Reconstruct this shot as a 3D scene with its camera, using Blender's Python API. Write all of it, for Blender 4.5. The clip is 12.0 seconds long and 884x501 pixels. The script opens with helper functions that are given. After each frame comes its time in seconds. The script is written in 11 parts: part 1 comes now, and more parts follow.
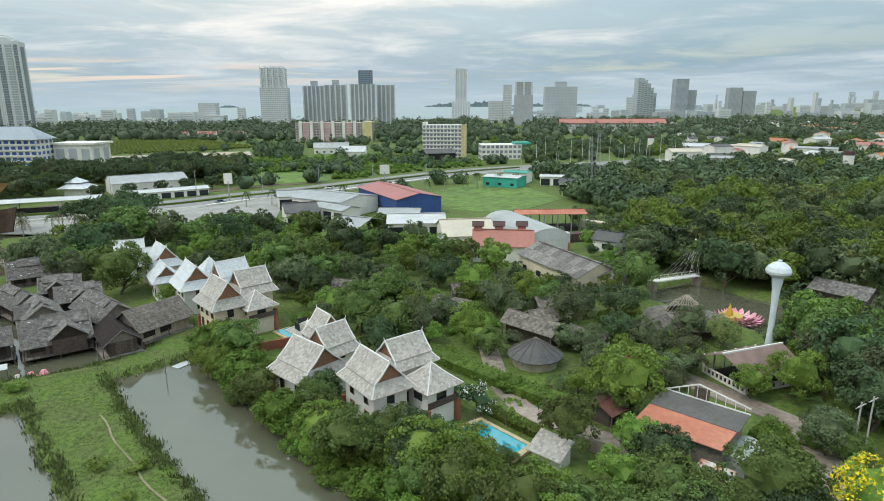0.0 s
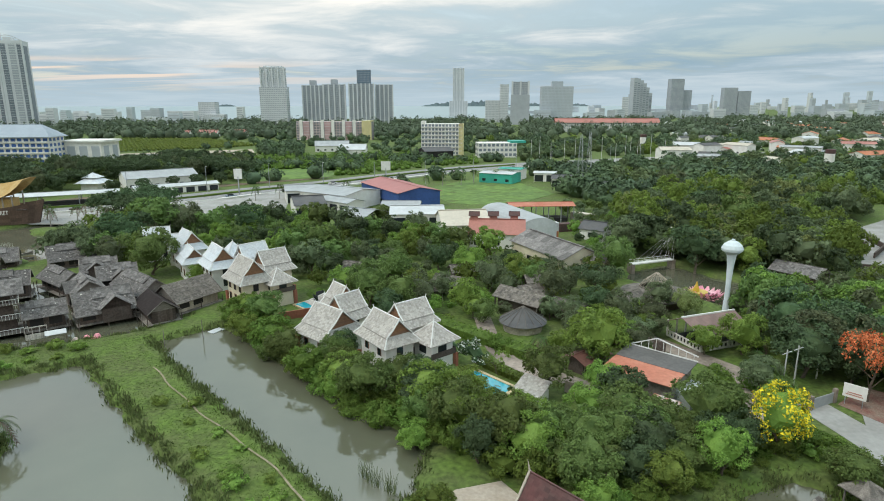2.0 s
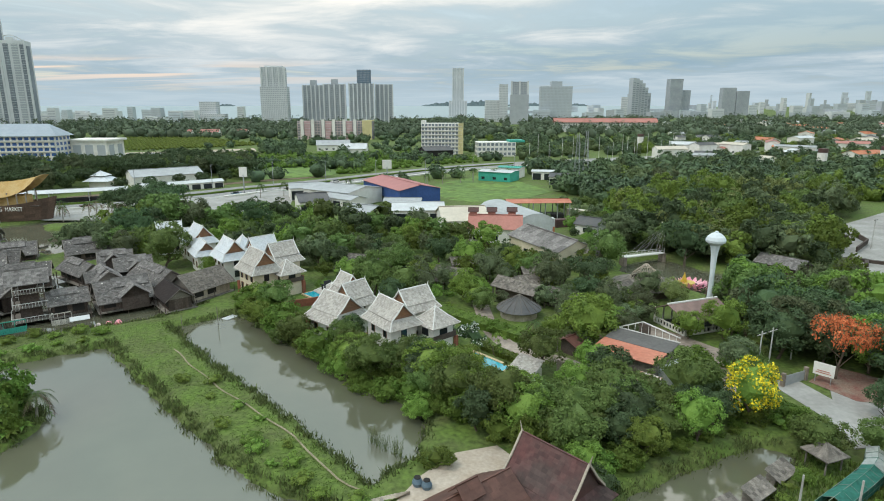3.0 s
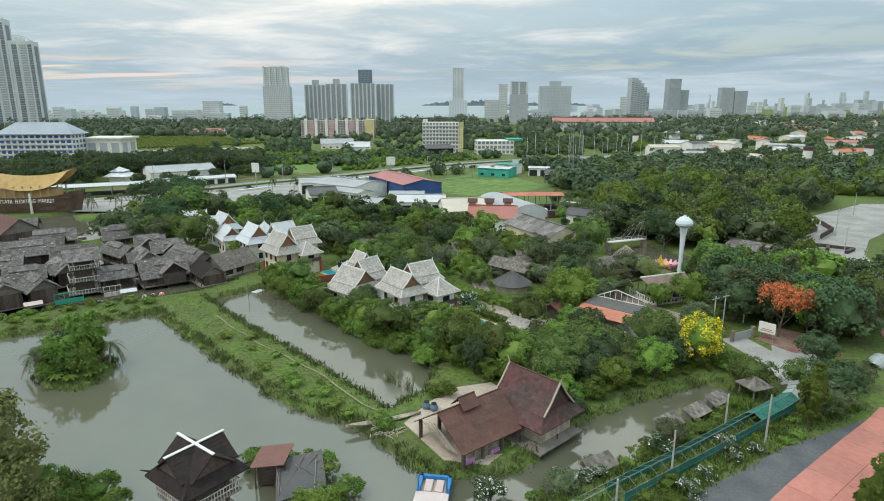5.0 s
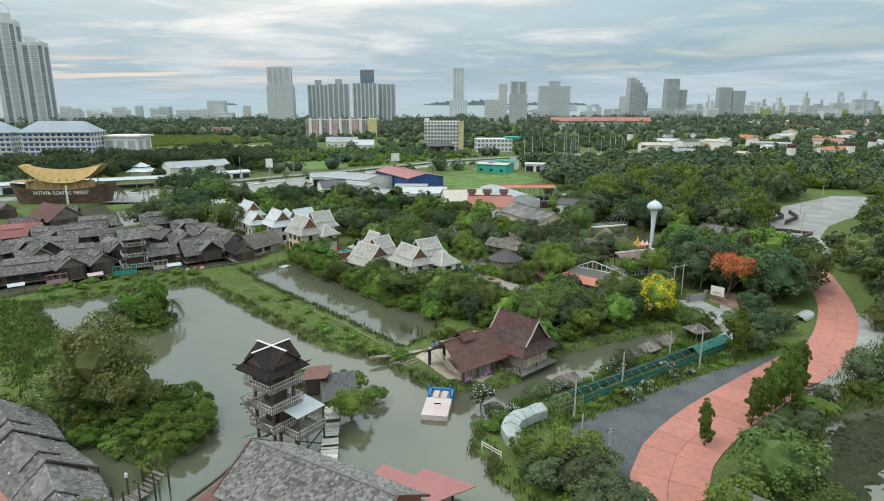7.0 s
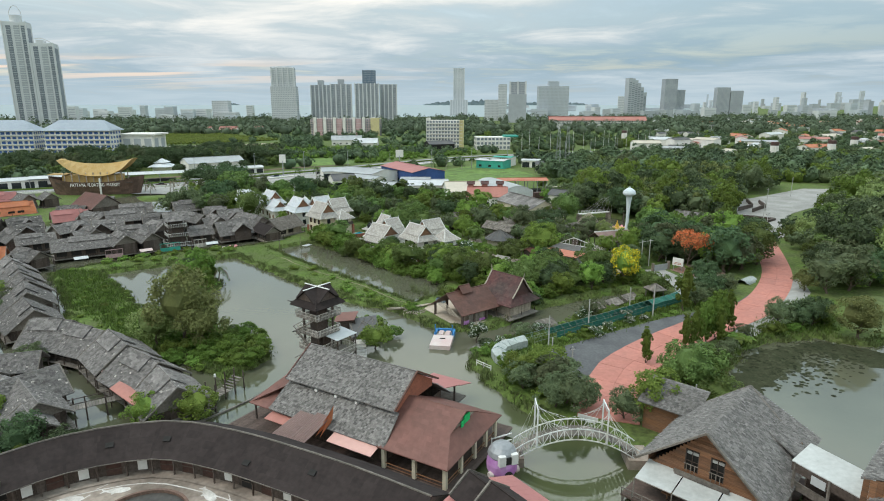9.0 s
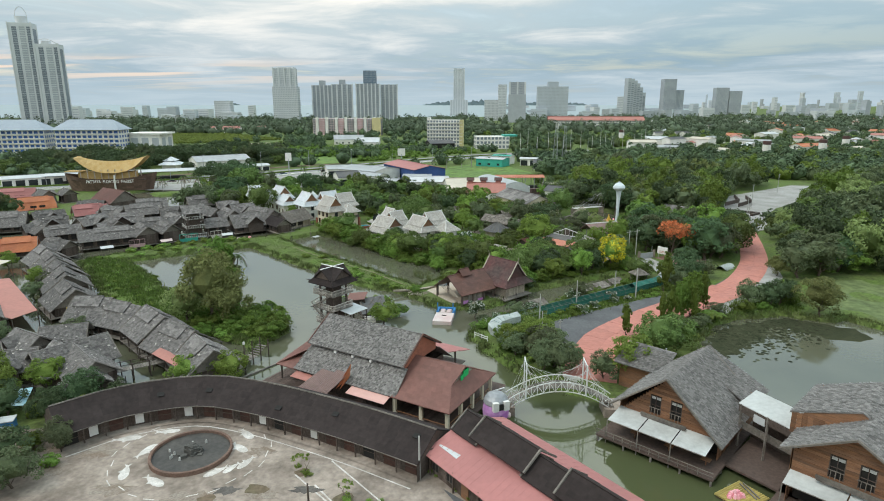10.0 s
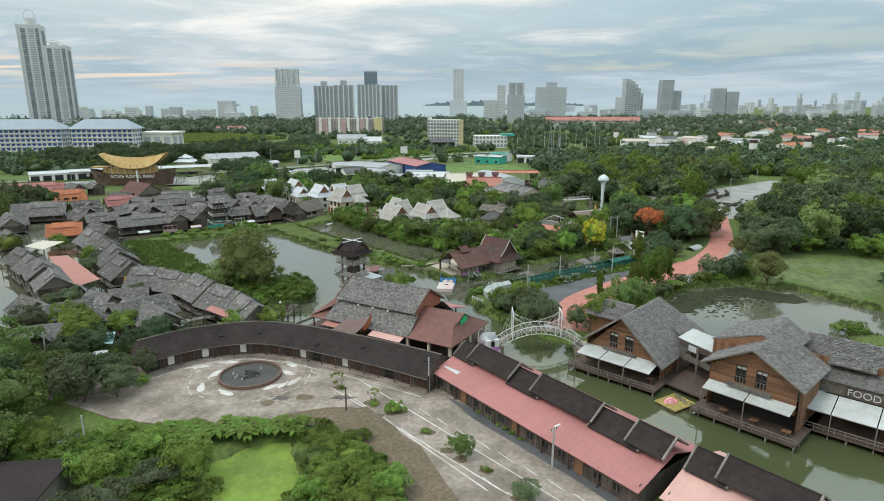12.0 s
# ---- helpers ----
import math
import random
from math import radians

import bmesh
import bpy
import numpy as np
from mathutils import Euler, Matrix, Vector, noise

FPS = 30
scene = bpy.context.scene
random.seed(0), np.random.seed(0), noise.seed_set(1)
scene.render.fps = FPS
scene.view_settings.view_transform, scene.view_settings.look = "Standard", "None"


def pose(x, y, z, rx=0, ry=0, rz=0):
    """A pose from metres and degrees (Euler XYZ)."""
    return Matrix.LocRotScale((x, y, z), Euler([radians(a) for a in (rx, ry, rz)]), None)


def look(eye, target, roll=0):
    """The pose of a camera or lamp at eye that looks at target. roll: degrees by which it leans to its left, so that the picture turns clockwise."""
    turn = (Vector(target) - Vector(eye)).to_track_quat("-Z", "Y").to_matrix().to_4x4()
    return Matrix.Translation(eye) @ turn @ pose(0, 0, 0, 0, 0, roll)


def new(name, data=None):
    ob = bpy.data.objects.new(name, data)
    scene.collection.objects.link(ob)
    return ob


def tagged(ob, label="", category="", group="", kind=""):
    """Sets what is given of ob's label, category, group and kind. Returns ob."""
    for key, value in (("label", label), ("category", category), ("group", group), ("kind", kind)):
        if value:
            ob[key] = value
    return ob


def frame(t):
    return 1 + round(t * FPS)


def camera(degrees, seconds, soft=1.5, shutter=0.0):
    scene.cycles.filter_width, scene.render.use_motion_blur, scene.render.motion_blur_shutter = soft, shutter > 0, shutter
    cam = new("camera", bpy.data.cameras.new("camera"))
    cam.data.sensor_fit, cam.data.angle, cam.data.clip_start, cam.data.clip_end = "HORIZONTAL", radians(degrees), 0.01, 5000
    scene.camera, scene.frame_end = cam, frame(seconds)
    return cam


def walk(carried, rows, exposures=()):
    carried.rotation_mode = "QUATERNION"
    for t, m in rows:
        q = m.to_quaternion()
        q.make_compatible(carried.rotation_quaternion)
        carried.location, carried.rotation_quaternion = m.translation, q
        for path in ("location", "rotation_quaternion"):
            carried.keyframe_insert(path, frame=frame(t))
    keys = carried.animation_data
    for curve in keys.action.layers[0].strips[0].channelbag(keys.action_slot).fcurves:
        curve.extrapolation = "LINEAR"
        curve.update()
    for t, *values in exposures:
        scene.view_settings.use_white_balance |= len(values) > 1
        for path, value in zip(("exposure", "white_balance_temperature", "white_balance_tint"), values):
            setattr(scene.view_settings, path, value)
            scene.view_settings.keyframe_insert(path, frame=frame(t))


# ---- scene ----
cam = camera(73.00, 12.0, soft=1.0)
# seconds, eye x y z, pitch, roll, yaw
ROWS = [
    (0, -0.04, -0.23, 40.00, -13.61, -0.16, -0.03),
    (0.5, -0.17, -4.15, 40.03, -13.63, -0.13, -0.12),
    (1, -0.31, -8.02, 40.05, -13.64, -0.10, -0.19),
    (1.5, -0.45, -11.61, 40.07, -13.65, -0.07, -0.24),
    (2, -0.60, -14.98, 40.09, -13.67, -0.05, -0.28),
    (2.5, -0.75, -18.45, 40.10, -13.68, -0.03, -0.31),
    (4.5, -1.39, -33.41, 40.13, -13.72, 0.02, -0.33),
    (5, -1.56, -38.36, 40.13, -13.73, 0.03, -0.32),
    (5.5, -1.74, -43.44, 40.13, -13.74, 0.03, -0.31),
    (6, -1.91, -48.59, 40.12, -13.75, 0.03, -0.30),
    (6.5, -2.09, -53.70, 40.11, -13.76, 0.04, -0.29),
    (7, -2.27, -58.87, 40.09, -13.76, 0.04, -0.28),
    (9, -2.99, -81.72, 39.99, -13.77, 0.04, -0.25),
    (9.5, -3.18, -87.51, 39.96, -13.76, 0.05, -0.24),
    (10, -3.36, -93.15, 39.91, -13.76, 0.05, -0.24),
    (10.5, -3.54, -98.50, 39.87, -13.75, 0.05, -0.25),
    (11, -3.73, -103.47, 39.82, -13.74, 0.05, -0.26),
    (11.5, -3.91, -108.31, 39.76, -13.73, 0.06, -0.27),
    (12, -4.09, -113.06, 39.71, -13.71, 0.07, -0.28),
]
walk(cam, [(t, pose(x, y, z, 90 + pitch, -roll, yaw)) for t, x, y, z, pitch, roll, yaw in ROWS])


# ---- world, sun ----
def cloudy_sky():
    w = bpy.data.worlds.new("cloudy_sky")
    scene.world = w
    w.use_nodes = True
    n, l = w.node_tree.nodes, w.node_tree.links
    n.clear()
    out, bg = n.new("ShaderNodeOutputWorld"), n.new("ShaderNodeBackground")
    sky = n.new("ShaderNodeTexSky")
    sky.sky_type, sky.sun_disc = "NISHITA", False
    sky.sun_elevation, sky.sun_rotation = radians(52), radians(-35)
    sky.air_density, sky.dust_density = 1.0, 2.0
    gain = n.new("ShaderNodeMix")
    gain.data_type, gain.blend_type = "RGBA", "MULTIPLY"
    gain.inputs["Factor"].default_value = 1
    gain.inputs["B"].default_value = (0.115, 0.112, 0.105, 1)
    l.new(sky.outputs[0], gain.inputs["A"])
    co, sep = n.new("ShaderNodeTexCoord"), n.new("ShaderNodeSeparateXYZ")
    l.new(co.outputs["Generated"], sep.inputs[0])

    def m(op, a, b=0.0, clamp=False):
        k = n.new("ShaderNodeMath")
        k.operation, k.use_clamp = op, clamp
        for i, v in enumerate((a, b)):
            if isinstance(v, (int, float)):
                k.inputs[i].default_value = v
            else:
                l.new(v, k.inputs[i])
        return k.outputs[0]

    # the cloud deck as a flat layer seen in perspective
    up = m("MAXIMUM", sep.outputs[2], 0.0)
    high = m("ADD", up, 0.06)
    flat = n.new("ShaderNodeCombineXYZ")
    l.new(m("DIVIDE", sep.outputs[0], high), flat.inputs[0])
    l.new(m("DIVIDE", sep.outputs[1], high), flat.inputs[1])

    def noise_tex(scale, detail, rough, shift, stretch):
        mp, t = n.new("ShaderNodeMapping"), n.new("ShaderNodeTexNoise")
        mp.inputs["Location"].default_value = shift
        mp.inputs["Rotation"].default_value = (0, 0, radians(8))
        mp.inputs["Scale"].default_value = stretch
        t.inputs["Scale"].default_value, t.inputs["Detail"].default_value, t.inputs["Roughness"].default_value = scale, detail, rough
        t.inputs["Distortion"].default_value = 0.5
        l.new(flat.outputs[0], mp.inputs[0])
        l.new(mp.outputs[0], t.inputs[0])
        return t.outputs[0]

    def ramp(v, a, b, ca, cb):
        r = n.new("ShaderNodeValToRGB")
        r.color_ramp.interpolation = "EASE"
        r.color_ramp.elements[0].position, r.color_ramp.elements[1].position = a, b
        r.color_ramp.elements[0].color, r.color_ramp.elements[1].color = (*ca, 1), (*cb, 1)
        l.new(v, r.inputs[0])
        return r.outputs[0]

    def mix(f, a, b):
        k = n.new("ShaderNodeMix")
        k.data_type = "RGBA"
        for s, v in (("Factor", f), ("A", a), ("B", b)):
            if isinstance(v, tuple):
                k.inputs[s].default_value = (*v, 1)
            elif isinstance(v, (int, float)):
                k.inputs[s].default_value = v
            else:
                l.new(v, k.inputs[s])
        return k.outputs["Result"]

    big = noise_tex(0.2, 5, 0.5, (3.1, 0.4, 0), (1.1, 1.0, 1))
    fine = noise_tex(0.75, 8, 0.62, (9, 2, 0), (1.0, 1.1, 1))
    body = ramp(m("ADD", m("MULTIPLY", big, 0.65), m("MULTIPLY", fine, 0.35)), 0.40, 0.64, (0.265, 0.380, 0.455), (0.76, 0.755, 0.735))
    cover = ramp(m("ADD", m("MULTIPLY", big, 0.5), m("MULTIPLY", fine, 0.5)), 0.36, 0.50, (0.35, 0.35, 0.35), (1, 1, 1))
    # clouds brighten towards the zenith
    lift = ramp(up, 0.03, 0.165, (0.74, 0.81, 0.86), (1.16, 1.12, 1.06))
    zenith = ramp(up, 0.16, 0.75, (0.34, 0.34, 0.34), (1.0, 0.98, 0.95))
    body2 = n.new("ShaderNodeMix")
    body2.data_type, body2.blend_type = "RGBA", "MULTIPLY"
    body2.inputs["Factor"].default_value = 1
    l.new(body, body2.inputs["A"])
    l.new(lift, body2.inputs["B"])
    deck = n.new("ShaderNodeMix")
    deck.data_type, deck.blend_type = "RGBA", "MULTIPLY"
    deck.inputs["Factor"].default_value = 1
    l.new(body2.outputs["Result"], deck.inputs["A"])
    l.new(zenith, deck.inputs["B"])
    triple = n.new("ShaderNodeVectorMath")
    triple.operation = "SCALE"
    triple.inputs["Scale"].default_value = 1 / 0.34
    l.new(deck.outputs["Result"], triple.inputs[0])
    sky_all = mix(cover, gain.outputs["Result"], triple.outputs[0])
    # thin warm streaks low in the evening sky, and pale haze at the horizon
    west = m("MULTIPLY_ADD", sep.outputs[0], -1.3, True)
    west_k = west.node
    west_k.inputs[2].default_value = 0.05
    west_k.use_clamp = True
    band = ramp(m("ABSOLUTE", m("SUBTRACT", sep.outputs[2], 0.045)), 0.0, 0.03, (1, 1, 1), (0, 0, 0))
    streak = ramp(noise_tex(1.1, 5, 0.5, (1, 7, 0), (0.25, 1.0, 1)), 0.47, 0.58, (0, 0, 0), (1, 1, 1))
    warm = m("MULTIPLY", m("MULTIPLY", band, streak), m("MULTIPLY", west, 1.6, True))
    sky_w = mix(warm, sky_all, (0.86, 0.66, 0.50))
    haze = ramp(up, 0.0, 0.075, (0.85, 0.85, 0.85), (0, 0, 0))
    final = mix(haze, sky_w, (0.37, 0.465, 0.525))
    l.new(final, bg.inputs[0])
    bg.inputs[1].default_value = 1.30
    l.new(bg.outputs[0], out.inputs[0])


cloudy_sky()
sun = new("sun", bpy.data.lights.new("sun", "SUN"))
sun.data.energy, sun.data.angle, sun.data.color = 1.5, radians(20), (1.0, 0.93, 0.83)
sun.matrix_world = look((0, 0, 300), (0 + 300 * 0.55, 300 * 0.28, 0))
scene.view_settings.exposure = 0.0


# ---- materials ----
def material(name, color, rough=0.8, vary=0.25, scale=1.0, color2=None, patch=0.15, bump=0.15, metal=0.0, island=0.0, each=0.0, detail=5.0, spec=0.3, through_light=0.0, stretch=(1, 1, 1)):
    """Base colour with grain, larger patches of color2, bump, and spread from piece to piece."""
    mt = bpy.data.materials.new(name)
    mt.use_nodes = True
    n, l = mt.node_tree.nodes, mt.node_tree.links
    bs = n["Principled BSDF"]
    co, mp = n.new("ShaderNodeTexCoord"), n.new("ShaderNodeMapping")
    mp.inputs["Scale"].default_value = stretch
    l.new(co.outputs["Object"], mp.inputs[0])
    g, p = n.new("ShaderNodeTexNoise"), n.new("ShaderNodeTexNoise")
    g.inputs["Scale"].default_value, g.inputs["Detail"].default_value = 3.0 * scale, detail
    p.inputs["Scale"].default_value, p.inputs["Detail"].default_value, p.inputs["Roughness"].default_value = 0.35 * scale, 4, 0.6
    l.new(mp.outputs[0], g.inputs[0])
    l.new(mp.outputs[0], p.inputs[0])
    r = n.new("ShaderNodeValToRGB")
    r.color_ramp.elements[0].position, r.color_ramp.elements[1].position = 0.5 - patch, 0.5 + patch
    c2 = color2 or tuple(c * 0.72 for c in color)
    r.color_ramp.elements[0].color, r.color_ramp.elements[1].color = (*c2, 1), (*color, 1)
    l.new(p.outputs[0], r.inputs[0])
    hsv = n.new("ShaderNodeHueSaturation")
    l.new(r.outputs[0], hsv.inputs["Color"])
    v = n.new("ShaderNodeMapRange")
    v.inputs["From Min"].default_value, v.inputs["From Max"].default_value = 0.25, 0.75
    v.inputs["To Min"].default_value, v.inputs["To Max"].default_value = 1 - vary, 1 + vary
    l.new(g.outputs[0], v.inputs["Value"])
    val = v.outputs[0]
    for amount, node, socket in ((island, "ShaderNodeNewGeometry", "Random Per Island"), (each, "ShaderNodeObjectInfo", "Random")):
        if amount:
            src, mr, mul = n.new(node), n.new("ShaderNodeMapRange"), n.new("ShaderNodeMath")
            mr.inputs["To Min"].default_value, mr.inputs["To Max"].default_value = 1 - amount, 1 + amount
            l.new(src.outputs[socket], mr.inputs["Value"])
            mul.operation = "MULTIPLY"
            l.new(val, mul.inputs[0])
            l.new(mr.outputs[0], mul.inputs[1])
            val = mul.outputs[0]
            if node == "ShaderNodeObjectInfo" and through_light:
                hr = n.new("ShaderNodeMapRange")
                hr.inputs["To Min"].default_value, hr.inputs["To Max"].default_value = 0.462, 0.508
                l.new(src.outputs[socket], hr.inputs["Value"])
                l.new(hr.outputs[0], hsv.inputs["Hue"])
    l.new(val, hsv.inputs["Value"])
    l.new(hsv.outputs[0], bs.inputs["Base Color"])
    bs.inputs["Roughness"].default_value, bs.inputs["Metallic"].default_value = rough, metal
    bs.inputs["Specular IOR Level"].default_value = spec
    if bump:
        b = n.new("ShaderNodeBump")
        b.inputs["Strength"].default_value, b.inputs["Distance"].default_value = min(1.0, bump * 2), 0.05 / max(scale, 0.2)
        l.new(g.outputs[0], b.inputs["Height"])
        l.new(b.outputs[0], bs.inputs["Normal"])
    if through_light:
        tr, mx, out = n.new("ShaderNodeBsdfTranslucent"), n.new("ShaderNodeMixShader"), n["Material Output"]
        l.new(hsv.outputs[0], tr.inputs[0])
        mx.inputs[0].default_value = through_light
        l.new(bs.outputs[0], mx.inputs[1])
        l.new(tr.outputs[0], mx.inputs[2])
        l.new(mx.outputs[0], out.inputs[0])
    return mt


def water_material(name, color, rough=0.05, ripple=0.02, scale=1.2, green=None):
    mt = material(name, color, rough, 0.06, 0.05, tuple(c * 0.85 for c in color), 0.2, 0, spec=0.5)
    n, l = mt.node_tree.nodes, mt.node_tree.links
    t, b, co = n.new("ShaderNodeTexNoise"), n.new("ShaderNodeBump"), n.new("ShaderNodeTexCoord")
    t.inputs["Scale"].default_value, t.inputs["Detail"].default_value = scale, 4
    l.new(co.outputs["Object"], t.inputs[0])
    b.inputs["Strength"].default_value, b.inputs["Distance"].default_value = 1.0, ripple
    l.new(t.outputs[0], b.inputs["Height"])
    l.new(b.outputs[0], n["Principled BSDF"].inputs["Normal"])
    n["Principled BSDF"].inputs["IOR"].default_value = 1.75
    if green:
        # open water, paled to stand in for sky reflection, turns algae-green along the canal
        sep, sub, mr, mx = n.new("ShaderNodeSeparateXYZ"), n.new("ShaderNodeMath"), n.new("ShaderNodeMapRange"), n.new("ShaderNodeMix")
        sub.operation, mx.data_type = "SUBTRACT", "RGBA"
        mr.inputs["From Min"].default_value, mr.inputs["From Max"].default_value = -16, 16
        l.new(co.outputs["Object"], sep.inputs[0])
        sub.operation = "MULTIPLY_ADD"
        sub.inputs[1].default_value = 0.25
        flip = n.new("ShaderNodeMath")
        flip.operation = "MULTIPLY"
        flip.inputs[1].default_value = -1
        l.new(sep.outputs[1], flip.inputs[0])
        l.new(sep.outputs[0], sub.inputs[0])
        l.new(flip.outputs[0], sub.inputs[2])
        l.new(sub.outputs[0], mr.inputs["Value"])
        add, side, both = n.new("ShaderNodeMath"), n.new("ShaderNodeMapRange"), n.new("ShaderNodeMath")
        l.new(sep.outputs[0], add.inputs[0])
        l.new(sep.outputs[1], add.inputs[1])
        l.new(add.outputs[0], side.inputs["Value"])
        side.inputs["From Min"].default_value, side.inputs["From Max"].default_value = 8, 24
        side.inputs["To Min"].default_value, side.inputs["To Max"].default_value = 1, 0
        both.operation = "MULTIPLY"
        l.new(mr.outputs[0], both.inputs[0])
        l.new(side.outputs[0], both.inputs[1])
        l.new(both.outputs[0], mx.inputs["Factor"])
        l.new(n["Principled BSDF"].inputs["Base Color"].links[0].from_socket, mx.inputs["A"])
        mx.inputs["B"].default_value = (*green, 1)
        l.new(mx.outputs["Result"], n["Principled BSDF"].inputs["Base Color"])
    return mt


def leafy(name, color, color2, light=0.3):
    return material(name, color, 0.65, 0.15, 1.5, color2, 0.2, 0, island=0.26, each=0.30, spec=0.15, through_light=light)


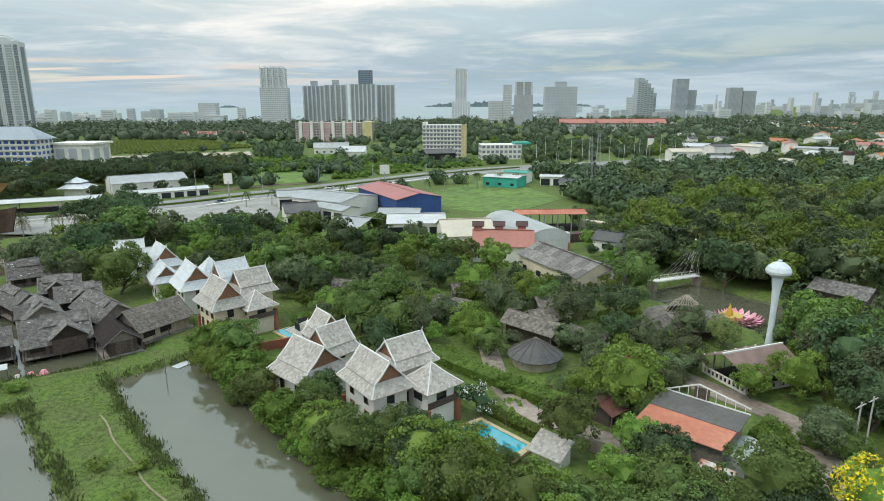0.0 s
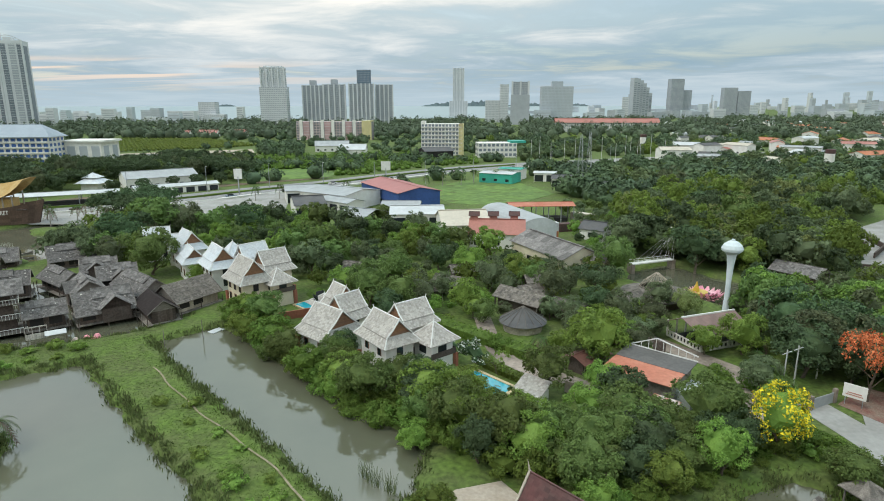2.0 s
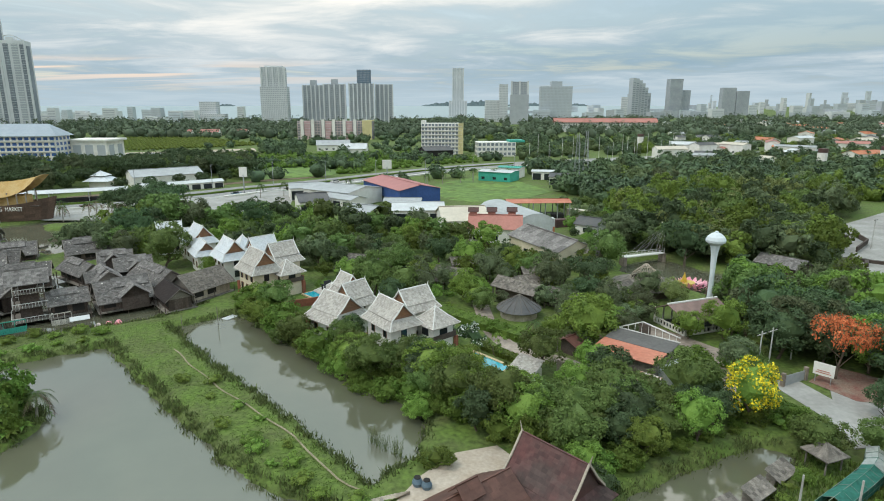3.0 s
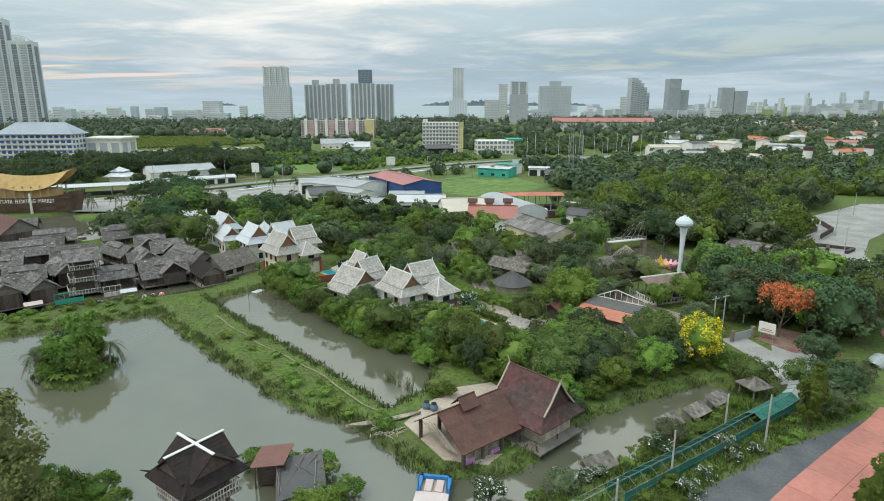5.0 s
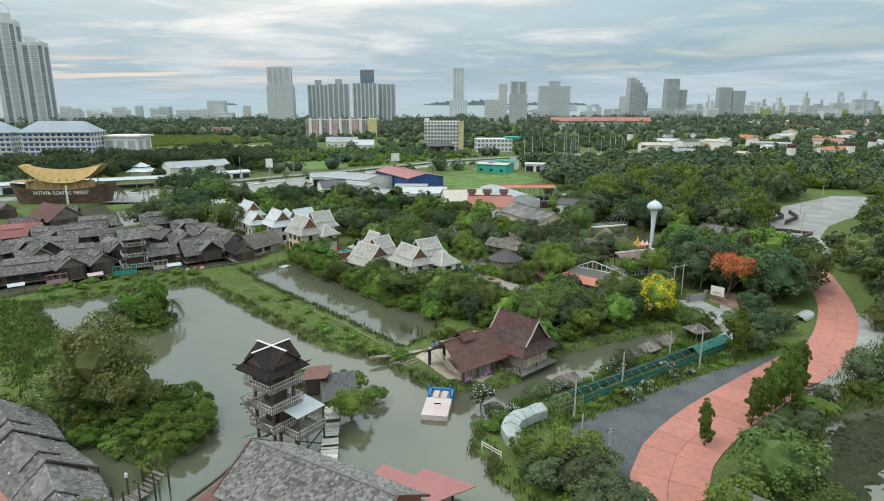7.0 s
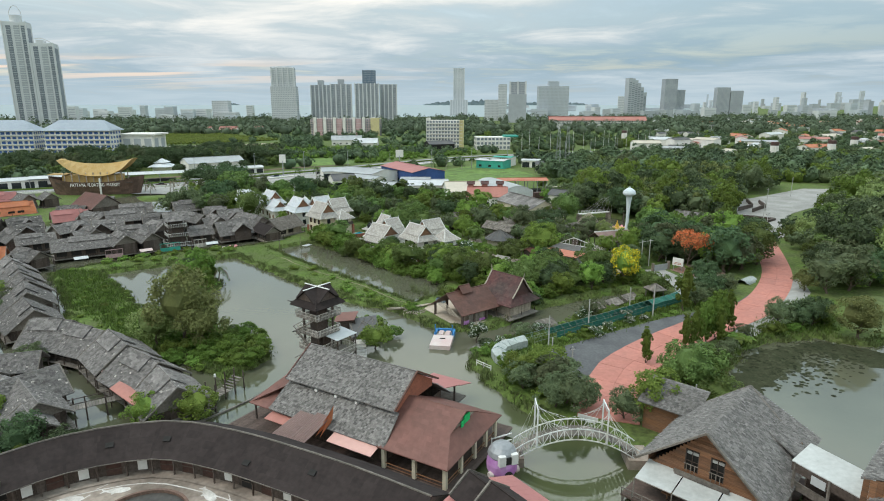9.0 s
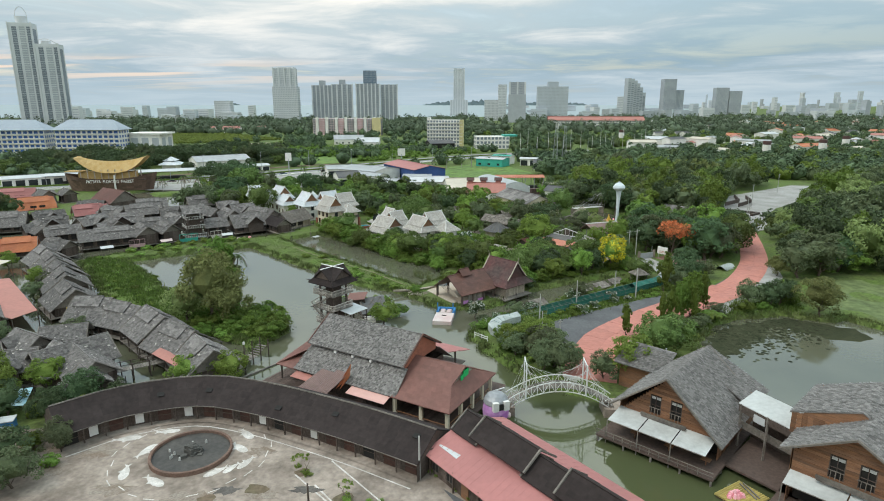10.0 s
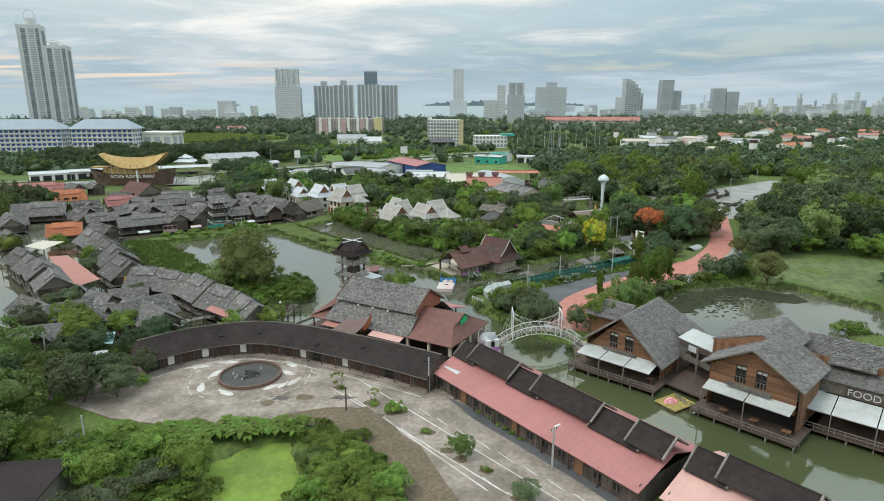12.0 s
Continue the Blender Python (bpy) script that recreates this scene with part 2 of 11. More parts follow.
M = {
    "grass": material("meadow_grass", (0.092, 0.142, 0.026), 0.95, 0.45, 0.5, (0.092, 0.112, 0.036), 0.14, 0.5, detail=8),
    "pond": water_material("pond_water", (0.115, 0.115, 0.077), 0.03, 0.010, green=(0.074, 0.085, 0.038)),
    "sea": water_material("sea_water", (0.20, 0.27, 0.28), 0.35, 0.3, 0.05),
    "algae": material("duckweed", (0.185, 0.26, 0.045), 0.9, 0.16, 0.6, (0.135, 0.195, 0.04), 0.1, 0.05),
    "concrete": material("worn_concrete", (0.335, 0.275, 0.228), 0.9, 0.26, 0.6, (0.185, 0.148, 0.12), 0.13, 0.15, detail=10),
    "asphalt": material("grey_asphalt", (0.118, 0.118, 0.120), 0.92, 0.16, 0.8, (0.085, 0.085, 0.088), 0.15, 0.2, detail=8),
    "highway": material("pale_highway", (0.26, 0.25, 0.24), 0.9, 0.1, 0.3, (0.20, 0.195, 0.19), 0.2, 0.05),
    "lot": material("gravel_lot", (0.34, 0.33, 0.31), 0.95, 0.14, 0.4, (0.25, 0.24, 0.22), 0.15, 0.1),
    "red_slab": material("red_painted_concrete", (0.49, 0.195, 0.150), 0.85, 0.13, 0.5, (0.42, 0.18, 0.145), 0.2, 0.1, each=0.08),
    "sand": material("pale_sand", (0.45, 0.38, 0.31), 0.95, 0.15, 0.8, (0.36, 0.29, 0.22), 0.15, 0.2),
    "dirt": material("brown_earth", (0.17, 0.12, 0.085), 0.98, 0.3, 0.7, (0.12, 0.10, 0.06), 0.15, 0.4),
    "red_leaf_litter": material("red_leaf_litter", (0.20, 0.09, 0.07), 0.98, 0.3, 1.5, (0.24, 0.18, 0.14), 0.15, 0.3),
    "old_roof": material("weathered_shingles", (0.19, 0.176, 0.165), 0.95, 0.5, 4.5, (0.115, 0.104, 0.098), 0.16, 0.5, island=0.32, each=0.22, detail=9),
    "thatch": material("grey_thatch", (0.20, 0.175, 0.15), 0.98, 0.3, 2.0, (0.13, 0.115, 0.10), 0.15, 0.4, island=0.35, each=0.15),
    "hall_roof": material("grey_clay_shingles", (0.225, 0.209, 0.195), 0.95, 0.45, 4.5, (0.165, 0.152, 0.142), 0.16, 0.4, island=0.45, detail=8),
    "villa_roof": material("pale_roof_shingles", (0.43, 0.40, 0.36), 0.9, 0.22, 3.0, (0.375, 0.345, 0.31), 0.16, 0.3, island=0.22),
    "white_roof": material("white_roof_tiles", (0.60, 0.61, 0.615), 0.7, 0.08, 1.0, (0.56, 0.59, 0.62), 0.18, 0.1, island=0.1),
    "brown_roof": material("brown_sheet_roof", (0.125, 0.058, 0.042), 0.6, 0.16, 0.8, (0.095, 0.048, 0.038), 0.16, 0.1, island=0.14),
    "porch_roof": material("red_brown_porch_roof", (0.185, 0.083, 0.066), 0.6, 0.12, 0.6, (0.155, 0.074, 0.059), 0.16, 0.1, island=0.10),
    "maroon_roof": material("maroon_roof", (0.105, 0.043, 0.04), 0.75, 0.18, 0.7, (0.075, 0.05, 0.045), 0.14, 0.15, island=0.2),
    "black_roof": material("black_brown_roof", (0.027, 0.0195, 0.018), 0.95, 0.2, 0.6, (0.036, 0.027, 0.025), 0.16, 0.15, island=0.14),
    "red_sheet": material("faded_red_sheet_roof", (0.40, 0.165, 0.152), 0.65, 0.06, 0.5, (0.36, 0.152, 0.14), 0.18, 0.05, island=0.02),
    "coral_sheet": material("coral_sheet_roof", (0.42, 0.175, 0.14), 0.6, 0.1, 0.5, (0.34, 0.15, 0.12), 0.18, 0.05),
    "pink_sheet": material("pale_pink_sheet_roof", (0.62, 0.36, 0.31), 0.5, 0.06, 0.5, (0.54, 0.31, 0.27), 0.18, 0.05),
    "orange_sheet": material("orange_sheet_roof", (0.50, 0.18, 0.075), 0.6, 0.12, 0.5, (0.38, 0.13, 0.07), 0.18, 0.05),
    "rust_sheet": material("rusty_orange_terrace", (0.48, 0.20, 0.13), 0.7, 0.15, 0.6, (0.40, 0.13, 0.08), 0.15, 0.1),
    "white_sheet": material("white_sheet", (0.54, 0.55, 0.55), 0.55, 0.08, 0.5, (0.44, 0.45, 0.45), 0.18, 0.05),
    "grey_sheet": material("grey_sheet_roof", (0.37, 0.38, 0.385), 0.55, 0.1, 0.4, (0.29, 0.30, 0.30), 0.18, 0.05, island=0.06),
    "cream_sheet": material("cream_sheet_roof", (0.55, 0.49, 0.40), 0.6, 0.08, 0.4, (0.46, 0.41, 0.33), 0.18, 0.05),
    "teal_sheet": material("teal_sheet", (0.05, 0.36, 0.28), 0.6, 0.08, 0.5),
    "blue_sheet": material("blue_sheet", (0.045, 0.095, 0.28), 0.6, 0.1, 0.5),
    "dark_sheet": material("dark_grey_sheet_roof", (0.075, 0.075, 0.08), 0.7, 0.15, 0.6, (0.11, 0.105, 0.10), 0.15, 0.1),
    "white_wall": material("white_render", (0.74, 0.72, 0.68), 0.85, 0.05, 1.0, (0.64, 0.61, 0.56), 0.16, 0.08),
    "cream_wall": material("cream_render", (0.66, 0.58, 0.44), 0.85, 0.06, 1.0, (0.56, 0.48, 0.36), 0.16, 0.08),
    "tower_white": material("tower_white", (0.60, 0.61, 0.61), 0.8, 0.05, 0.05, (0.52, 0.53, 0.54), 0.2, 0),
    # tower grey, glass and window bands are lightened to paint in distance haze
    "tower_grey": material("tower_grey", (0.40, 0.42, 0.44), 0.8, 0.06, 0.05, (0.34, 0.36, 0.38), 0.2, 0),
    "tower_dark": material("tower_hazed_glass", (0.21, 0.235, 0.265), 0.35, 0.1, 0.1, (0.13, 0.15, 0.17), 0.2, 0),
    "tower_pane": material("tower_hazed_bands", (0.275, 0.295, 0.32), 0.4, 0.1, 0.1, (0.22, 0.24, 0.265), 0.2, 0),
    # bluish pale wall colour with the horizon haze mixed in
    "far_city": material("hazed_city_wall", (0.52, 0.54, 0.56), 0.9, 0.05, 0.02, (0.36, 0.40, 0.44), 0.2, 0, each=0.2),
    "pink_wall": material("pink_render", (0.55, 0.45, 0.435), 0.85, 0.06, 0.3),
    "yellow_wall": material("yellow_render", (0.60, 0.52, 0.28), 0.85, 0.06, 0.3),
    "brick": material("red_brick_pier", (0.33, 0.12, 0.075), 0.9, 0.2, 2.0, (0.26, 0.10, 0.065), 0.15, 0.2),
    "wood": material("orange_brown_boards", (0.235, 0.112, 0.055), 0.8, 0.32, 1.2, (0.165, 0.095, 0.062), 0.16, 0.2, island=0.28, stretch=(0.4, 0.4, 5)),
    "dark_wood": material("dark_weathered_boards", (0.07, 0.05, 0.04), 0.85, 0.35, 1.2, (0.095, 0.075, 0.064), 0.16, 0.2, island=0.3, each=0.15),
    "grey_wood": material("grey_weathered_boards", (0.20, 0.175, 0.15), 0.9, 0.28, 1.2, (0.13, 0.115, 0.10), 0.16, 0.2, island=0.3, each=0.15),
    "pale_wood": material("bleached_timber", (0.42, 0.36, 0.29), 0.9, 0.25, 1.5, (0.30, 0.26, 0.21), 0.16, 0.2, island=0.2),
    "trim": material("white_trim", (0.72, 0.71, 0.68), 0.7, 0.06, 1.0, (0.60, 0.58, 0.55), 0.16, 0.05),
    "white_steel": material("white_painted_steel", (0.72, 0.73, 0.72), 0.5, 0.06, 1.0, (0.58, 0.56, 0.52), 0.14, 0.03),
    "steel": material("galvanised_steel", (0.38, 0.39, 0.40), 0.5, 0.1, 1.0, metal=0.4, bump=0.03),
    "pole": material("concrete_pole", (0.46, 0.45, 0.42), 0.9, 0.12, 1.0),
    "window": material("dark_window_glass", (0.025, 0.03, 0.035), 0.12, 0.1, 0.5, bump=0, spec=0.5),
    "blue_glass": material("blue_balcony_glass", (0.06, 0.13, 0.34), 0.3, 0.2, 0.2, bump=0),
    # near-black that paints shade in openings and rooms, also used for dark parts
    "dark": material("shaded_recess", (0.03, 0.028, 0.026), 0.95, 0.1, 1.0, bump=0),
    "canvas": material("white_awning_canvas", (0.50, 0.51, 0.49), 0.75, 0.10, 0.8, (0.40, 0.40, 0.38), 0.14, 0.1),
    "purple": material("purple_plastic", (0.40, 0.145, 0.42), 0.55, 0.08, 1.0, (0.52, 0.28, 0.53), 0.12, 0.05),
    "pink": material("pink_fabric", (0.75, 0.16, 0.24), 0.7, 0.15, 1.5, (0.80, 0.45, 0.48), 0.15, 0.1),
    "green_sign": material("bright_green_sign", (0.02, 0.52, 0.15), 0.5, 0.1, 1.0),
    "blue": material("blue_paint", (0.05, 0.22, 0.50), 0.5, 0.1, 1.0),
    "blue_tarp": material("turquoise_tarpaulin", (0.22, 0.50, 0.60), 0.5, 0.12, 1.0, (0.50, 0.62, 0.64), 0.12, 0.1),
    "pale_pink": material("pale_pink_fibreglass", (0.55, 0.40, 0.38), 0.5, 0.08, 1.0, (0.58, 0.50, 0.47), 0.14, 0.05),
    "yellow": material("golden_paint", (0.62, 0.40, 0.05), 0.5, 0.1, 1.0),
    "gold_net": material("golden_awning", (0.40, 0.25, 0.085), 0.8, 0.15, 1.0, (0.46, 0.32, 0.14), 0.15, 0.1),
    "hull": material("brown_ship_hull", (0.15, 0.095, 0.07), 0.8, 0.2, 0.6, (0.10, 0.065, 0.05), 0.15, 0.15, island=0.2),
    "green_net": material("green_shade_net", (0.025, 0.125, 0.095), 0.9, 0.3, 1.0, (0.035, 0.16, 0.125), 0.15, 0.1),
    "white_net": material("white_plastic_film", (0.42, 0.45, 0.43), 0.5, 0.2, 1.2, (0.30, 0.33, 0.31), 0.14, 0.3),
    "pool_water": water_material("pool_water", (0.015, 0.33, 0.42), 0.05, 0.01, 2.0),
    "pool_edge": material("sandstone_coping", (0.55, 0.44, 0.27), 0.85, 0.12, 1.5),
    "tin_rust": material("rusted_white_tin", (0.60, 0.57, 0.52), 0.7, 0.1, 1.0, (0.38, 0.13, 0.07), 0.06, 0.1),
    "bark": material("grey_brown_bark", (0.13, 0.10, 0.075), 0.95, 0.3, 3.0, bump=0.4),
    "pale_bark": material("pale_bark", (0.34, 0.31, 0.27), 0.95, 0.2, 3.0, bump=0.3),
    "rim": material("red_brown_basin_rim", (0.19, 0.115, 0.088), 0.9, 0.25, 1.5, (0.13, 0.085, 0.065), 0.15, 0.2),
    "wet_floor": material("dark_basin_floor", (0.075, 0.068, 0.06), 0.6, 0.25, 1.0, (0.05, 0.046, 0.042), 0.15, 0.1),
    "rock": material("dark_rockwork", (0.10, 0.095, 0.085), 0.95, 0.3, 2.0, bump=0.4),
    "white_paint": material("faded_white_paint", (0.62, 0.58, 0.54), 0.9, 0.2, 2.0, (0.44, 0.40, 0.36), 0.1, 0.1),
    "deck_wood": material("brown_deck_boards", (0.095, 0.066, 0.054), 0.75, 0.25, 1.0, (0.10, 0.07, 0.058), 0.16, 0.15, island=0.25),
    "barn_roof": material("grey_wooden_shingles", (0.205, 0.19, 0.178), 0.95, 0.30, 3.0, (0.15, 0.14, 0.13), 0.16, 0.4, island=0.34, detail=8),
    "bamboo": material("yellow_bamboo", (0.42, 0.33, 0.10), 0.7, 0.15, 1.5, (0.32, 0.25, 0.09), 0.15, 0.1, island=0.2),
    "bleached": material("bleached_slats", (0.52, 0.48, 0.43), 0.9, 0.2, 1.5, (0.38, 0.35, 0.31), 0.15, 0.15, island=0.25),
    # woods colour shifted to blue-grey for aerial haze
    "island": material("hazed_island_woods", (0.10, 0.135, 0.145), 0.95, 0.2, 0.01, (0.085, 0.115, 0.12), 0.2, 0),
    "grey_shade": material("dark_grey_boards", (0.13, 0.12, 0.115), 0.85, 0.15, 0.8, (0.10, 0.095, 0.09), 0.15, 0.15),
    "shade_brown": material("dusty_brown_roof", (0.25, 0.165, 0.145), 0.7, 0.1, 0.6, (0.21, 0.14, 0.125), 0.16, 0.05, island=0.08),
    "tank_white": material("pale_blue_white_concrete", (0.60, 0.65, 0.67), 0.8, 0.06, 0.6, (0.52, 0.57, 0.58), 0.16, 0.05),
    "gold_stage": material("yellow_stage_floor", (0.60, 0.44, 0.12), 0.8, 0.1, 1.0),
    "teal_pipe": material("teal_pipe", (0.10, 0.22, 0.18), 0.6, 0.1, 1.0, (0.22, 0.22, 0.19), 0.12, 0),
    "blue_grey": material("blue_grey_glaze", (0.13, 0.19, 0.24), 0.5, 0.1, 1.0),
    "leaf": leafy("green_leaves", (0.124, 0.188, 0.052), (0.092, 0.147, 0.044)),
    "leaf_dark": leafy("dark_green_leaves", (0.074, 0.120, 0.052), (0.057, 0.095, 0.044), 0.25),
    "leaf_fresh": leafy("fresh_green_leaves", (0.168, 0.265, 0.052), (0.125, 0.208, 0.043)),
    "leaf_olive": leafy("olive_leaves", (0.132, 0.168, 0.082), (0.10, 0.132, 0.068)),
    "leaf_pale": leafy("pale_grey_green_leaves", (0.215, 0.262, 0.095), (0.165, 0.21, 0.075), 0.35),
    "leaf_bush": leafy("bank_bush_leaves", (0.118, 0.196, 0.036), (0.09, 0.155, 0.03)),
    "leaf_scrub": material("scrub_canopy", (0.115, 0.15, 0.06), 0.85, 0.25, 0.3, (0.085, 0.115, 0.05), 0.14, 0, island=0.25, detail=8, through_light=0.15),
    "leaf_far": material("woodland_canopy", (0.09, 0.135, 0.06), 0.8, 0.3, 0.14, (0.056, 0.088, 0.047), 0.12, 0, island=0.22, detail=8),
    "weed": material("brown_lily_leaves", (0.05, 0.052, 0.03), 0.8, 0.25, 1.0, (0.035, 0.04, 0.022), 0.15, 0, island=0.4, spec=0.02),
    "trail": material("trodden_earth", (0.27, 0.225, 0.16), 0.98, 0.3, 1.2, (0.19, 0.17, 0.10), 0.14, 0.2),
    "shutter": material("dark_red_brown_shutter", (0.10, 0.048, 0.036), 0.85, 0.25, 1.0, (0.07, 0.04, 0.032), 0.16, 0.1),
    "black_stain": material("dark_oil_stain", (0.085, 0.075, 0.068), 0.9, 0.3, 1.4, (0.13, 0.115, 0.10), 0.12, 0.05, detail=9),
    "hotel_roof": material("blue_grey_hotel_roof", (0.33, 0.37, 0.41), 0.6, 0.08, 0.3, (0.28, 0.32, 0.36), 0.2, 0.03),
    "stain": material("brown_plaza_stain", (0.20, 0.15, 0.115), 0.95, 0.3, 1.4, (0.27, 0.23, 0.19), 0.12, 0.1, detail=9),
    "faded_pink": material("faded_pink_render", (0.50, 0.33, 0.33), 0.85, 0.08, 0.3),
    "lawn_grass": material("lawn_grass", (0.128, 0.158, 0.058), 0.95, 0.4, 0.22, (0.095, 0.125, 0.05), 0.16, 0.2, detail=9),
    "field_grass": material("bright_field_grass", (0.13, 0.205, 0.045), 0.95, 0.35, 0.12, (0.10, 0.155, 0.045), 0.12, 0.1, detail=9),
    # leaf colour paled to carry the distance haze
    "leaf_hazed": material("hazed_canopy", (0.095, 0.125, 0.072), 0.9, 0.2, 0.06, (0.075, 0.10, 0.062), 0.16, 0, island=0.25),
    "petal_yellow": material("yellow_blossom", (0.72, 0.56, 0.025), 0.7, 0.15, 1.5, (0.60, 0.50, 0.03), 0.2, 0, island=0.25, spec=0.15),
    "petal_red": material("orange_red_blossom", (0.60, 0.155, 0.06), 0.7, 0.15, 1.5, (0.50, 0.15, 0.06), 0.2, 0, island=0.25, spec=0.15),
    "petal_white": material("white_blossom", (0.75, 0.75, 0.70), 0.7, 0.1, 1.5, (0.6, 0.62, 0.55), 0.2, 0, island=0.15, spec=0.15),
    "lotus": material("pink_lotus_petal", (0.68, 0.27, 0.36), 0.6, 0.1, 1.0, (0.72, 0.42, 0.46), 0.15, 0.05, island=0.25),
    "frond": leafy("palm_fronds", (0.07, 0.115, 0.032), (0.055, 0.095, 0.03)),
    "frond_dry": leafy("dry_palm_fronds", (0.20, 0.16, 0.105), (0.15, 0.12, 0.08)),
    "reed": material("reeds", (0.10, 0.118, 0.040), 0.95, 0.3, 2.0, (0.11, 0.145, 0.045), 0.15, 0, island=0.4),
    "tuft": material("grass_tufts", (0.096, 0.15, 0.026), 0.95, 0.3, 2.0, (0.08, 0.125, 0.026), 0.15, 0, island=0.45),
}


# ---- mesh kit ----
class Kit:
    """Collects simple solids into one mesh."""

    def __init__(self):
        self.v, self.f = [], []

    def add(self, vs, fs):
        o = len(self.v)
        self.v += [tuple(p) for p in vs]
        self.f += [tuple(i + o for i in q) for q in fs]
        return self

    def box(self, x, y, z, sx, sy, sz, turn=0.0):
        """Centre of the base and sizes."""
        c, s = math.cos(turn), math.sin(turn)
        vs = []
        for k in (0, 1):
            for a, b in ((-1, -1), (1, -1), (1, 1), (-1, 1)):
                px, py = a * sx / 2, b * sy / 2
                vs.append((x + c * px - s * py, y + s * px + c * py, z + k * sz))
        return self.add(vs, [(3, 2, 1, 0), (4, 5, 6, 7), (0, 1, 5, 4), (1, 2, 6, 5), (2, 3, 7, 6), (3, 0, 4, 7)])

    def tube(self, a, b, r0, r1=None, n=6):
        a, b = Vector(a), Vector(b)
        r1 = r0 if r1 is None else r1
        d = (b - a).normalized()
        u = d.orthogonal().normalized()
        w = d.cross(u)
        vs = [p + (u * math.cos(2 * math.pi * i / n) + w * math.sin(2 * math.pi * i / n)) * r for p, r in ((a, r0), (b, r1)) for i in range(n)]
        fs = [(i, (i + 1) % n, n + (i + 1) % n, n + i) for i in range(n)]
        return self.add(vs, fs + [tuple(range(n))[::-1], tuple(range(n, 2 * n))])

    def beam(self, a, b, w, h=None):
        """A square bar from a to b."""
        return self.tube(a, b, w * 0.7071, None, 4) if h is None else self.slab4(a, b, w, h)

    def slab4(self, a, b, w, h):
        a, b = Vector(a), Vector(b)
        d = b - a
        side = Vector((-d.y, d.x, 0))
        side = (side.normalized() if side.length > 1e-6 else Vector((1, 0, 0))) * w / 2
        up = Vector((0, 0, h))
        vs = [a - side, a + side, b + side, b - side]
        return self.add(vs + [p + up for p in vs], [(3, 2, 1, 0), (4, 5, 6, 7), (0, 1, 5, 4), (1, 2, 6, 5), (2, 3, 7, 6), (3, 0, 4, 7)])

    def sheet(self, corners, thick=0.08):
        """A slab under the given outline."""
        vs = [Vector(p) for p in corners]
        n = len(vs)
        low = [p - Vector((0, 0, thick)) for p in vs]
        nrm = (vs[1] - vs[0]).cross(vs[2] - vs[0])
        top, bot = tuple(range(n)), tuple(range(n, 2 * n))[::-1]
        sides = [(i, n + i, n + (i + 1) % n, (i + 1) % n) for i in range(n)]
        if nrm.z < 0:
            top, bot, sides = top[::-1], bot[::-1], [s[::-1] for s in sides]
        return self.add(vs + low, [top, bot] + sides)

    def tiles(self, e0, e1, r0, r1, rnd, du=0.75, dv=0.45, lift=0.05, holes=0.0):
        """Courses of loose pieces over the plane from the eave e0-e1 up to the ridge r0-r1."""
        e0, e1, r0, r1 = (Vector(p) for p in (e0, e1, r0, r1))
        wide = max((e1 - e0).length, (r1 - r0).length)
        nv = max(2, int(((r0 + r1) / 2 - (e0 + e1) / 2).length / dv))
        nrm = (e1 - e0).cross(r0 - e0) if (e1 - e0).length > 0.01 else (r1 - r0).cross(r0 - e0)
        nrm = nrm.normalized() * (1 if nrm.z > 0 else -1)
        for j in range(nv):
            a0, a1 = e0.lerp(r0, j / nv), e1.lerp(r1, j / nv)
            b0, b1 = e0.lerp(r0, (j + 1.12) / nv), e1.lerp(r1, (j + 1.12) / nv)
            nu = max(1, int(max((a1 - a0).length, (b1 - b0).length) / du))
            off = rnd.random() * 0.6
            for i in range(nu):
                if holes and rnd.random() < holes:
                    continue
                u0, u1 = max(0, (i - 0.3 + off) / nu), min(1, (i + 0.66 + off) / nu)
                up, low = nrm * lift * rnd.uniform(0.5, 1.6), nrm * 0.012
                self.add([a0.lerp(a1, u0) + up, a0.lerp(a1, u1) + up * rnd.uniform(0.7, 1.2), b0.lerp(b1, u1) + low, b0.lerp(b1, u0) + low], [(0, 1, 2, 3)])
        return self

    def mesh(self, name, mat, smooth=False):
        me = bpy.data.meshes.new(name)
        me.from_pydata(self.v, [], self.f)
        me.materials.append(mat)
        if smooth:
            me.shade_smooth()
        return me


def part(name, kit, mat, parent, label="", smooth=False, kind=""):
    """One mesh object under a thing or a part."""
    ob = new(name, kit.mesh(name, mat, smooth) if isinstance(kit, Kit) else kit)
    ob.parent = parent
    return tagged(ob, label, kind=kind)


def thing(name, x, y, z=0.0, turn=0.0, label="", category="", group="", kind=""):
    """The empty root of a thing, at its base; turn in degrees."""
    ob = new(name)
    ob.empty_display_size = 0.5
    ob.matrix_basis = pose(x, y, z, 0, 0, turn)
    return tagged(ob, label, category, group, kind)


def solid(name, kit, mat, label, category, x=0.0, y=0.0, z=0.0, turn=0.0, group="", kind="", smooth=False):
    """A thing of one mesh."""
    ob = new(name, kit.mesh(name, mat, smooth))
    ob.matrix_basis = pose(x, y, z, 0, 0, turn)
    return tagged(ob, label, category, group, kind)


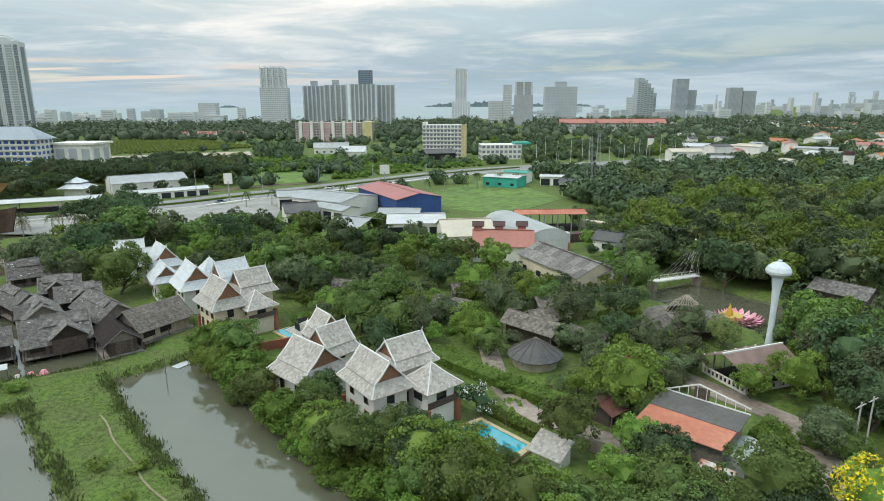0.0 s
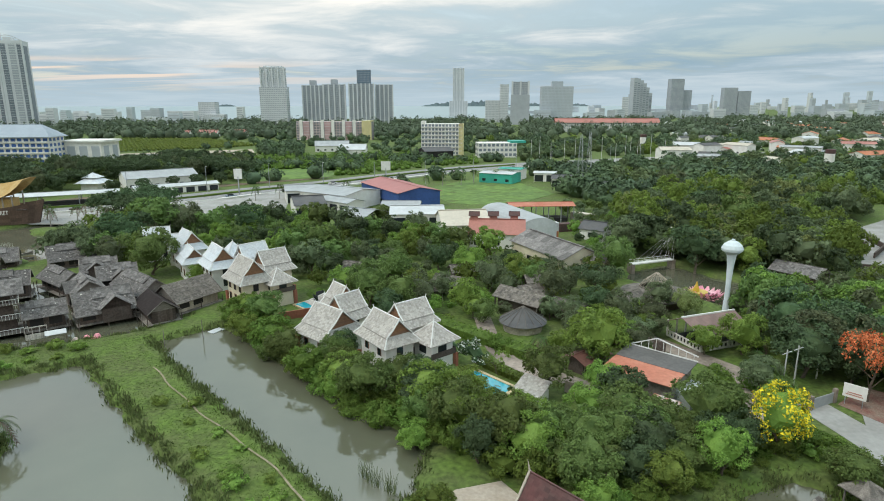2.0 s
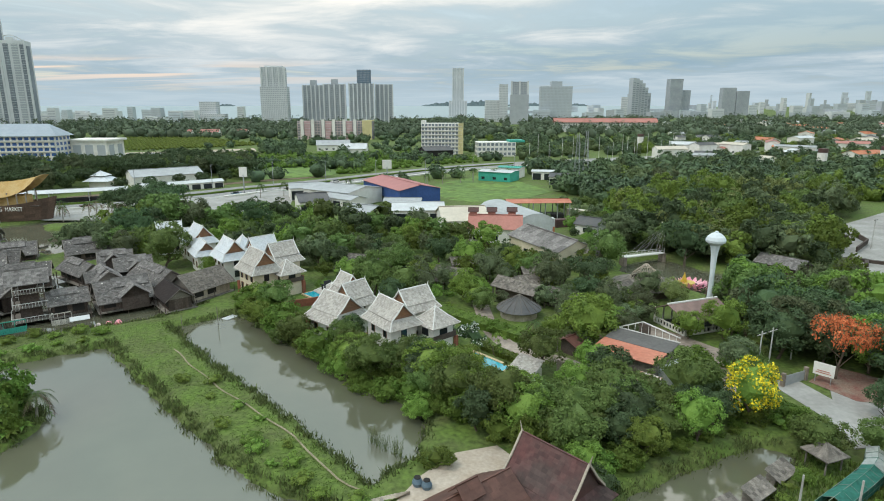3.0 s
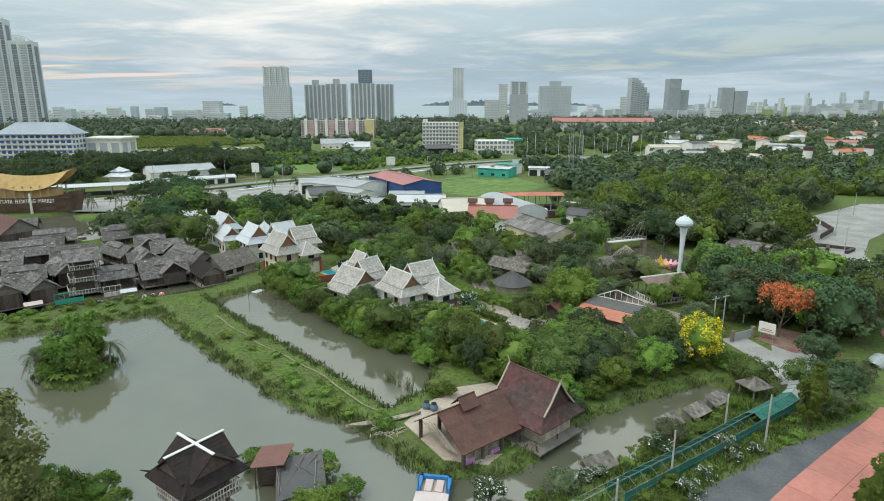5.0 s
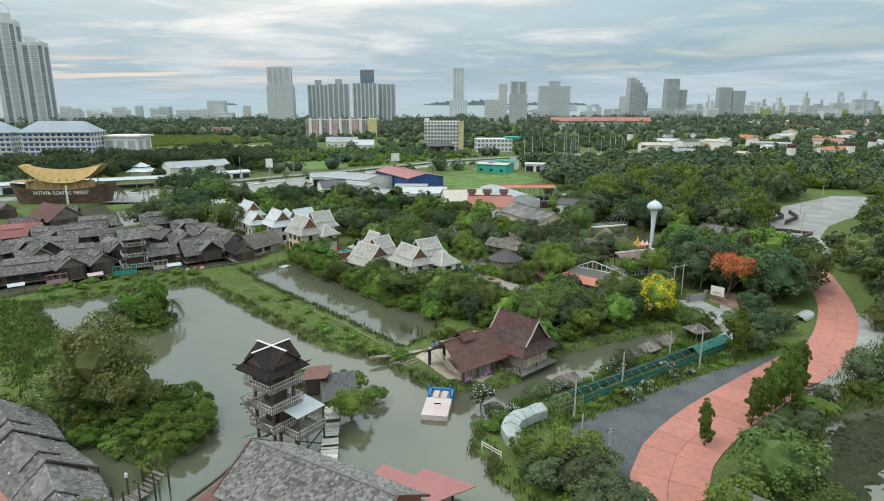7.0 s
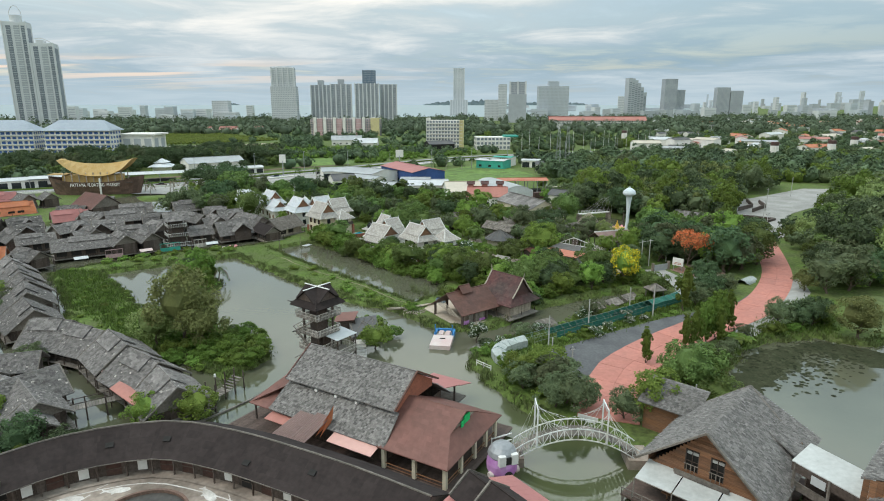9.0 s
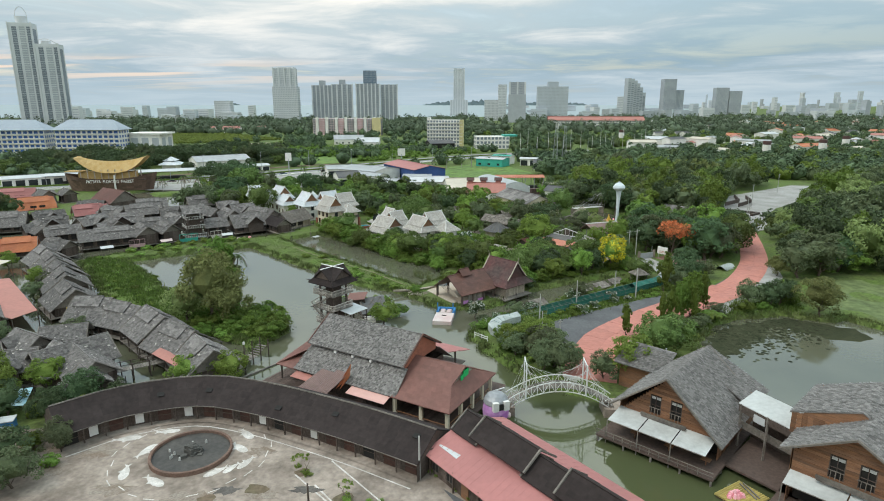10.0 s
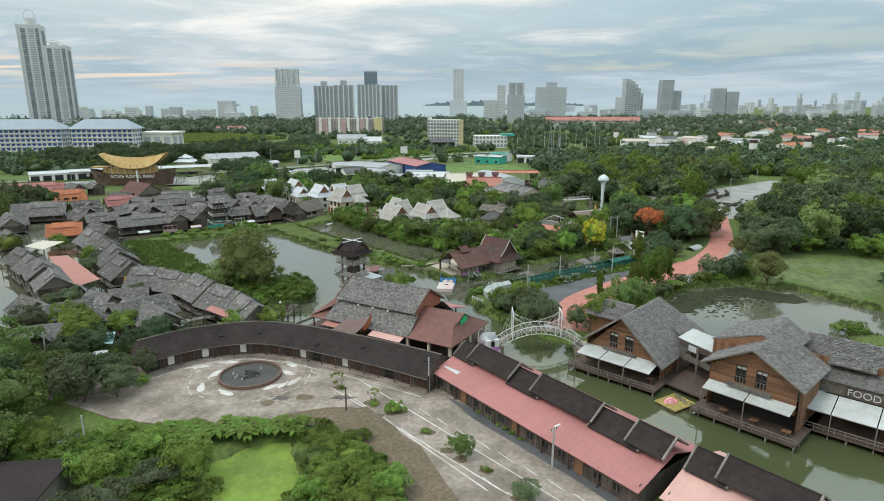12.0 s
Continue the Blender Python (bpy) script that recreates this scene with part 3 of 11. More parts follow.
def inside(poly, xs, ys):
    """Signed distance to a closed outline, negative inside, for arrays."""
    p = np.array(poly, float)
    q = np.roll(p, -1, 0)
    best = np.full(xs.shape, 1e9)
    odd = np.zeros(xs.shape, bool)
    for (ax, ay), (bx, by) in zip(p, q):
        dx, dy = bx - ax, by - ay
        k = np.clip(((xs - ax) * dx + (ys - ay) * dy) / (dx * dx + dy * dy + 1e-9), 0, 1)
        best = np.minimum(best, np.hypot(xs - ax - k * dx, ys - ay - k * dy))
        if ay != by:
            cut = ((ay > ys) != (by > ys)) & (xs < ax + (ys - ay) / (by - ay) * dx)
            odd ^= cut
    return np.where(odd, -best, best)


# ---- ground and water ----
LAND = 0.8
POND_LONG = [(-50, 82.5), (-41, 89.8), (-24, 71.5), (-3.2, 50), (-3.3, 41), (-8, 35.6), (-23, 52.6), (-36, 66)]
POND_MAIN = [(-84, 57), (-57.5, 73), (-40, 54), (-22, 35.5), (-13, 31), (-8.5, 25.6), (-3, 19.8), (5, 19.5), (9.5, 22.5), (15, 30), (26, 36.5), (38, 42.3), (40.4, 39.6), (32.4, 31.4), (25, 25.6),
             (17, 20.8), (10.6, 16.8), (5.2, 13.6), (1.5, 6), (4.5, -3), (8.5, -9.5), (14, -15), (23, -23), (32, -32), (48, -53), (82, -90), (62, -90), (40, -65), (26, -49), (8, -27.5), (1, -27),
             (-4, -31), (-12, -27), (-24, -21), (-30, -18.5), (-34, -2), (-33, 2.5), (-30, 8), (-33, 14.5), (-41, 19.5), (-52, 22.5), (-62, 31), (-72, 44)]
POND_MARKET = [(-150, 100), (-135, 120), (-104, 122), (-74, 112), (-53, 100), (-50, 95), (-54, 88.5), (-61, 84), (-76, 77), (-92, 63), (-97, 57), (-80, 35), (-68, 16), (-55, 12), (-47, 8), (-37, 1.5),
               (-34, -2), (-27, -4), (-24, -15), (-30, -19.5), (-46, -21.5), (-52, -19), (-60, -18), (-72, -22), (-95, -5), (-140, 20), (-165, 60)]
POND_LOTUS_SIDE = [(26, -22), (34, -12), (37, -3), (41, 2), (48, 11), (54, 14), (63, 16), (69, 12.4), (73.6, 13.4), (77, 8), (80, 2), (85, -4), (81, -12), (74, -15), (69, -11.5), (66.5, -18), (74, -28), (90, -40), (98, -80), (75, -82), (60, -66), (44, -48), (32, -36)]
POND_WEED = [(-29, -66), (-29.5, -53.5), (-26.5, -50.0), (-22.5, -48.9), (-19.5, -56), (-20.5, -66)]
POND_SHIP = [(-130, 153), (-107, 137), (-97, 150), (-104, 165), (-112, 178), (-112, 191), (-135, 191), (-152, 175)]
POND_TEMPLE = [(43, 120), (47, 127), (58, 133), (66, 119), (76, 111.5), (90, 112), (94, 103), (82, 96), (66, 95), (58, 99), (53, 108)]
POND_BACK = [(35, 144), (42, 153), (55, 163), (61, 158), (50, 146), (43, 139)]
ISLET = [(-63, 45.5), (-58, 40.5), (-53.5, 40.5), (-51, 47), (-55, 53), (-61, 53)]
GRASS_SPIT = [(-137, 180), (-119, 186), (-112, 178), (-129, 169.5)]
SEA_EDGE = 1600.0


def ground_axis(lo, hi, step, far):
    near = list(np.arange(lo, hi + 0.01, step))
    out, d = [], step
    p = hi
    while p < far[1]:
        d *= 1.16
        p += d
        out.append(p)
    left, d, p = [], step, lo
    while p > far[0]:
        d *= 1.16
        p -= d
        left.append(p)
    return np.array(left[::-1] + near + out)


def ground_height(xs, ys):
    wet = np.full(xs.shape, 1e9)
    for pond in (POND_LONG, POND_MAIN, POND_MARKET, POND_LOTUS_SIDE, POND_WEED, POND_SHIP, POND_TEMPLE, POND_BACK):
        wet = np.minimum(wet, inside(pond, xs, ys))
    for isle in (ISLET, GRASS_SPIT):
        wet = np.maximum(wet, -inside(isle, xs, ys))
    ragged = 0.5 * np.sin(xs * 0.9 + 1.3 * np.sin(ys * 0.7)) + 0.35 * np.sin(ys * 1.7 + xs * 0.6)
    k = np.clip((wet + ragged * 0.6 + 1.5) / 3.0, 0, 1)
    z = -1.3 + (LAND + 1.3) * k * k * (3 - 2 * k) + 0.10 * np.sin(xs * 0.31) * np.sin(ys * 0.27 + 1)
    z = np.where(k >= 1, np.maximum(z, LAND - 0.1), z)
    sea = np.clip((ys - SEA_EDGE - 0.35 * xs) / 60, 0, 1)
    hill = 24 * np.clip((ys - 1500) / 2500, 0, 1) * np.clip((xs - 300) / 1500, 0, 1)
    return z - 4 * sea * (xs < 1500) + hill


gx, gy = ground_axis(-170, 130, 1.0, (-5200, 5200)), ground_axis(-110, 200, 1.0, (-900, 4900))
X, Y = np.meshgrid(gx, gy)
Z = ground_height(X, Y)
nx, ny = len(gx), len(gy)
idx = np.arange(nx * ny).reshape(ny, nx)
faces = np.stack([idx[:-1, :-1], idx[:-1, 1:], idx[1:, 1:], idx[1:, :-1]], -1).reshape(-1, 4)
me = bpy.data.meshes.new("ground")
me.from_pydata(np.stack([X, Y, Z], -1).reshape(-1, 3).tolist(), [], faces.tolist())
me.materials.append(M["grass"])
me.shade_smooth()
tagged(new("ground", me), "green grassy ground sloping into ponds and canals", "ground", kind="structure")


def smooth_line(line, step):
    """Points every step metres on a curve through a line."""
    p = [Vector((x, y, 0)) for x, y in line]
    p = [2 * p[0] - p[1]] + p + [2 * p[-1] - p[-2]]
    out = []
    for a, b, c, d in zip(p, p[1:], p[2:], p[3:]):
        n = max(2, int((c - b).length / step))
        for i in range(n):
            t = i / n
            q = 0.5 * ((2 * b) + (c - a) * t + (2 * a - 5 * b + 4 * c - d) * t * t + (3 * b - a - 3 * c + d) * t ** 3)
            out.append((q.x, q.y))
    return out + [(p[-2].x, p[-2].y)]


def flat_area(name, outline, z, mat, label, thick=0.3, category="pavement"):
    ob = solid(name, Kit().sheet([(x, y, z) for x, y in outline], thick), mat, label, category, kind="structure")
    return ob


flat_area("water", [(-172, -95), (130, -95), (130, 205), (-172, 205)], 0.0, M["pond"], "still murky green-grey pond and canal water", 0.02, "water")
solid("sea", Kit().add([(-5200, 1200, -2.6), (1600, 2260, -2.6), (2600, 4850, 33), (-5200, 4850, 33)], [(0, 1, 2, 3)]), M["sea"], "calm pale grey-blue sea along the horizon", "sea", kind="structure")
# brown lily leaves floating along the bank of the side pond
k, r = Kit(), random.Random(8)
for _ in range(900):
    u = r.random()
    x, y = 46 + 20 * u + r.gauss(0, 3.0), 1 + 13 * u + r.gauss(0, 3.2)
    if inside(POND_LOTUS_SIDE, np.array([x]), np.array([y]))[0] < -0.6:
        a, s = r.uniform(0, 6.28), r.uniform(0.15, 0.42)
        k.add([(x + s * math.cos(a + q), y + s * math.sin(a + q), 0.012 + 0.01 * r.random()) for q in (0, 1.05, 2.09, 3.14, 4.19, 5.24)], [(0, 1, 2, 3, 4, 5)])
solid("lily_leaves", k, M["weed"], "brown-green lily leaves floating on the pond", "water plants", kind="stuff")
# water weed, with the eastern end darkened for a tree's reflection
shoal = [(33, -9), (38, -3), (42, 2), (46, 7), (51, 11), (57, 13), (63, 14.5), (69, 11.5), (73, 8), (71, 3.5), (65, 4.5), (61.5, 8.6), (58.5, 10.4), (55.5, 8.4), (54, 5), (50.5, 3.4), (47, -0.5), (43, -4), (40, -9), (36, -12)]
solid("weed_shoal", Kit().sheet([(x + 0.7 * math.sin(i * 2.3), y + 0.7 * math.cos(i * 3.1), 0.006) for i, (x, y) in enumerate(smooth_line(shoal + shoal[:1], 1.6)[:-1])], 0.004), M["weed"], "dark green-brown water weed, its eastern end painting a tree reflection", "water plants", kind="structure")
flat_area("duckweed", [(-30, -66), (-30, -53), (-26.5, -49.4), (-22, -48.6), (-19, -56), (-19, -66)], 0.25, M["algae"], "bright green duckweed covering a small pond", 0.05, "water")


def ribbon(kit, line, wide, z, step=None):
    """A flat strip along a line of points."""
    pts = [Vector((x, y, 0)) for x, y in line]
    left, right = [], []
    for i, p in enumerate(pts):
        d = (pts[min(i + 1, len(pts) - 1)] - pts[max(i - 1, 0)]).normalized()
        s = Vector((-d.y, d.x, 0)) * wide / 2
        left.append(p + s), right.append(p - s)
    n = len(pts)
    vs = [(p.x, p.y, z) for p in left] + [(p.x, p.y, z) for p in right]
    kit.add(vs, [(n + i, n + i + 1, i + 1, i) for i in range(n - 1)])
    return left, right


def offset_line(line, d):
    pts = [Vector((x, y, 0)) for x, y in line]
    out = []
    for i, p in enumerate(pts):
        t = (pts[min(i + 1, len(pts) - 1)] - pts[max(i - 1, 0)]).normalized()
        out.append(p + Vector((-t.y, t.x, 0)) * d)
    return out


PLAZA = [(-58, -27), (-44, -25.5), (-34, -22), (-19, -27), (-4, -35.5), (5, -46), (17, -61), (34, -85), (12, -92), (4, -74), (-4, -58), (-10, -48), (-16, -43.5), (-24, -44.5), (-37, -46), (-46, -44), (-54, -40), (-66, -36)]
flat_area("plaza_pavement", PLAZA, LAND + 0.12, M["concrete"], "stained grey-beige concrete plaza and parking strip")
for cx, cy, a, b, mat in ((-29, -40.2, 3.0, 1.5, "stain"), (-25.5, -38.7, 1.6, 0.8, "black_stain"), (-43, -31.5, 2.6, 1.8, "stain"), (-47, -35, 3.4, 1.8, "stain"), (-21.5, -39.5, 2.2, 0.8, "stain"), (-50, -31, 3.6, 1.8, "stain"), (-17.3, -38.6, 1.8, 0.7, "black_stain"), (-37.5, -38.5, 2.6, 1.2, "stain"), (-12.5, -43.5, 1.6, 0.8, "black_stain"), (-24, -31.5, 1.8, 1.0, "stain")):
    ring = [(cx + a * (0.8 + 0.35 * math.sin(i * 2.1 + cx)) * math.cos(i * 0.393), cy + b * (0.85 + 0.3 * math.sin(i * 3.3 + cy)) * math.sin(i * 0.393)) for i in range(16)]
    flat_area("pavement_stain", ring, LAND + 0.132, M[mat], "muddy dark stain on the plaza", 0.01, "stain")
flat_area("asphalt_apron", [(11.5, -3), (12.5, 7.5), (26, 16.3), (39, 24.2), (56, 32), (64, 40), (66, 36), (52, 25), (38, 15), (27, 7), (22, -1), (18, -8)], LAND + 0.10, M["asphalt"], "weathered dark grey asphalt beside a red path", category="road")
flat_area("gravel_verge", [(47, 13.4), (51, 14.6), (58, 20.5), (67.7, 28.9), (76.4, 39.8), (80.5, 50), (76, 50), (70, 41), (60, 30), (52, 21.5)], LAND + 0.11, M["lot"], "pale gravel verge beside the red path", category="verge")
LOT = [(92, 90), (96, 107), (104, 128), (110, 142), (124, 167), (143, 181), (171, 202), (184, 200), (178, 180), (158, 160), (140, 146), (127, 135), (113, 117), (103, 95)]
flat_area("gravel_lot", LOT, LAND + 0.10, M["lot"], "pale grey gravel parking lot among trees", category="parking")
flat_area("lawn", [(72, 20), (77, 29), (84, 37), (94, 38), (106, 36), (112, 26), (104, 10), (94, 2), (86, 2), (81, 8), (77.5, 14)], LAND + 0.06, M["lawn_grass"], "mown green lawn beside the pond", category="lawn")
flat_area("side_road", [(66, 74), (68, 83), (80, 97), (96, 104), (94, 96), (83, 90), (76, 84), (70, 74)], LAND + 0.09, M["lot"], "pale gravel side road among trees", category="road")
flat_area("entrance_road", [(47, 58), (49, 47), (48, 40.5), (54, 41.5), (58, 47), (62, 60), (58, 62), (53, 52.5), (51.5, 59)], LAND + 0.10, M["lot"], "pale concrete entrance road with a bend", category="road")
flat_area("village_lane", [(33, 81), (38, 74), (43, 67.5), (42, 60), (36, 55), (40, 52), (47, 60), (46.5, 68.5), (41, 77), (36, 84)], LAND + 0.10, M["concrete"], "pale dusty concrete village lane", category="road")
kit = Kit()
ribbon(kit, smooth_line([(-330, 158), (-230, 182), (-161, 214), (-140, 224), (-110, 243), (-90, 264), (-62, 288), (-28, 325), (5, 357), (50, 388), (180, 445), (320, 505)], 8), 26, LAND + 0.12)
solid("highway", kit, M["highway"], "pale multi-lane highway with a planted median", "road", kind="structure")
kit = Kit()
ribbon(kit, smooth_line([(7.5, 93), (8.8, 77), (12.5, 69.8), (18, 66), (24, 60)], 3), 3.2, LAND + 0.10)
solid("hedge_lane", kit, M["concrete"], "narrow brown-grey lane beside clipped hedges", "path", kind="structure")
flat_area("field_grass", [(-11, 269), (10, 300), (27, 331), (40, 300), (52, 256), (38, 236), (24, 218), (4, 230)], LAND + 0.06, M["field_grass"], "bright green vacant grass field", category="field")
flat_area("meadow", [(-101, 300), (-66, 322), (-50, 336), (-66, 362), (-100, 376), (-118, 366), (-112, 330)], LAND + 0.06, M["field_grass"], "bright green vacant meadow beside the highway", category="field")
flat_area("frontage_lot", [(-172, 196), (-140, 186), (-104, 184), (-92, 190), (-64, 196), (-60, 212), (-64, 236), (-66, 262), (-80, 256), (-88, 244), (-108, 226), (-138, 208), (-172, 202)], LAND + 0.09, M["lot"], "pale paved frontage beside the highway", category="parking")
flat_area("earth_verge", [(-160, 234), (-137, 252), (-121, 270), (-96, 292), (-66, 314), (-62, 320), (-98, 300), (-126, 276), (-145, 257), (-165, 240)], LAND + 0.09, M["dirt"], "bare red-brown earth verge along the highway", category="verge")
flat_area("building_site", [(-246, 422), (-171, 420), (-142, 458), (-173, 543), (-278, 484)], LAND + 0.07, M["sand"], "pale sandy building site among trees", category="site")
for off, mat, name, label in ((0.0, "leaf_bush", "median_hedge", "clipped green hedge on the highway median"), (13.6, "white_wall", "kerb_wall", "low white kerb wall beside the highway")):
    kit = Kit()
    line = offset_line(smooth_line([(-330, 158), (-230, 182), (-161, 214), (-140, 224), (-110, 243), (-90, 264), (-62, 288), (-28, 325), (5, 357), (50, 388)], 6), -off)
    for (x0, y0), (x1, y1) in zip([tuple(p)[:2] for p in line], [tuple(p)[:2] for p in line[1:]]):
        kit.beam((x0, y0, LAND + 0.4), (x1, y1, LAND + 0.4), 0.8 if off else 1.0)
    solid(name, kit, M[mat], label, "road edge", kind="structure")
for s in (-9.0, -4.5, 4.5, 9.0):
    kit = Kit()
    line = [tuple(p)[:2] for p in offset_line(smooth_line([(-330, 158), (-230, 182), (-161, 214), (-140, 224), (-110, 243), (-90, 264), (-62, 288), (-28, 325), (5, 357), (50, 388)], 6), s)]
    for a, b in list(zip(line, line[1:]))[::2]:
        d = Vector((b[0] - a[0], b[1] - a[1])).normalized() * 0.12
        kit.sheet([(a[0] - d.y, a[1] + d.x, LAND + 0.16), (a[0] + d.y, a[1] - d.x, LAND + 0.16), (b[0] + d.y, b[1] - d.x, LAND + 0.16), (b[0] - d.y, b[1] + d.x, LAND + 0.16)], 0.02)
    solid("lane_line", kit, M["white_paint"], "faded white dashed lane line on the highway", "road marking", kind="structure")

# red path of painted concrete slabs
path = smooth_line([(18.5, -13), (20.5, -7), (25, 2), (34, 11), (46, 20.3), (60, 31), (69, 41.5), (77, 54), (84, 69), (91, 86), (97, 100)], 4.2)
red_path = thing("red_path", 0, 0, 0, 0, "red painted concrete path of large slabs with dark joints", "path", kind="structure")
for i in range(len(path) - 1):
    a, b = Vector((*path[i], 0)), Vector((*path[i + 1], 0))
    d, d2 = (b - a).normalized(), (Vector((*path[min(i + 2, len(path) - 1)], 0)) - b)
    d2 = d2.normalized() if d2.length > 0.01 else d
    d1 = (a - Vector((*path[i - 1], 0))).normalized() if i else d
    s0, s1 = (d1 + d).normalized(), (d + d2).normalized()
    s0, s1 = Vector((-s0.y, s0.x, 0)), Vector((-s1.y, s1.x, 0))
    w = 3.9 if i < 14 else 3.2
    for u0, u1 in ((-1, -0.005), (0.005, 1)):
        g = d * 0.025
        z = LAND + 0.16 + random.uniform(-0.012, 0.012)
        pts = [a + g + s0 * w * u0, a + g + s0 * w * u1, b - g + s1 * w * u1, b - g + s1 * w * u0]
        part("slab", Kit().sheet([(p.x, p.y, z) for p in pts], 0.2), M["red_slab"], red_path)


# ---- roofs and houses ----
RND = random.Random(7)


def slope(kit, e0, e1, r0, r1, du, dv, lift, thick=0.1, holes=0.0):
    kit.sheet([e0, e1, r1, r0] if (Vector(r0) - Vector(r1)).length > 0.02 else [e0, e1, r1], thick)
    kit.tiles(e0, e1, r0, r1, RND, du, dv, lift, holes)


def gable_roof(kit, L, W, ze, zr, du=0.8, dv=0.5, lift=0.05, x=0.0, y=0.0, sag=0.0, holes=0.0):
    """Two slopes, ridge along x; L and W over the eaves; sag bends each slope inward."""
    for s in (-1, 1):
        e0, e1 = (x - L / 2, y + s * W / 2, ze), (x + L / 2, y + s * W / 2, ze)
        r0, r1 = (x - L / 2, y, zr), (x + L / 2, y, zr)
        if sag:
            m0, m1 = (x - L / 2, y + s * W * 0.26, ze + (zr - ze) * (0.48 - sag)), (x + L / 2, y + s * W * 0.26, ze + (zr - ze) * (0.48 - sag))
            slope(kit, e0, e1, m0, m1, du, dv, lift, holes=holes)
            slope(kit, m0, m1, r0, r1, du, dv, lift, holes=holes)
        else:
            slope(kit, e0, e1, r0, r1, du, dv, lift, holes=holes)
    kit.beam((x - L / 2, y, zr + 0.03), (x + L / 2, y, zr + 0.03), 0.16)


def skirt_roof(kit, L0, W0, z0, L1, W1, z1, du=0.8, dv=0.5, lift=0.05, x=0.0, y=0.0):
    """Four slopes from an eave rectangle up to a smaller rectangle (or a point)."""
    a = [(x + sx * L0 / 2, y + sy * W0 / 2, z0) for sx, sy in ((-1, -1), (1, -1), (1, 1), (-1, 1))]
    b = [(x + sx * L1 / 2, y + sy * W1 / 2, z1) for sx, sy in ((-1, -1), (1, -1), (1, 1), (-1, 1))]
    for i in range(4):
        j = (i + 1) % 4
        slope(kit, a[i], a[j], b[i], b[j], du, dv, lift)
    return a, b


def gable_end(kit, x, W, ze, zr, y=0.0, thick=0.12):
    kit.add([(x - thick / 2, y - W / 2, ze), (x - thick / 2, y + W / 2, ze), (x - thick / 2, y, zr), (x + thick / 2, y - W / 2, ze), (x + thick / 2, y + W / 2, ze), (x + thick / 2, y, zr)],
            [(0, 1, 2), (5, 4, 3), (0, 3, 4, 1), (1, 4, 5, 2), (2, 5, 3, 0)])


def barge(kit, x, W, ze, zr, w=0.16, y=0.0, finial=0.0):
    for s in (-1, 1):
        kit.beam((x, y + s * W / 2, ze + 0.06), (x, y, zr + 0.08), w)
    if finial:
        kit.tube((x, y, zr), (x + (0.25 if x > 0 else -0.25), y, zr + finial), 0.09, 0.02, 5)


def ridge_frame(p0, p1):
    (x0, y0), (x1, y1) = p0, p1
    return (x0 + x1) / 2, (y0 + y1) / 2, math.degrees(math.atan2(y1 - y0, x1 - x0)), math.hypot(x1 - x0, y1 - y0)


POST = Kit().tube((0, 0, -1.4), (0, 0, 2.2), 0.11, 0.09, 6).mesh("post", M["dark_wood"])


def boards_wall(kit, x0, y0, x1, y1, z0, z1, board=0.32, thick=0.08):
    """An upright wall of separate boards."""
    d = Vector((x1 - x0, y1 - y0, 0))
    n = max(1, int(d.length / board))
    t = math.atan2(d.y, d.x)
    for i in range(n):
        k = (i + 0.5) / n
        kit.box(x0 + d.x * k, y0 + d.y * k, z0, d.length / n - 0.02, thick * RND.uniform(0.7, 1.3), z1 - z0, t)


DICE = random.Random(77)


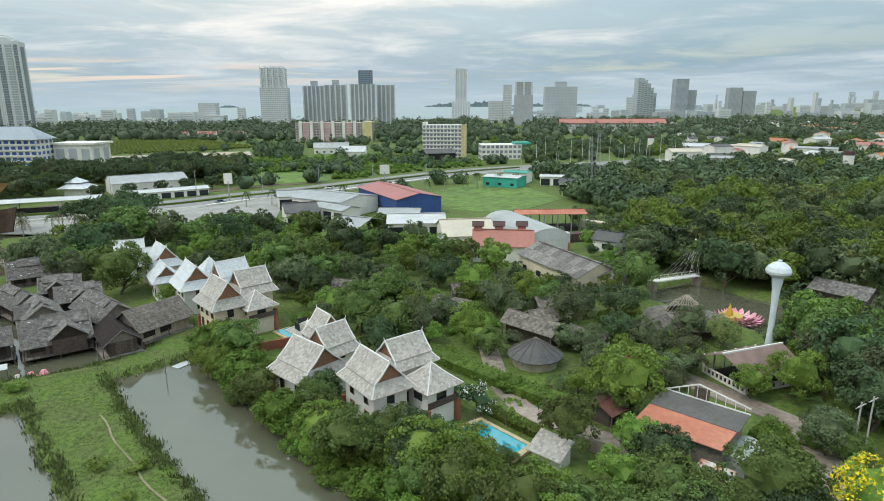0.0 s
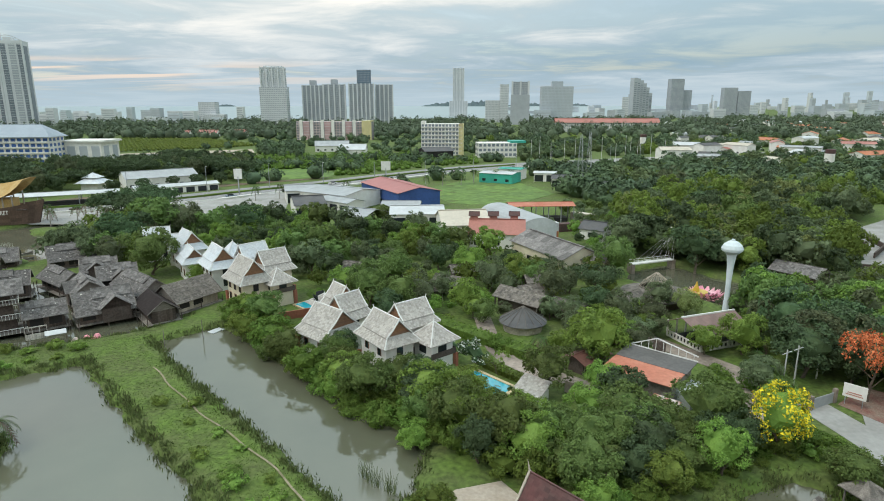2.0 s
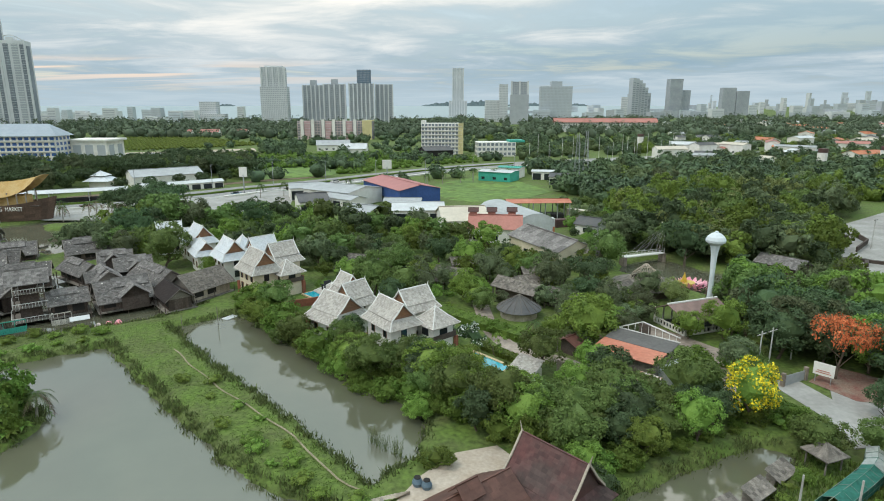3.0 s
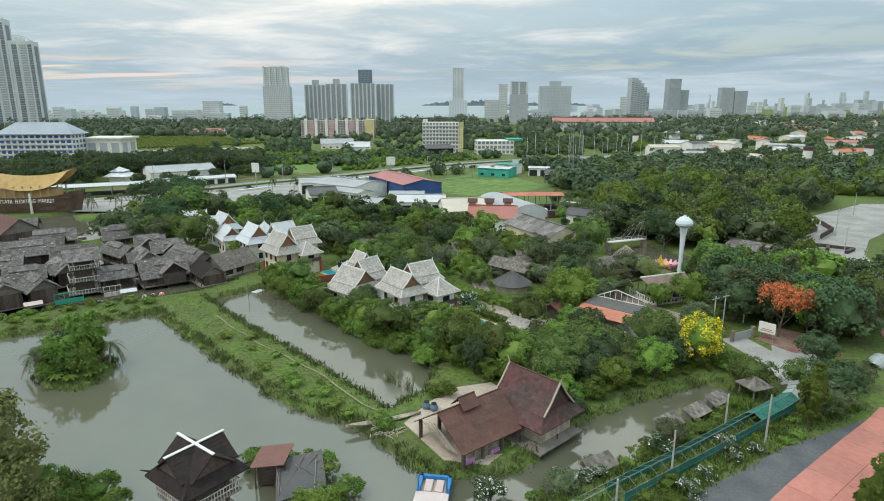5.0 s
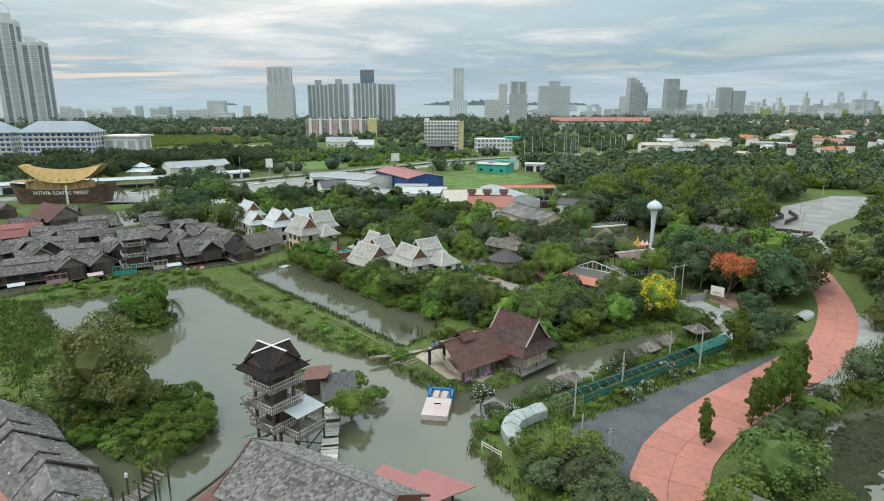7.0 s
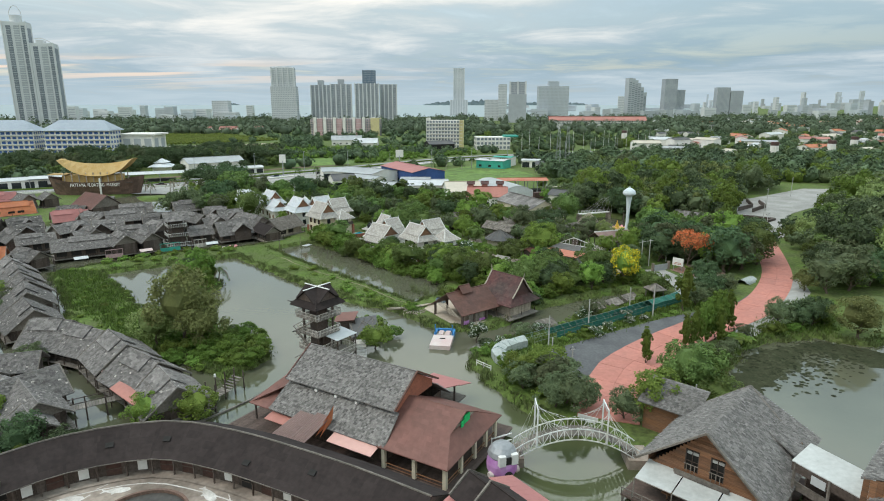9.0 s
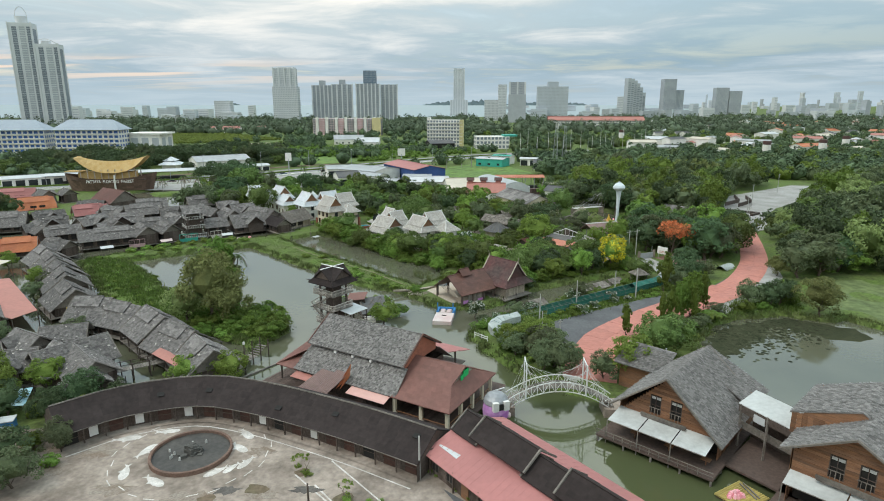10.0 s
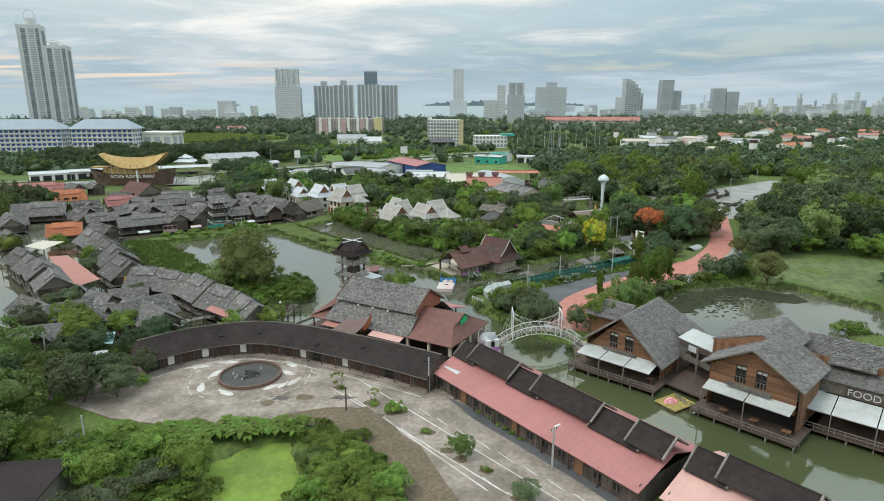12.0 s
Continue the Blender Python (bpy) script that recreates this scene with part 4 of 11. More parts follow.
def market_hut(p0, p1, zr, W, roof="old_roof", wall="dark_wood", cap=True, over=0.9, label="", hole=0.01, ze=None, cross=True):
    x, y, turn, L = ridge_frame(p0, p1)
    L += 1.2
    ze = ze or zr - W * 0.36
    turn += DICE.uniform(-7, 7)
    t = thing("market_hut", x, y, 0, turn, label or "weathered grey-shingled wooden market hut on stilts over water", "hut", "floating market huts")
    k = Kit()
    gable_roof(k, L, W, ze, zr, 0.32, 0.32, 0.10, holes=hole)
    if cap:
        c = L * RND.uniform(0.5, 0.75)
        off = RND.uniform(-0.15, 0.15) * L
        gable_roof(k, c, W * 0.42, zr - W * 0.36 * 0.40 + 0.28, zr + 0.32, 0.7, 0.42, 0.05, x=off)
    part("roof", k, M[roof], t)
    if roof == "old_roof":
        # pale replaced and broken shingles scattered over both slopes
        k = Kit()
        for _ in range(int(L * W * 0.35)):
            u, v, s = DICE.uniform(-0.48, 0.48) * L, DICE.uniform(0.08, 0.95), DICE.choice((-1, 1))
            w, h = DICE.uniform(0.12, 0.45), DICE.uniform(0.10, 0.22)
            rise = (zr - ze) / (W / 2)
            y0, y1 = s * W / 2 * v, s * (W / 2 * v - h)
            z0, z1 = zr - abs(y0) * rise + 0.17, zr - abs(y1) * rise + 0.17
            k.add([(u, y0, z0), (u + w, y0, z0), (u + w, y1, z1), (u, y1, z1)], [(0, 1, 2, 3)])
        part("pale_shingle", k, M["bleached"], t, "pale replaced shingles", kind="stuff")
    if roof == "old_roof" and cross and DICE.random() < 0.62:
        # a lower gable crossing the main roof
        cw, s = min(L * 0.55, W * 0.75), DICE.choice((-1, -1, 1))
        cx, out, zc = DICE.uniform(-0.25, 0.25) * L, s * (W / 2 + DICE.uniform(0.4, 1.6)), zr - DICE.uniform(0.1, 0.6)
        k = Kit()
        slope(k, (cx - cw / 2, 0, zc - cw * 0.4), (cx - cw / 2, out, zc - cw * 0.4), (cx, 0, zc), (cx, out, zc), 0.7, 0.42, 0.06)
        slope(k, (cx + cw / 2, out, zc - cw * 0.4), (cx + cw / 2, 0, zc - cw * 0.4), (cx, out, zc), (cx, 0, zc), 0.7, 0.42, 0.06)
        part("cross_roof", k, M[roof], t)
        o = out - s * 0.5
        part("cross_gable", Kit().sheet([(cx - cw / 2 + 0.2, o, zc - cw * 0.4), (cx + cw / 2 - 0.2, o, zc - cw * 0.4), (cx, o, zc - 0.15)], 0.1), M["dark_wood"], t)
        part("cross_wall", Kit().box(cx, o - s * 0.1, 0.8, cw - 0.8, 0.2, zc - cw * 0.4 - 0.8), M["dark_wood"], t)
    k = Kit()
    wl, ww = L - over * 1.6, W - over * 2
    for a, b, c, d in ((-1, -1, 1, -1), (1, -1, 1, 1), (1, 1, -1, 1), (-1, 1, -1, -1)):
        boards_wall(k, a * wl / 2, b * ww / 2, c * wl / 2, d * ww / 2, 0.9, ze + 0.35, 0.5)
    part("wall", k, M[wall], t, kind="stuff")
    for s in (-1, 1):
        k = Kit()
        gable_end(k, s * (wl / 2 + 0.05), ww, ze + 0.3, zr - 0.15)
        part("gable", k, M["grey_wood"], t)
        k = Kit()
        barge(k, s * L / 2, W, ze, zr, 0.14)
        part("bargeboard", k, M["grey_wood"], t)
    k = Kit()
    n = int((L + 0.6) / 0.35)
    for i in range(n):
        k.box(-L / 2 + (i + 0.5) * L / n, 0, 0.78, L / n - 0.03, W + 0.3, 0.1)
    part("deck", k, M["grey_wood"], t, kind="stuff")
    # shop openings with a railing along both long sides, shade painted as near-black panels
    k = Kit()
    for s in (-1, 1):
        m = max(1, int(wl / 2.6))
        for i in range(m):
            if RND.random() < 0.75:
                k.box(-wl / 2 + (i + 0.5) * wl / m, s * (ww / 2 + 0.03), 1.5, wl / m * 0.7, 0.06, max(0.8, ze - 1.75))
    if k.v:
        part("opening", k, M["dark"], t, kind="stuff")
    for sx in (-1, 0, 1):
        for sy in (-1, 1):
            part("post", POST, None, t).matrix_basis = pose(sx * (L / 2 - 0.3), sy * W / 2, 0)
    return t


for p0, p1, zr, W, roof in (
    ((-104, 70.5), (-92.5, 77), 5.6, 7.5, "old_roof"), ((-92, 79.5), (-86.3, 73.8), 6.0, 7, "old_roof"), ((-86.6, 82), (-81.2, 77), 6.0, 6.5, "old_roof"),
    ((-94, 85), (-88.5, 89), 6.0, 6.5, "old_roof"), ((-107, 95.5), (-100, 98.5), 5.6, 7, "old_roof"), ((-108, 104.5), (-100, 110.5), 7.0, 8.5, "old_roof"),
    ((-106, 89), (-100, 84), 5.6, 6, "old_roof"), ((-90, 95), (-83.5, 90.3), 6.0, 6.5, "old_roof"), ((-96, 104), (-89, 109), 6.0, 7, "old_roof"),
    ((-75.5, 87.5), (-70.5, 90.8), 5.4, 6, "old_roof"), ((-98, 130), (-90, 136), 6.0, 9, "old_roof"), ((-76, 106), (-70.5, 100), 6.0, 6.5, "old_roof"),
    ((-69, 92), (-61.5, 97), 6.0, 9.5, "old_roof"), ((-68, 108.5), (-57.5, 101.2), 6.0, 7.5, "old_roof"), ((-75, 111), (-69, 114.5), 6.0, 7, "old_roof"),
):
    market_hut(p0, p1, zr, W, roof)
for p0, p1, zr, W, roof in (
    ((-82, 117), (-76.5, 120.5), 6.0, 7, "old_roof"), ((-121, 116), (-111, 107), 5.2, 6.5, "old_roof"), ((-136, 125), (-128, 127), 5.2, 7, "old_roof"),
    ((-88, 116), (-79.5, 108.5), 5.2, 6.5, "old_roof"), ((-150, 90), (-136.5, 97), 6.4, 11, "old_roof"), ((-115.5, 89.5), (-110.5, 97), 5.6, 6.5, "old_roof"),
    ((-134, 97), (-128.5, 103), 6.0, 7, "old_roof"), ((-126, 85.5), (-118.5, 79), 5.6, 7, "old_roof"), ((-108.5, 65), (-101, 59.8), 5.0, 6, "old_roof"),
    ((-146, 80), (-136, 70), 5.2, 7, "old_roof"), ((-128, 54), (-122.5, 50.2), 5.0, 6, "old_roof"), ((-129.5, 93), (-123, 96), 5.0, 6.5, "old_roof"),
    ((-119, 109.5), (-114, 114.5), 5.2, 6.5, "old_roof"), ((-117, 76), (-110, 80.5), 5.4, 6, "old_roof"), ((-112, 117), (-104, 121), 5.6, 7, "old_roof"),
):
    market_hut(p0, p1, zr, W, roof)
for p0, p1, zr, W, roof in (
    ((-101.7, 51), (-96.6, 45.4), 6.1, 9, "old_roof"), ((-96, 44.8), (-91, 39.4), 5.8, 8.6, "old_roof"), ((-90.4, 38.8), (-85.6, 33.2), 5.5, 8.8, "old_roof"),
    ((-85, 31), (-79.6, 25), 5.9, 9, "old_roof"), ((-78.5, 22.5), (-73, 15.5), 5.6, 9.4, "old_roof"), ((-69, 10.5), (-63, 9.6), 5.9, 9, "old_roof"),
    ((-62.2, 9.2), (-56, 6.4), 5.5, 8.6, "old_roof"), ((-54.4, 5), (-48.6, 0.2), 5.9, 9.2, "old_roof"), ((-48, -0.4), (-42.2, -5.6), 5.5, 9.2, "old_roof"),
    ((-41.5, -6.4), (-36.2, -12), 5.2, 9, "old_roof"), ((-106.4, 29), (-101, 23.8), 5.8, 7.5, "old_roof"), ((-100.4, 23), (-95, 18), 5.5, 7.5, "old_roof"),
    ((-94.4, 17.4), (-89, 12), 5.8, 7.5, "old_roof"), ((-88.2, 11.2), (-83, 5.4), 5.4, 7.5, "old_roof"),
):
    market_hut(p0, p1, zr, W, roof, hole=0.03, cross=False, label="stepped grey-shingled market hut with patched roof on stilts")
for p0, p1, zr, W, roof in (
    ((-71, -3), (-65.5, -6), 5.0, 6, "old_roof"), ((-68, -13.5), (-62.5, -11.5), 5.4, 6.5, "old_roof"), ((-60.5, -14.5), (-55, -7), 5.8, 8, "old_roof"),
    ((-57, -10.5), (-51, -17), 5.6, 7, "old_roof"), ((-52.6, -16.6), (-49.4, -20), 5.0, 5, "old_roof"), ((-67.5, -2), (-62, 0.2), 4.8, 5.5, "old_roof"),
    ((-75, -13), (-70, -9), 5.0, 6, "old_roof"), ((-71, -22.5), (-66, -21), 5.0, 6, "old_roof"), ((-82, -6), (-77, -10), 5.0, 6.5, "old_roof"),
):
    market_hut(p0, p1, zr, W, roof, cap=False, label="dark grey shingled hut with crossing gables over the canal")
market_hut((-58, 97), (-51.5, 90.8), 5.0, 6, "black_roof", cap=False, label="dark brown sheet-roofed hut at the canal bend")
market_hut((-54, 96.5), (-49.5, 105), 6.0, 8.5, "thatch", cap=False, label="grey thatched barn with pale walls at the canal end", wall="pale_wood")
market_hut((-119.5, 60.3), (-112.5, 64.8), 5.2, 8.5, "orange_sheet", label="market hall with a bright orange sheet roof")
market_hut((-131, 113.5), (-126, 118.7), 5.2, 8.5, "red_sheet", label="market hall with a faded maroon sheet roof")
market_hut((-166, 130), (-155, 139.5), 4.8, 11, "orange_sheet", label="large market hall with an orange sheet roof")
market_hut((-206, 149), (-178, 164), 4.8, 9, "red_sheet", label="long market shed with a faded red roof")
market_hut((-130.5, 117.5), (-123.5, 120), 5.0, 7, "red_sheet", label="small market hall with a red sheet roof")
market_hut((-134, 139), (-122, 131), 8.2, 12, "porch_roof", cap=False, label="tall brown-roofed market entrance hall")
market_hut((-166, 150), (-160, 145), 6.2, 6.5, "old_roof", cap=False)
market_hut((-159, 154), (-153.5, 149), 6.2, 6.5, "old_roof", cap=False)
market_hut((-140, 150), (-132, 153), 4.6, 7, "old_roof", cap=False)
market_hut((-116, 128), (-108, 133), 5.2, 8, "old_roof")


def flat_canopy(name, outline, z, mat, label, category, posts=2.6):
    t = thing(name, outline[0][0], outline[0][1], 0, 0, label, category)
    ox, oy = outline[0]
    part("roof", Kit().sheet([(x - ox, y - oy, z + (0.25 if i % 2 else 0)) for i, (x, y) in enumerate(outline)], 0.08), M[mat], t)
    for x, y in outline:
        part("post", Kit().tube((x - ox, y - oy, -0.6), (x - ox, y - oy, z - 0.05), 0.09), M["dark_wood"], t)
    return t


flat_canopy("cream_canopy", [(-113, 47.5), (-112.5, 39.5), (-106, 37), (-105.5, 45)], 3.4, "cream_sheet", "square cream sheet canopy between market huts", "canopy")
flat_canopy("pink_canopy", [(-101, 31), (-96.5, 31.5), (-77.5, 11.5), (-78.5, 6.2), (-82, 8.5)], 3.0, "coral_sheet", "long faded coral sheet canopy beside market huts", "canopy")
flat_canopy("coral_awning", [(-57.6, 3.6), (-56.4, 4.9), (-50.2, -1.6), (-50.9, -3.3)], 2.8, "pink_sheet", "faded coral sheet awning on posts over water", "awning")
flat_canopy("coral_awning", [(-47.4, -7.9), (-46.8, -5.2), (-41.2, -10.7), (-41.6, -13)], 2.8, "coral_sheet", "faded coral sheet awning on posts over water", "awning")
flat_canopy("blue_tarpaulin", [(-63.4, -20.4), (-57.8, -19.6), (-56.0, -24.0), (-62.0, -25.2)], 2.8, "blue_tarp", "light blue tarpaulin shelter on posts", "tarpaulin")

def shopfront(x, y, turn, L, mat, label):
    """A low boarded shopfront with a counter and posts under a market eave."""
    t = thing("shopfront", x, y, 0.86, turn, label, "shopfront", "market shopfronts")
    k = Kit()
    boards_wall(k, -L / 2, 0, L / 2, 0, 0, 1.0, 0.3)
    part("counter", k, M[mat], t)
    for i in range(4):
        part("post", Kit().box(-L / 2 + L * i / 3, 0.05, 0, 0.1, 0.1, 2.2), M[mat], t)
    part("lintel", Kit().box(0, 0.05, 2.1, L, 0.1, 0.16), M[mat], t)


def rowing_boat(x, y, turn, label, mat="grey_wood"):
    t = thing("rowing_boat", x, y, 0, turn, label, "boat", "market boats")
    k = Kit()
    prof = [(-2.6, 0.05, 0.5), (-1.6, 0.42, 0.34), (0, 0.52, 0.28), (1.6, 0.42, 0.34), (2.6, 0.05, 0.5)]
    for (x0, w0, z0), (x1, w1, z1) in zip(prof, prof[1:]):
        for q in (-1, 1):
            k.add([(x0, q * w0, z0), (x1, q * w1, z1), (x1, q * w1 * 0.5, -0.1), (x0, q * w0 * 0.5, -0.1)], [(0, 1, 2, 3)])
        k.add([(x0, -w0 * 0.6, 0.02), (x1, -w1 * 0.6, 0.02), (x1, w1 * 0.6, 0.02), (x0, w0 * 0.6, 0.02)], [(0, 1, 2, 3)])
    part("hull", k, M[mat], t)
    for xx in (-1.2, 0, 1.2):
        part("thwart", Kit().box(xx, 0, 0.22, 0.25, 0.8, 0.04), M["pale_wood"], t)


shopfront(-76.6, 77.6, 35, 5.0, "teal_sheet", "teal painted wooden shopfront facing the canal")
shopfront(-88.0, 70.2, 35, 4.0, "faded_pink", "faded pink wooden shopfront facing the canal")
shopfront(-70.2, 82.2, 35, 3.2, "bleached", "bleached wooden shopfront facing the canal")
for x, y, turn, mat, label in ((-67.0, 82.4, 32, "white_sheet", "white sign sheet leaning over the canal"), (-81.5, 74.0, 38, "pale_pink", "pale pink awning sheet over the canal"), (-94, 65.6, 38, "white_sheet", "white canvas sheet over the canal")):
    t = thing("stall_awning", x, y, 0, turn, label, "awning", "stall awnings")
    part("sheet", Kit().sheet([(-1.6, 0.5, 2.3), (1.6, 0.5, 2.3), (1.6, -0.6, 1.8), (-1.6, -0.6, 1.8)], 0.05), M[mat], t)
    for q in (-1.5, 1.5):
        part("post", Kit().tube((q, -0.5, -0.8), (q, -0.5, 1.85), 0.05), M["dark_wood"], t)
for i, (x, y) in enumerate(((-62.4, 83.4), (-61.0, 84.2), (-63.8, 82.4))):
    k = Kit()
    for j in range(9):
        a = j * 0.7
        k.tube((0.55 * math.cos(a), 0.55 * math.sin(a), 0.0), (0.2 * math.cos(a), 0.2 * math.sin(a), 0.9), 0.3, 0.12, 6)
    solid("cloth_bundle", k, M["pink" if i < 2 else "pale_pink"], "bundled pink cloth cover beside a market stall", "cloth", x, y, 0.05, group="cloth bundles")
for x, y, turn in ((-70.5, 79.2, 30), (-57.2, 85.6, 25), (-84.5, 70.8, 40), (-112.5, 141, 20), (-116, 146, 60), (-92.6, 34.0, -50), (-62.0, 3.4, -20), (-45.0, -15.0, 10)):
    rowing_boat(x, y, turn, "grey wooden rowing boat moored by market huts")
solid("floating_board", Kit().box(0, 0, -0.1, 2.6, 1.6, 0.2), M["white_sheet"], "white board floating on the canal", "board", -41.5, 88.0, 0, 60)

# three-storey lookout pavilion in the market
t = thing("market_pavilion", -78.5, 86.5, 0, 35, "three-level dark wooden market pavilion with pale balconies", "pavilion")
for z, w in ((0.8, 6.4), (3.4, 5.6), (6.0, 5.0)):
    part("floor", Kit().box(0, 0, z, w, w, 0.18), M["grey_wood"], t)
    k = Kit()
    for sx, sy in ((-1, -1), (1, -1), (1, 1), (-1, 1)):
        k.box(sx * w * 0.42, sy * w * 0.42, z, 0.2, 0.2, 2.6)
    k.box(0, 0, z, w * 0.55, w * 0.55, 2.4)
    part("frame", k, M["dark_wood"], t)
    k = Kit()
    for s in (-1, 1):
        k.box(0, s * w / 2, z + 0.9, w, 0.06, 0.1), k.box(s * w / 2, 0, z + 0.9, 0.06, w, 0.1)
        for i in range(12):
            k.box(-w / 2 + w * i / 11, s * w / 2, z, 0.06, 0.05, 0.95), k.box(s * w / 2, -w / 2 + w * i / 11, z, 0.05, 0.06, 0.95)
    part("railing", k, M["trim"], t)
k = Kit()
gable_roof(k, 7, 6.5, 8.0, 10.2)
part("roof", k, M["old_roof"], t)

# ---- Thai villas ----


def thai_wing(parent, x, y, turn, L, W, z0, ze, zr, roof, wall="white_wall", skirt=True, trim="trim", brick=True):
    """One wing: walls, windows, a skirt roof and a steep gable above it. Local parts under the house."""
    w = new("wing")
    w.parent = parent
    w.matrix_basis = pose(x, y, 0, 0, 0, turn)
    body_l, body_w = L - 1.9, W - 1.6
    k = Kit().box(0, 0, z0 - 0.6, body_l, body_w, ze - z0 + 1.0)
    part("wall", k, M[wall], w)
    zm = ze + (zr - ze) * 0.36
    k = Kit()
    Lm, Wm = L * 0.74, W * 0.62
    skirt_roof(k, L, W, ze, Lm, Wm, zm, 0.34, 0.3, 0.07)
    gable_roof(k, Lm + 0.5, Wm + 0.5, zm - 0.05, zr, 0.34, 0.3, 0.07, sag=0.06)
    part("roof", k, M[roof], w)
    for s in (-1, 1):
        k = Kit()
        gable_end(k, s * (Lm / 2 - 0.1), Wm - 0.1, zm, zr - 0.25)
        part("gable", k, M["wood"], w, "brown wooden gable panel")
    k = Kit()
    for s in (-1, 1):
        xx, hw = s * (Lm / 2 + 0.25), (Wm + 0.5) / 2
        zk = zm - 0.05 + (zr - zm) * 0.42
        for q in (-1, 1):
            k.beam((xx, q * hw, zm), (xx, q * hw * 0.52, zk + 0.05), 0.17)
            k.beam((xx, q * hw * 0.52, zk + 0.05), (xx, 0, zr + 0.1), 0.17)
        k.tube((xx, 0, zr), (xx + s * 0.18, 0, zr + 0.6), 0.1, 0.02, 5)
        for q in (-1, 1):
            k.beam((s * L / 2, q * W / 2, ze + 0.05), (s * Lm / 2, q * Wm / 2, zm + 0.08), 0.16)
    k.beam((-Lm / 2, 0, zr + 0.08), (Lm / 2, 0, zr + 0.08), 0.18)
    part("roof_trim", k, M[trim], w)
    for s in (-1, 1):
        for zz in ((z0 + 0.9, 1.5), (z0 + 3.4, 1.4)) if ze - z0 > 4 else ((z0 + 0.9, 1.5),):
            n = max(1, int(body_l / 2.4))
            for i in range(n):
                xx = -body_l / 2 + (i + 0.5) * body_l / n
                win = part("window", Kit().box(xx, s * (body_w / 2 + 0.02), zz[0], 0.85, 0.08, zz[1]), M["window"], w)
                part("window_frame", Kit().box(xx - 0.47, s * (body_w / 2 + 0.03), zz[0], 0.1, 0.12, zz[1]).box(xx + 0.47, s * (body_w / 2 + 0.03), zz[0], 0.1, 0.12, zz[1]).box(xx, s * (body_w / 2 + 0.03), zz[0] + zz[1], 1.04, 0.12, 0.1), M["wood"], win)
            win = part("window", Kit().box(s * (body_l / 2 + 0.02), 0, zz[0], 0.08, 1.1, zz[1]), M["window"], w)
    if brick:
        for sx in (-1, 1):
            part("pier", Kit().box(sx * (body_l / 2 + 0.35), -body_w / 2 - 0.2, z0 - 0.6, 0.5, 0.5, min(3.0, ze - z0)), M["brick"], w, "red brick pier")
    return w


def pavilion_wing(parent, x, y, turn, S, z0, ze, zr, roof, wall="white_wall"):
    w = new("wing")
    w.parent = parent
    w.matrix_basis = pose(x, y, 0, 0, 0, turn)
    part("wall", Kit().box(0, 0, z0 - 0.6, S - 1.7, S - 1.7, ze - z0 + 0.9), M[wall], w)
    k = Kit()
    zm = ze + (zr - ze) * 0.45
    skirt_roof(k, S, S, ze, S * 0.5, S * 0.5, zm, 0.34, 0.3, 0.07)
    skirt_roof(k, S * 0.5, S * 0.5, zm, 0.02, 0.02, zr, 0.34, 0.3, 0.07)
    part("roof", k, M[roof], w)
    k = Kit()
    for sx, sy in ((-1, -1), (1, -1), (1, 1), (-1, 1)):
        k.beam((sx * S / 2, sy * S / 2, ze + 0.05), (sx * S / 4, sy * S / 4, zm + 0.06), 0.15)
        k.beam((sx * S / 4, sy * S / 4, zm + 0.06), (0, 0, zr + 0.06), 0.15)
    k.tube((0, 0, zr), (0, 0, zr + 0.5), 0.1, 0.03)
    part("roof_trim", k, M["trim"], w)
    for s in (-1, 1):
        part("window", Kit().box(0, s * (S / 2 - 0.83), z0 + 3.2, 1.6, 0.08, 1.2), M["window"], w)
        part("window", Kit().box(s * (S / 2 - 0.83), 0, z0 + 3.2, 0.08, 1.6, 1.2), M["window"], w)
    k = Kit()
    b = S - 1.0
    k.box(0, -b / 2, z0 + 2.7, b, 0.06, 0.9).box(b / 2, 0, z0 + 2.7, 0.06, b, 0.9)
    part("balcony", k, M["dark_wood"], w)
    for sx in (-1, 1):
        part("pier", Kit().box(sx * b / 2, -b / 2, z0 - 0.6, 0.55, 0.55, 3.3), M["brick"], w, "red brick pier")
    return w


villa = thing("villa", -6, 70, 0, 0, "two-storey white Thai villa with pale shingled roofs", "house", "villas")
thai_wing(villa, -2.55, -0.4, -53, 9.0, 6.4, 1, 6.2, 9.8, "villa_roof")
thai_wing(villa, 0.8, 4.5, 39, 7.4, 6.2, 1, 6.9, 10.2, "villa_roof")
pavilion_wing(villa, 4.5, -0.4, 40, 5.8, 1, 6.0, 8.6, "villa_roof")
villa = thing("villa", -18, 81, 0, 0, "low white Thai villa with weathered pale roofs", "house", "villas")
thai_wing(villa, -0.6, -3.6, -42, 9, 8.5, 1, 4.2, 8.3, "villa_roof")
thai_wing(villa, 1.6, 1.2, 48, 6.5, 6.5, 1, 5.2, 9.0, "villa_roof")
thai_wing(villa, -0.4, 6.5, -52, 5.5, 5.5, 1, 5.4, 9.0, "villa_roof")
pavilion_wing(villa, -4.4, 12.5, 40, 5.5, 1, 3.6, 5.4, "villa_roof")
villa = thing("villa", -37, 103, 0, 0, "cream two-storey Thai villa with brick piers and pale roofs", "house", "villas")
thai_wing(villa, -2.2, -2.2, -49, 9.2, 7, 1, 6.2, 10.6, "villa_roof", "cream_wall")
thai_wing(villa, 1.5, 2.8, 43, 7.6, 7, 1, 7.0, 11, "villa_roof", "cream_wall")
pavilion_wing(villa, 3.6, -1.6, 42, 6, 1, 5.6, 8.2, "villa_roof", "cream_wall")
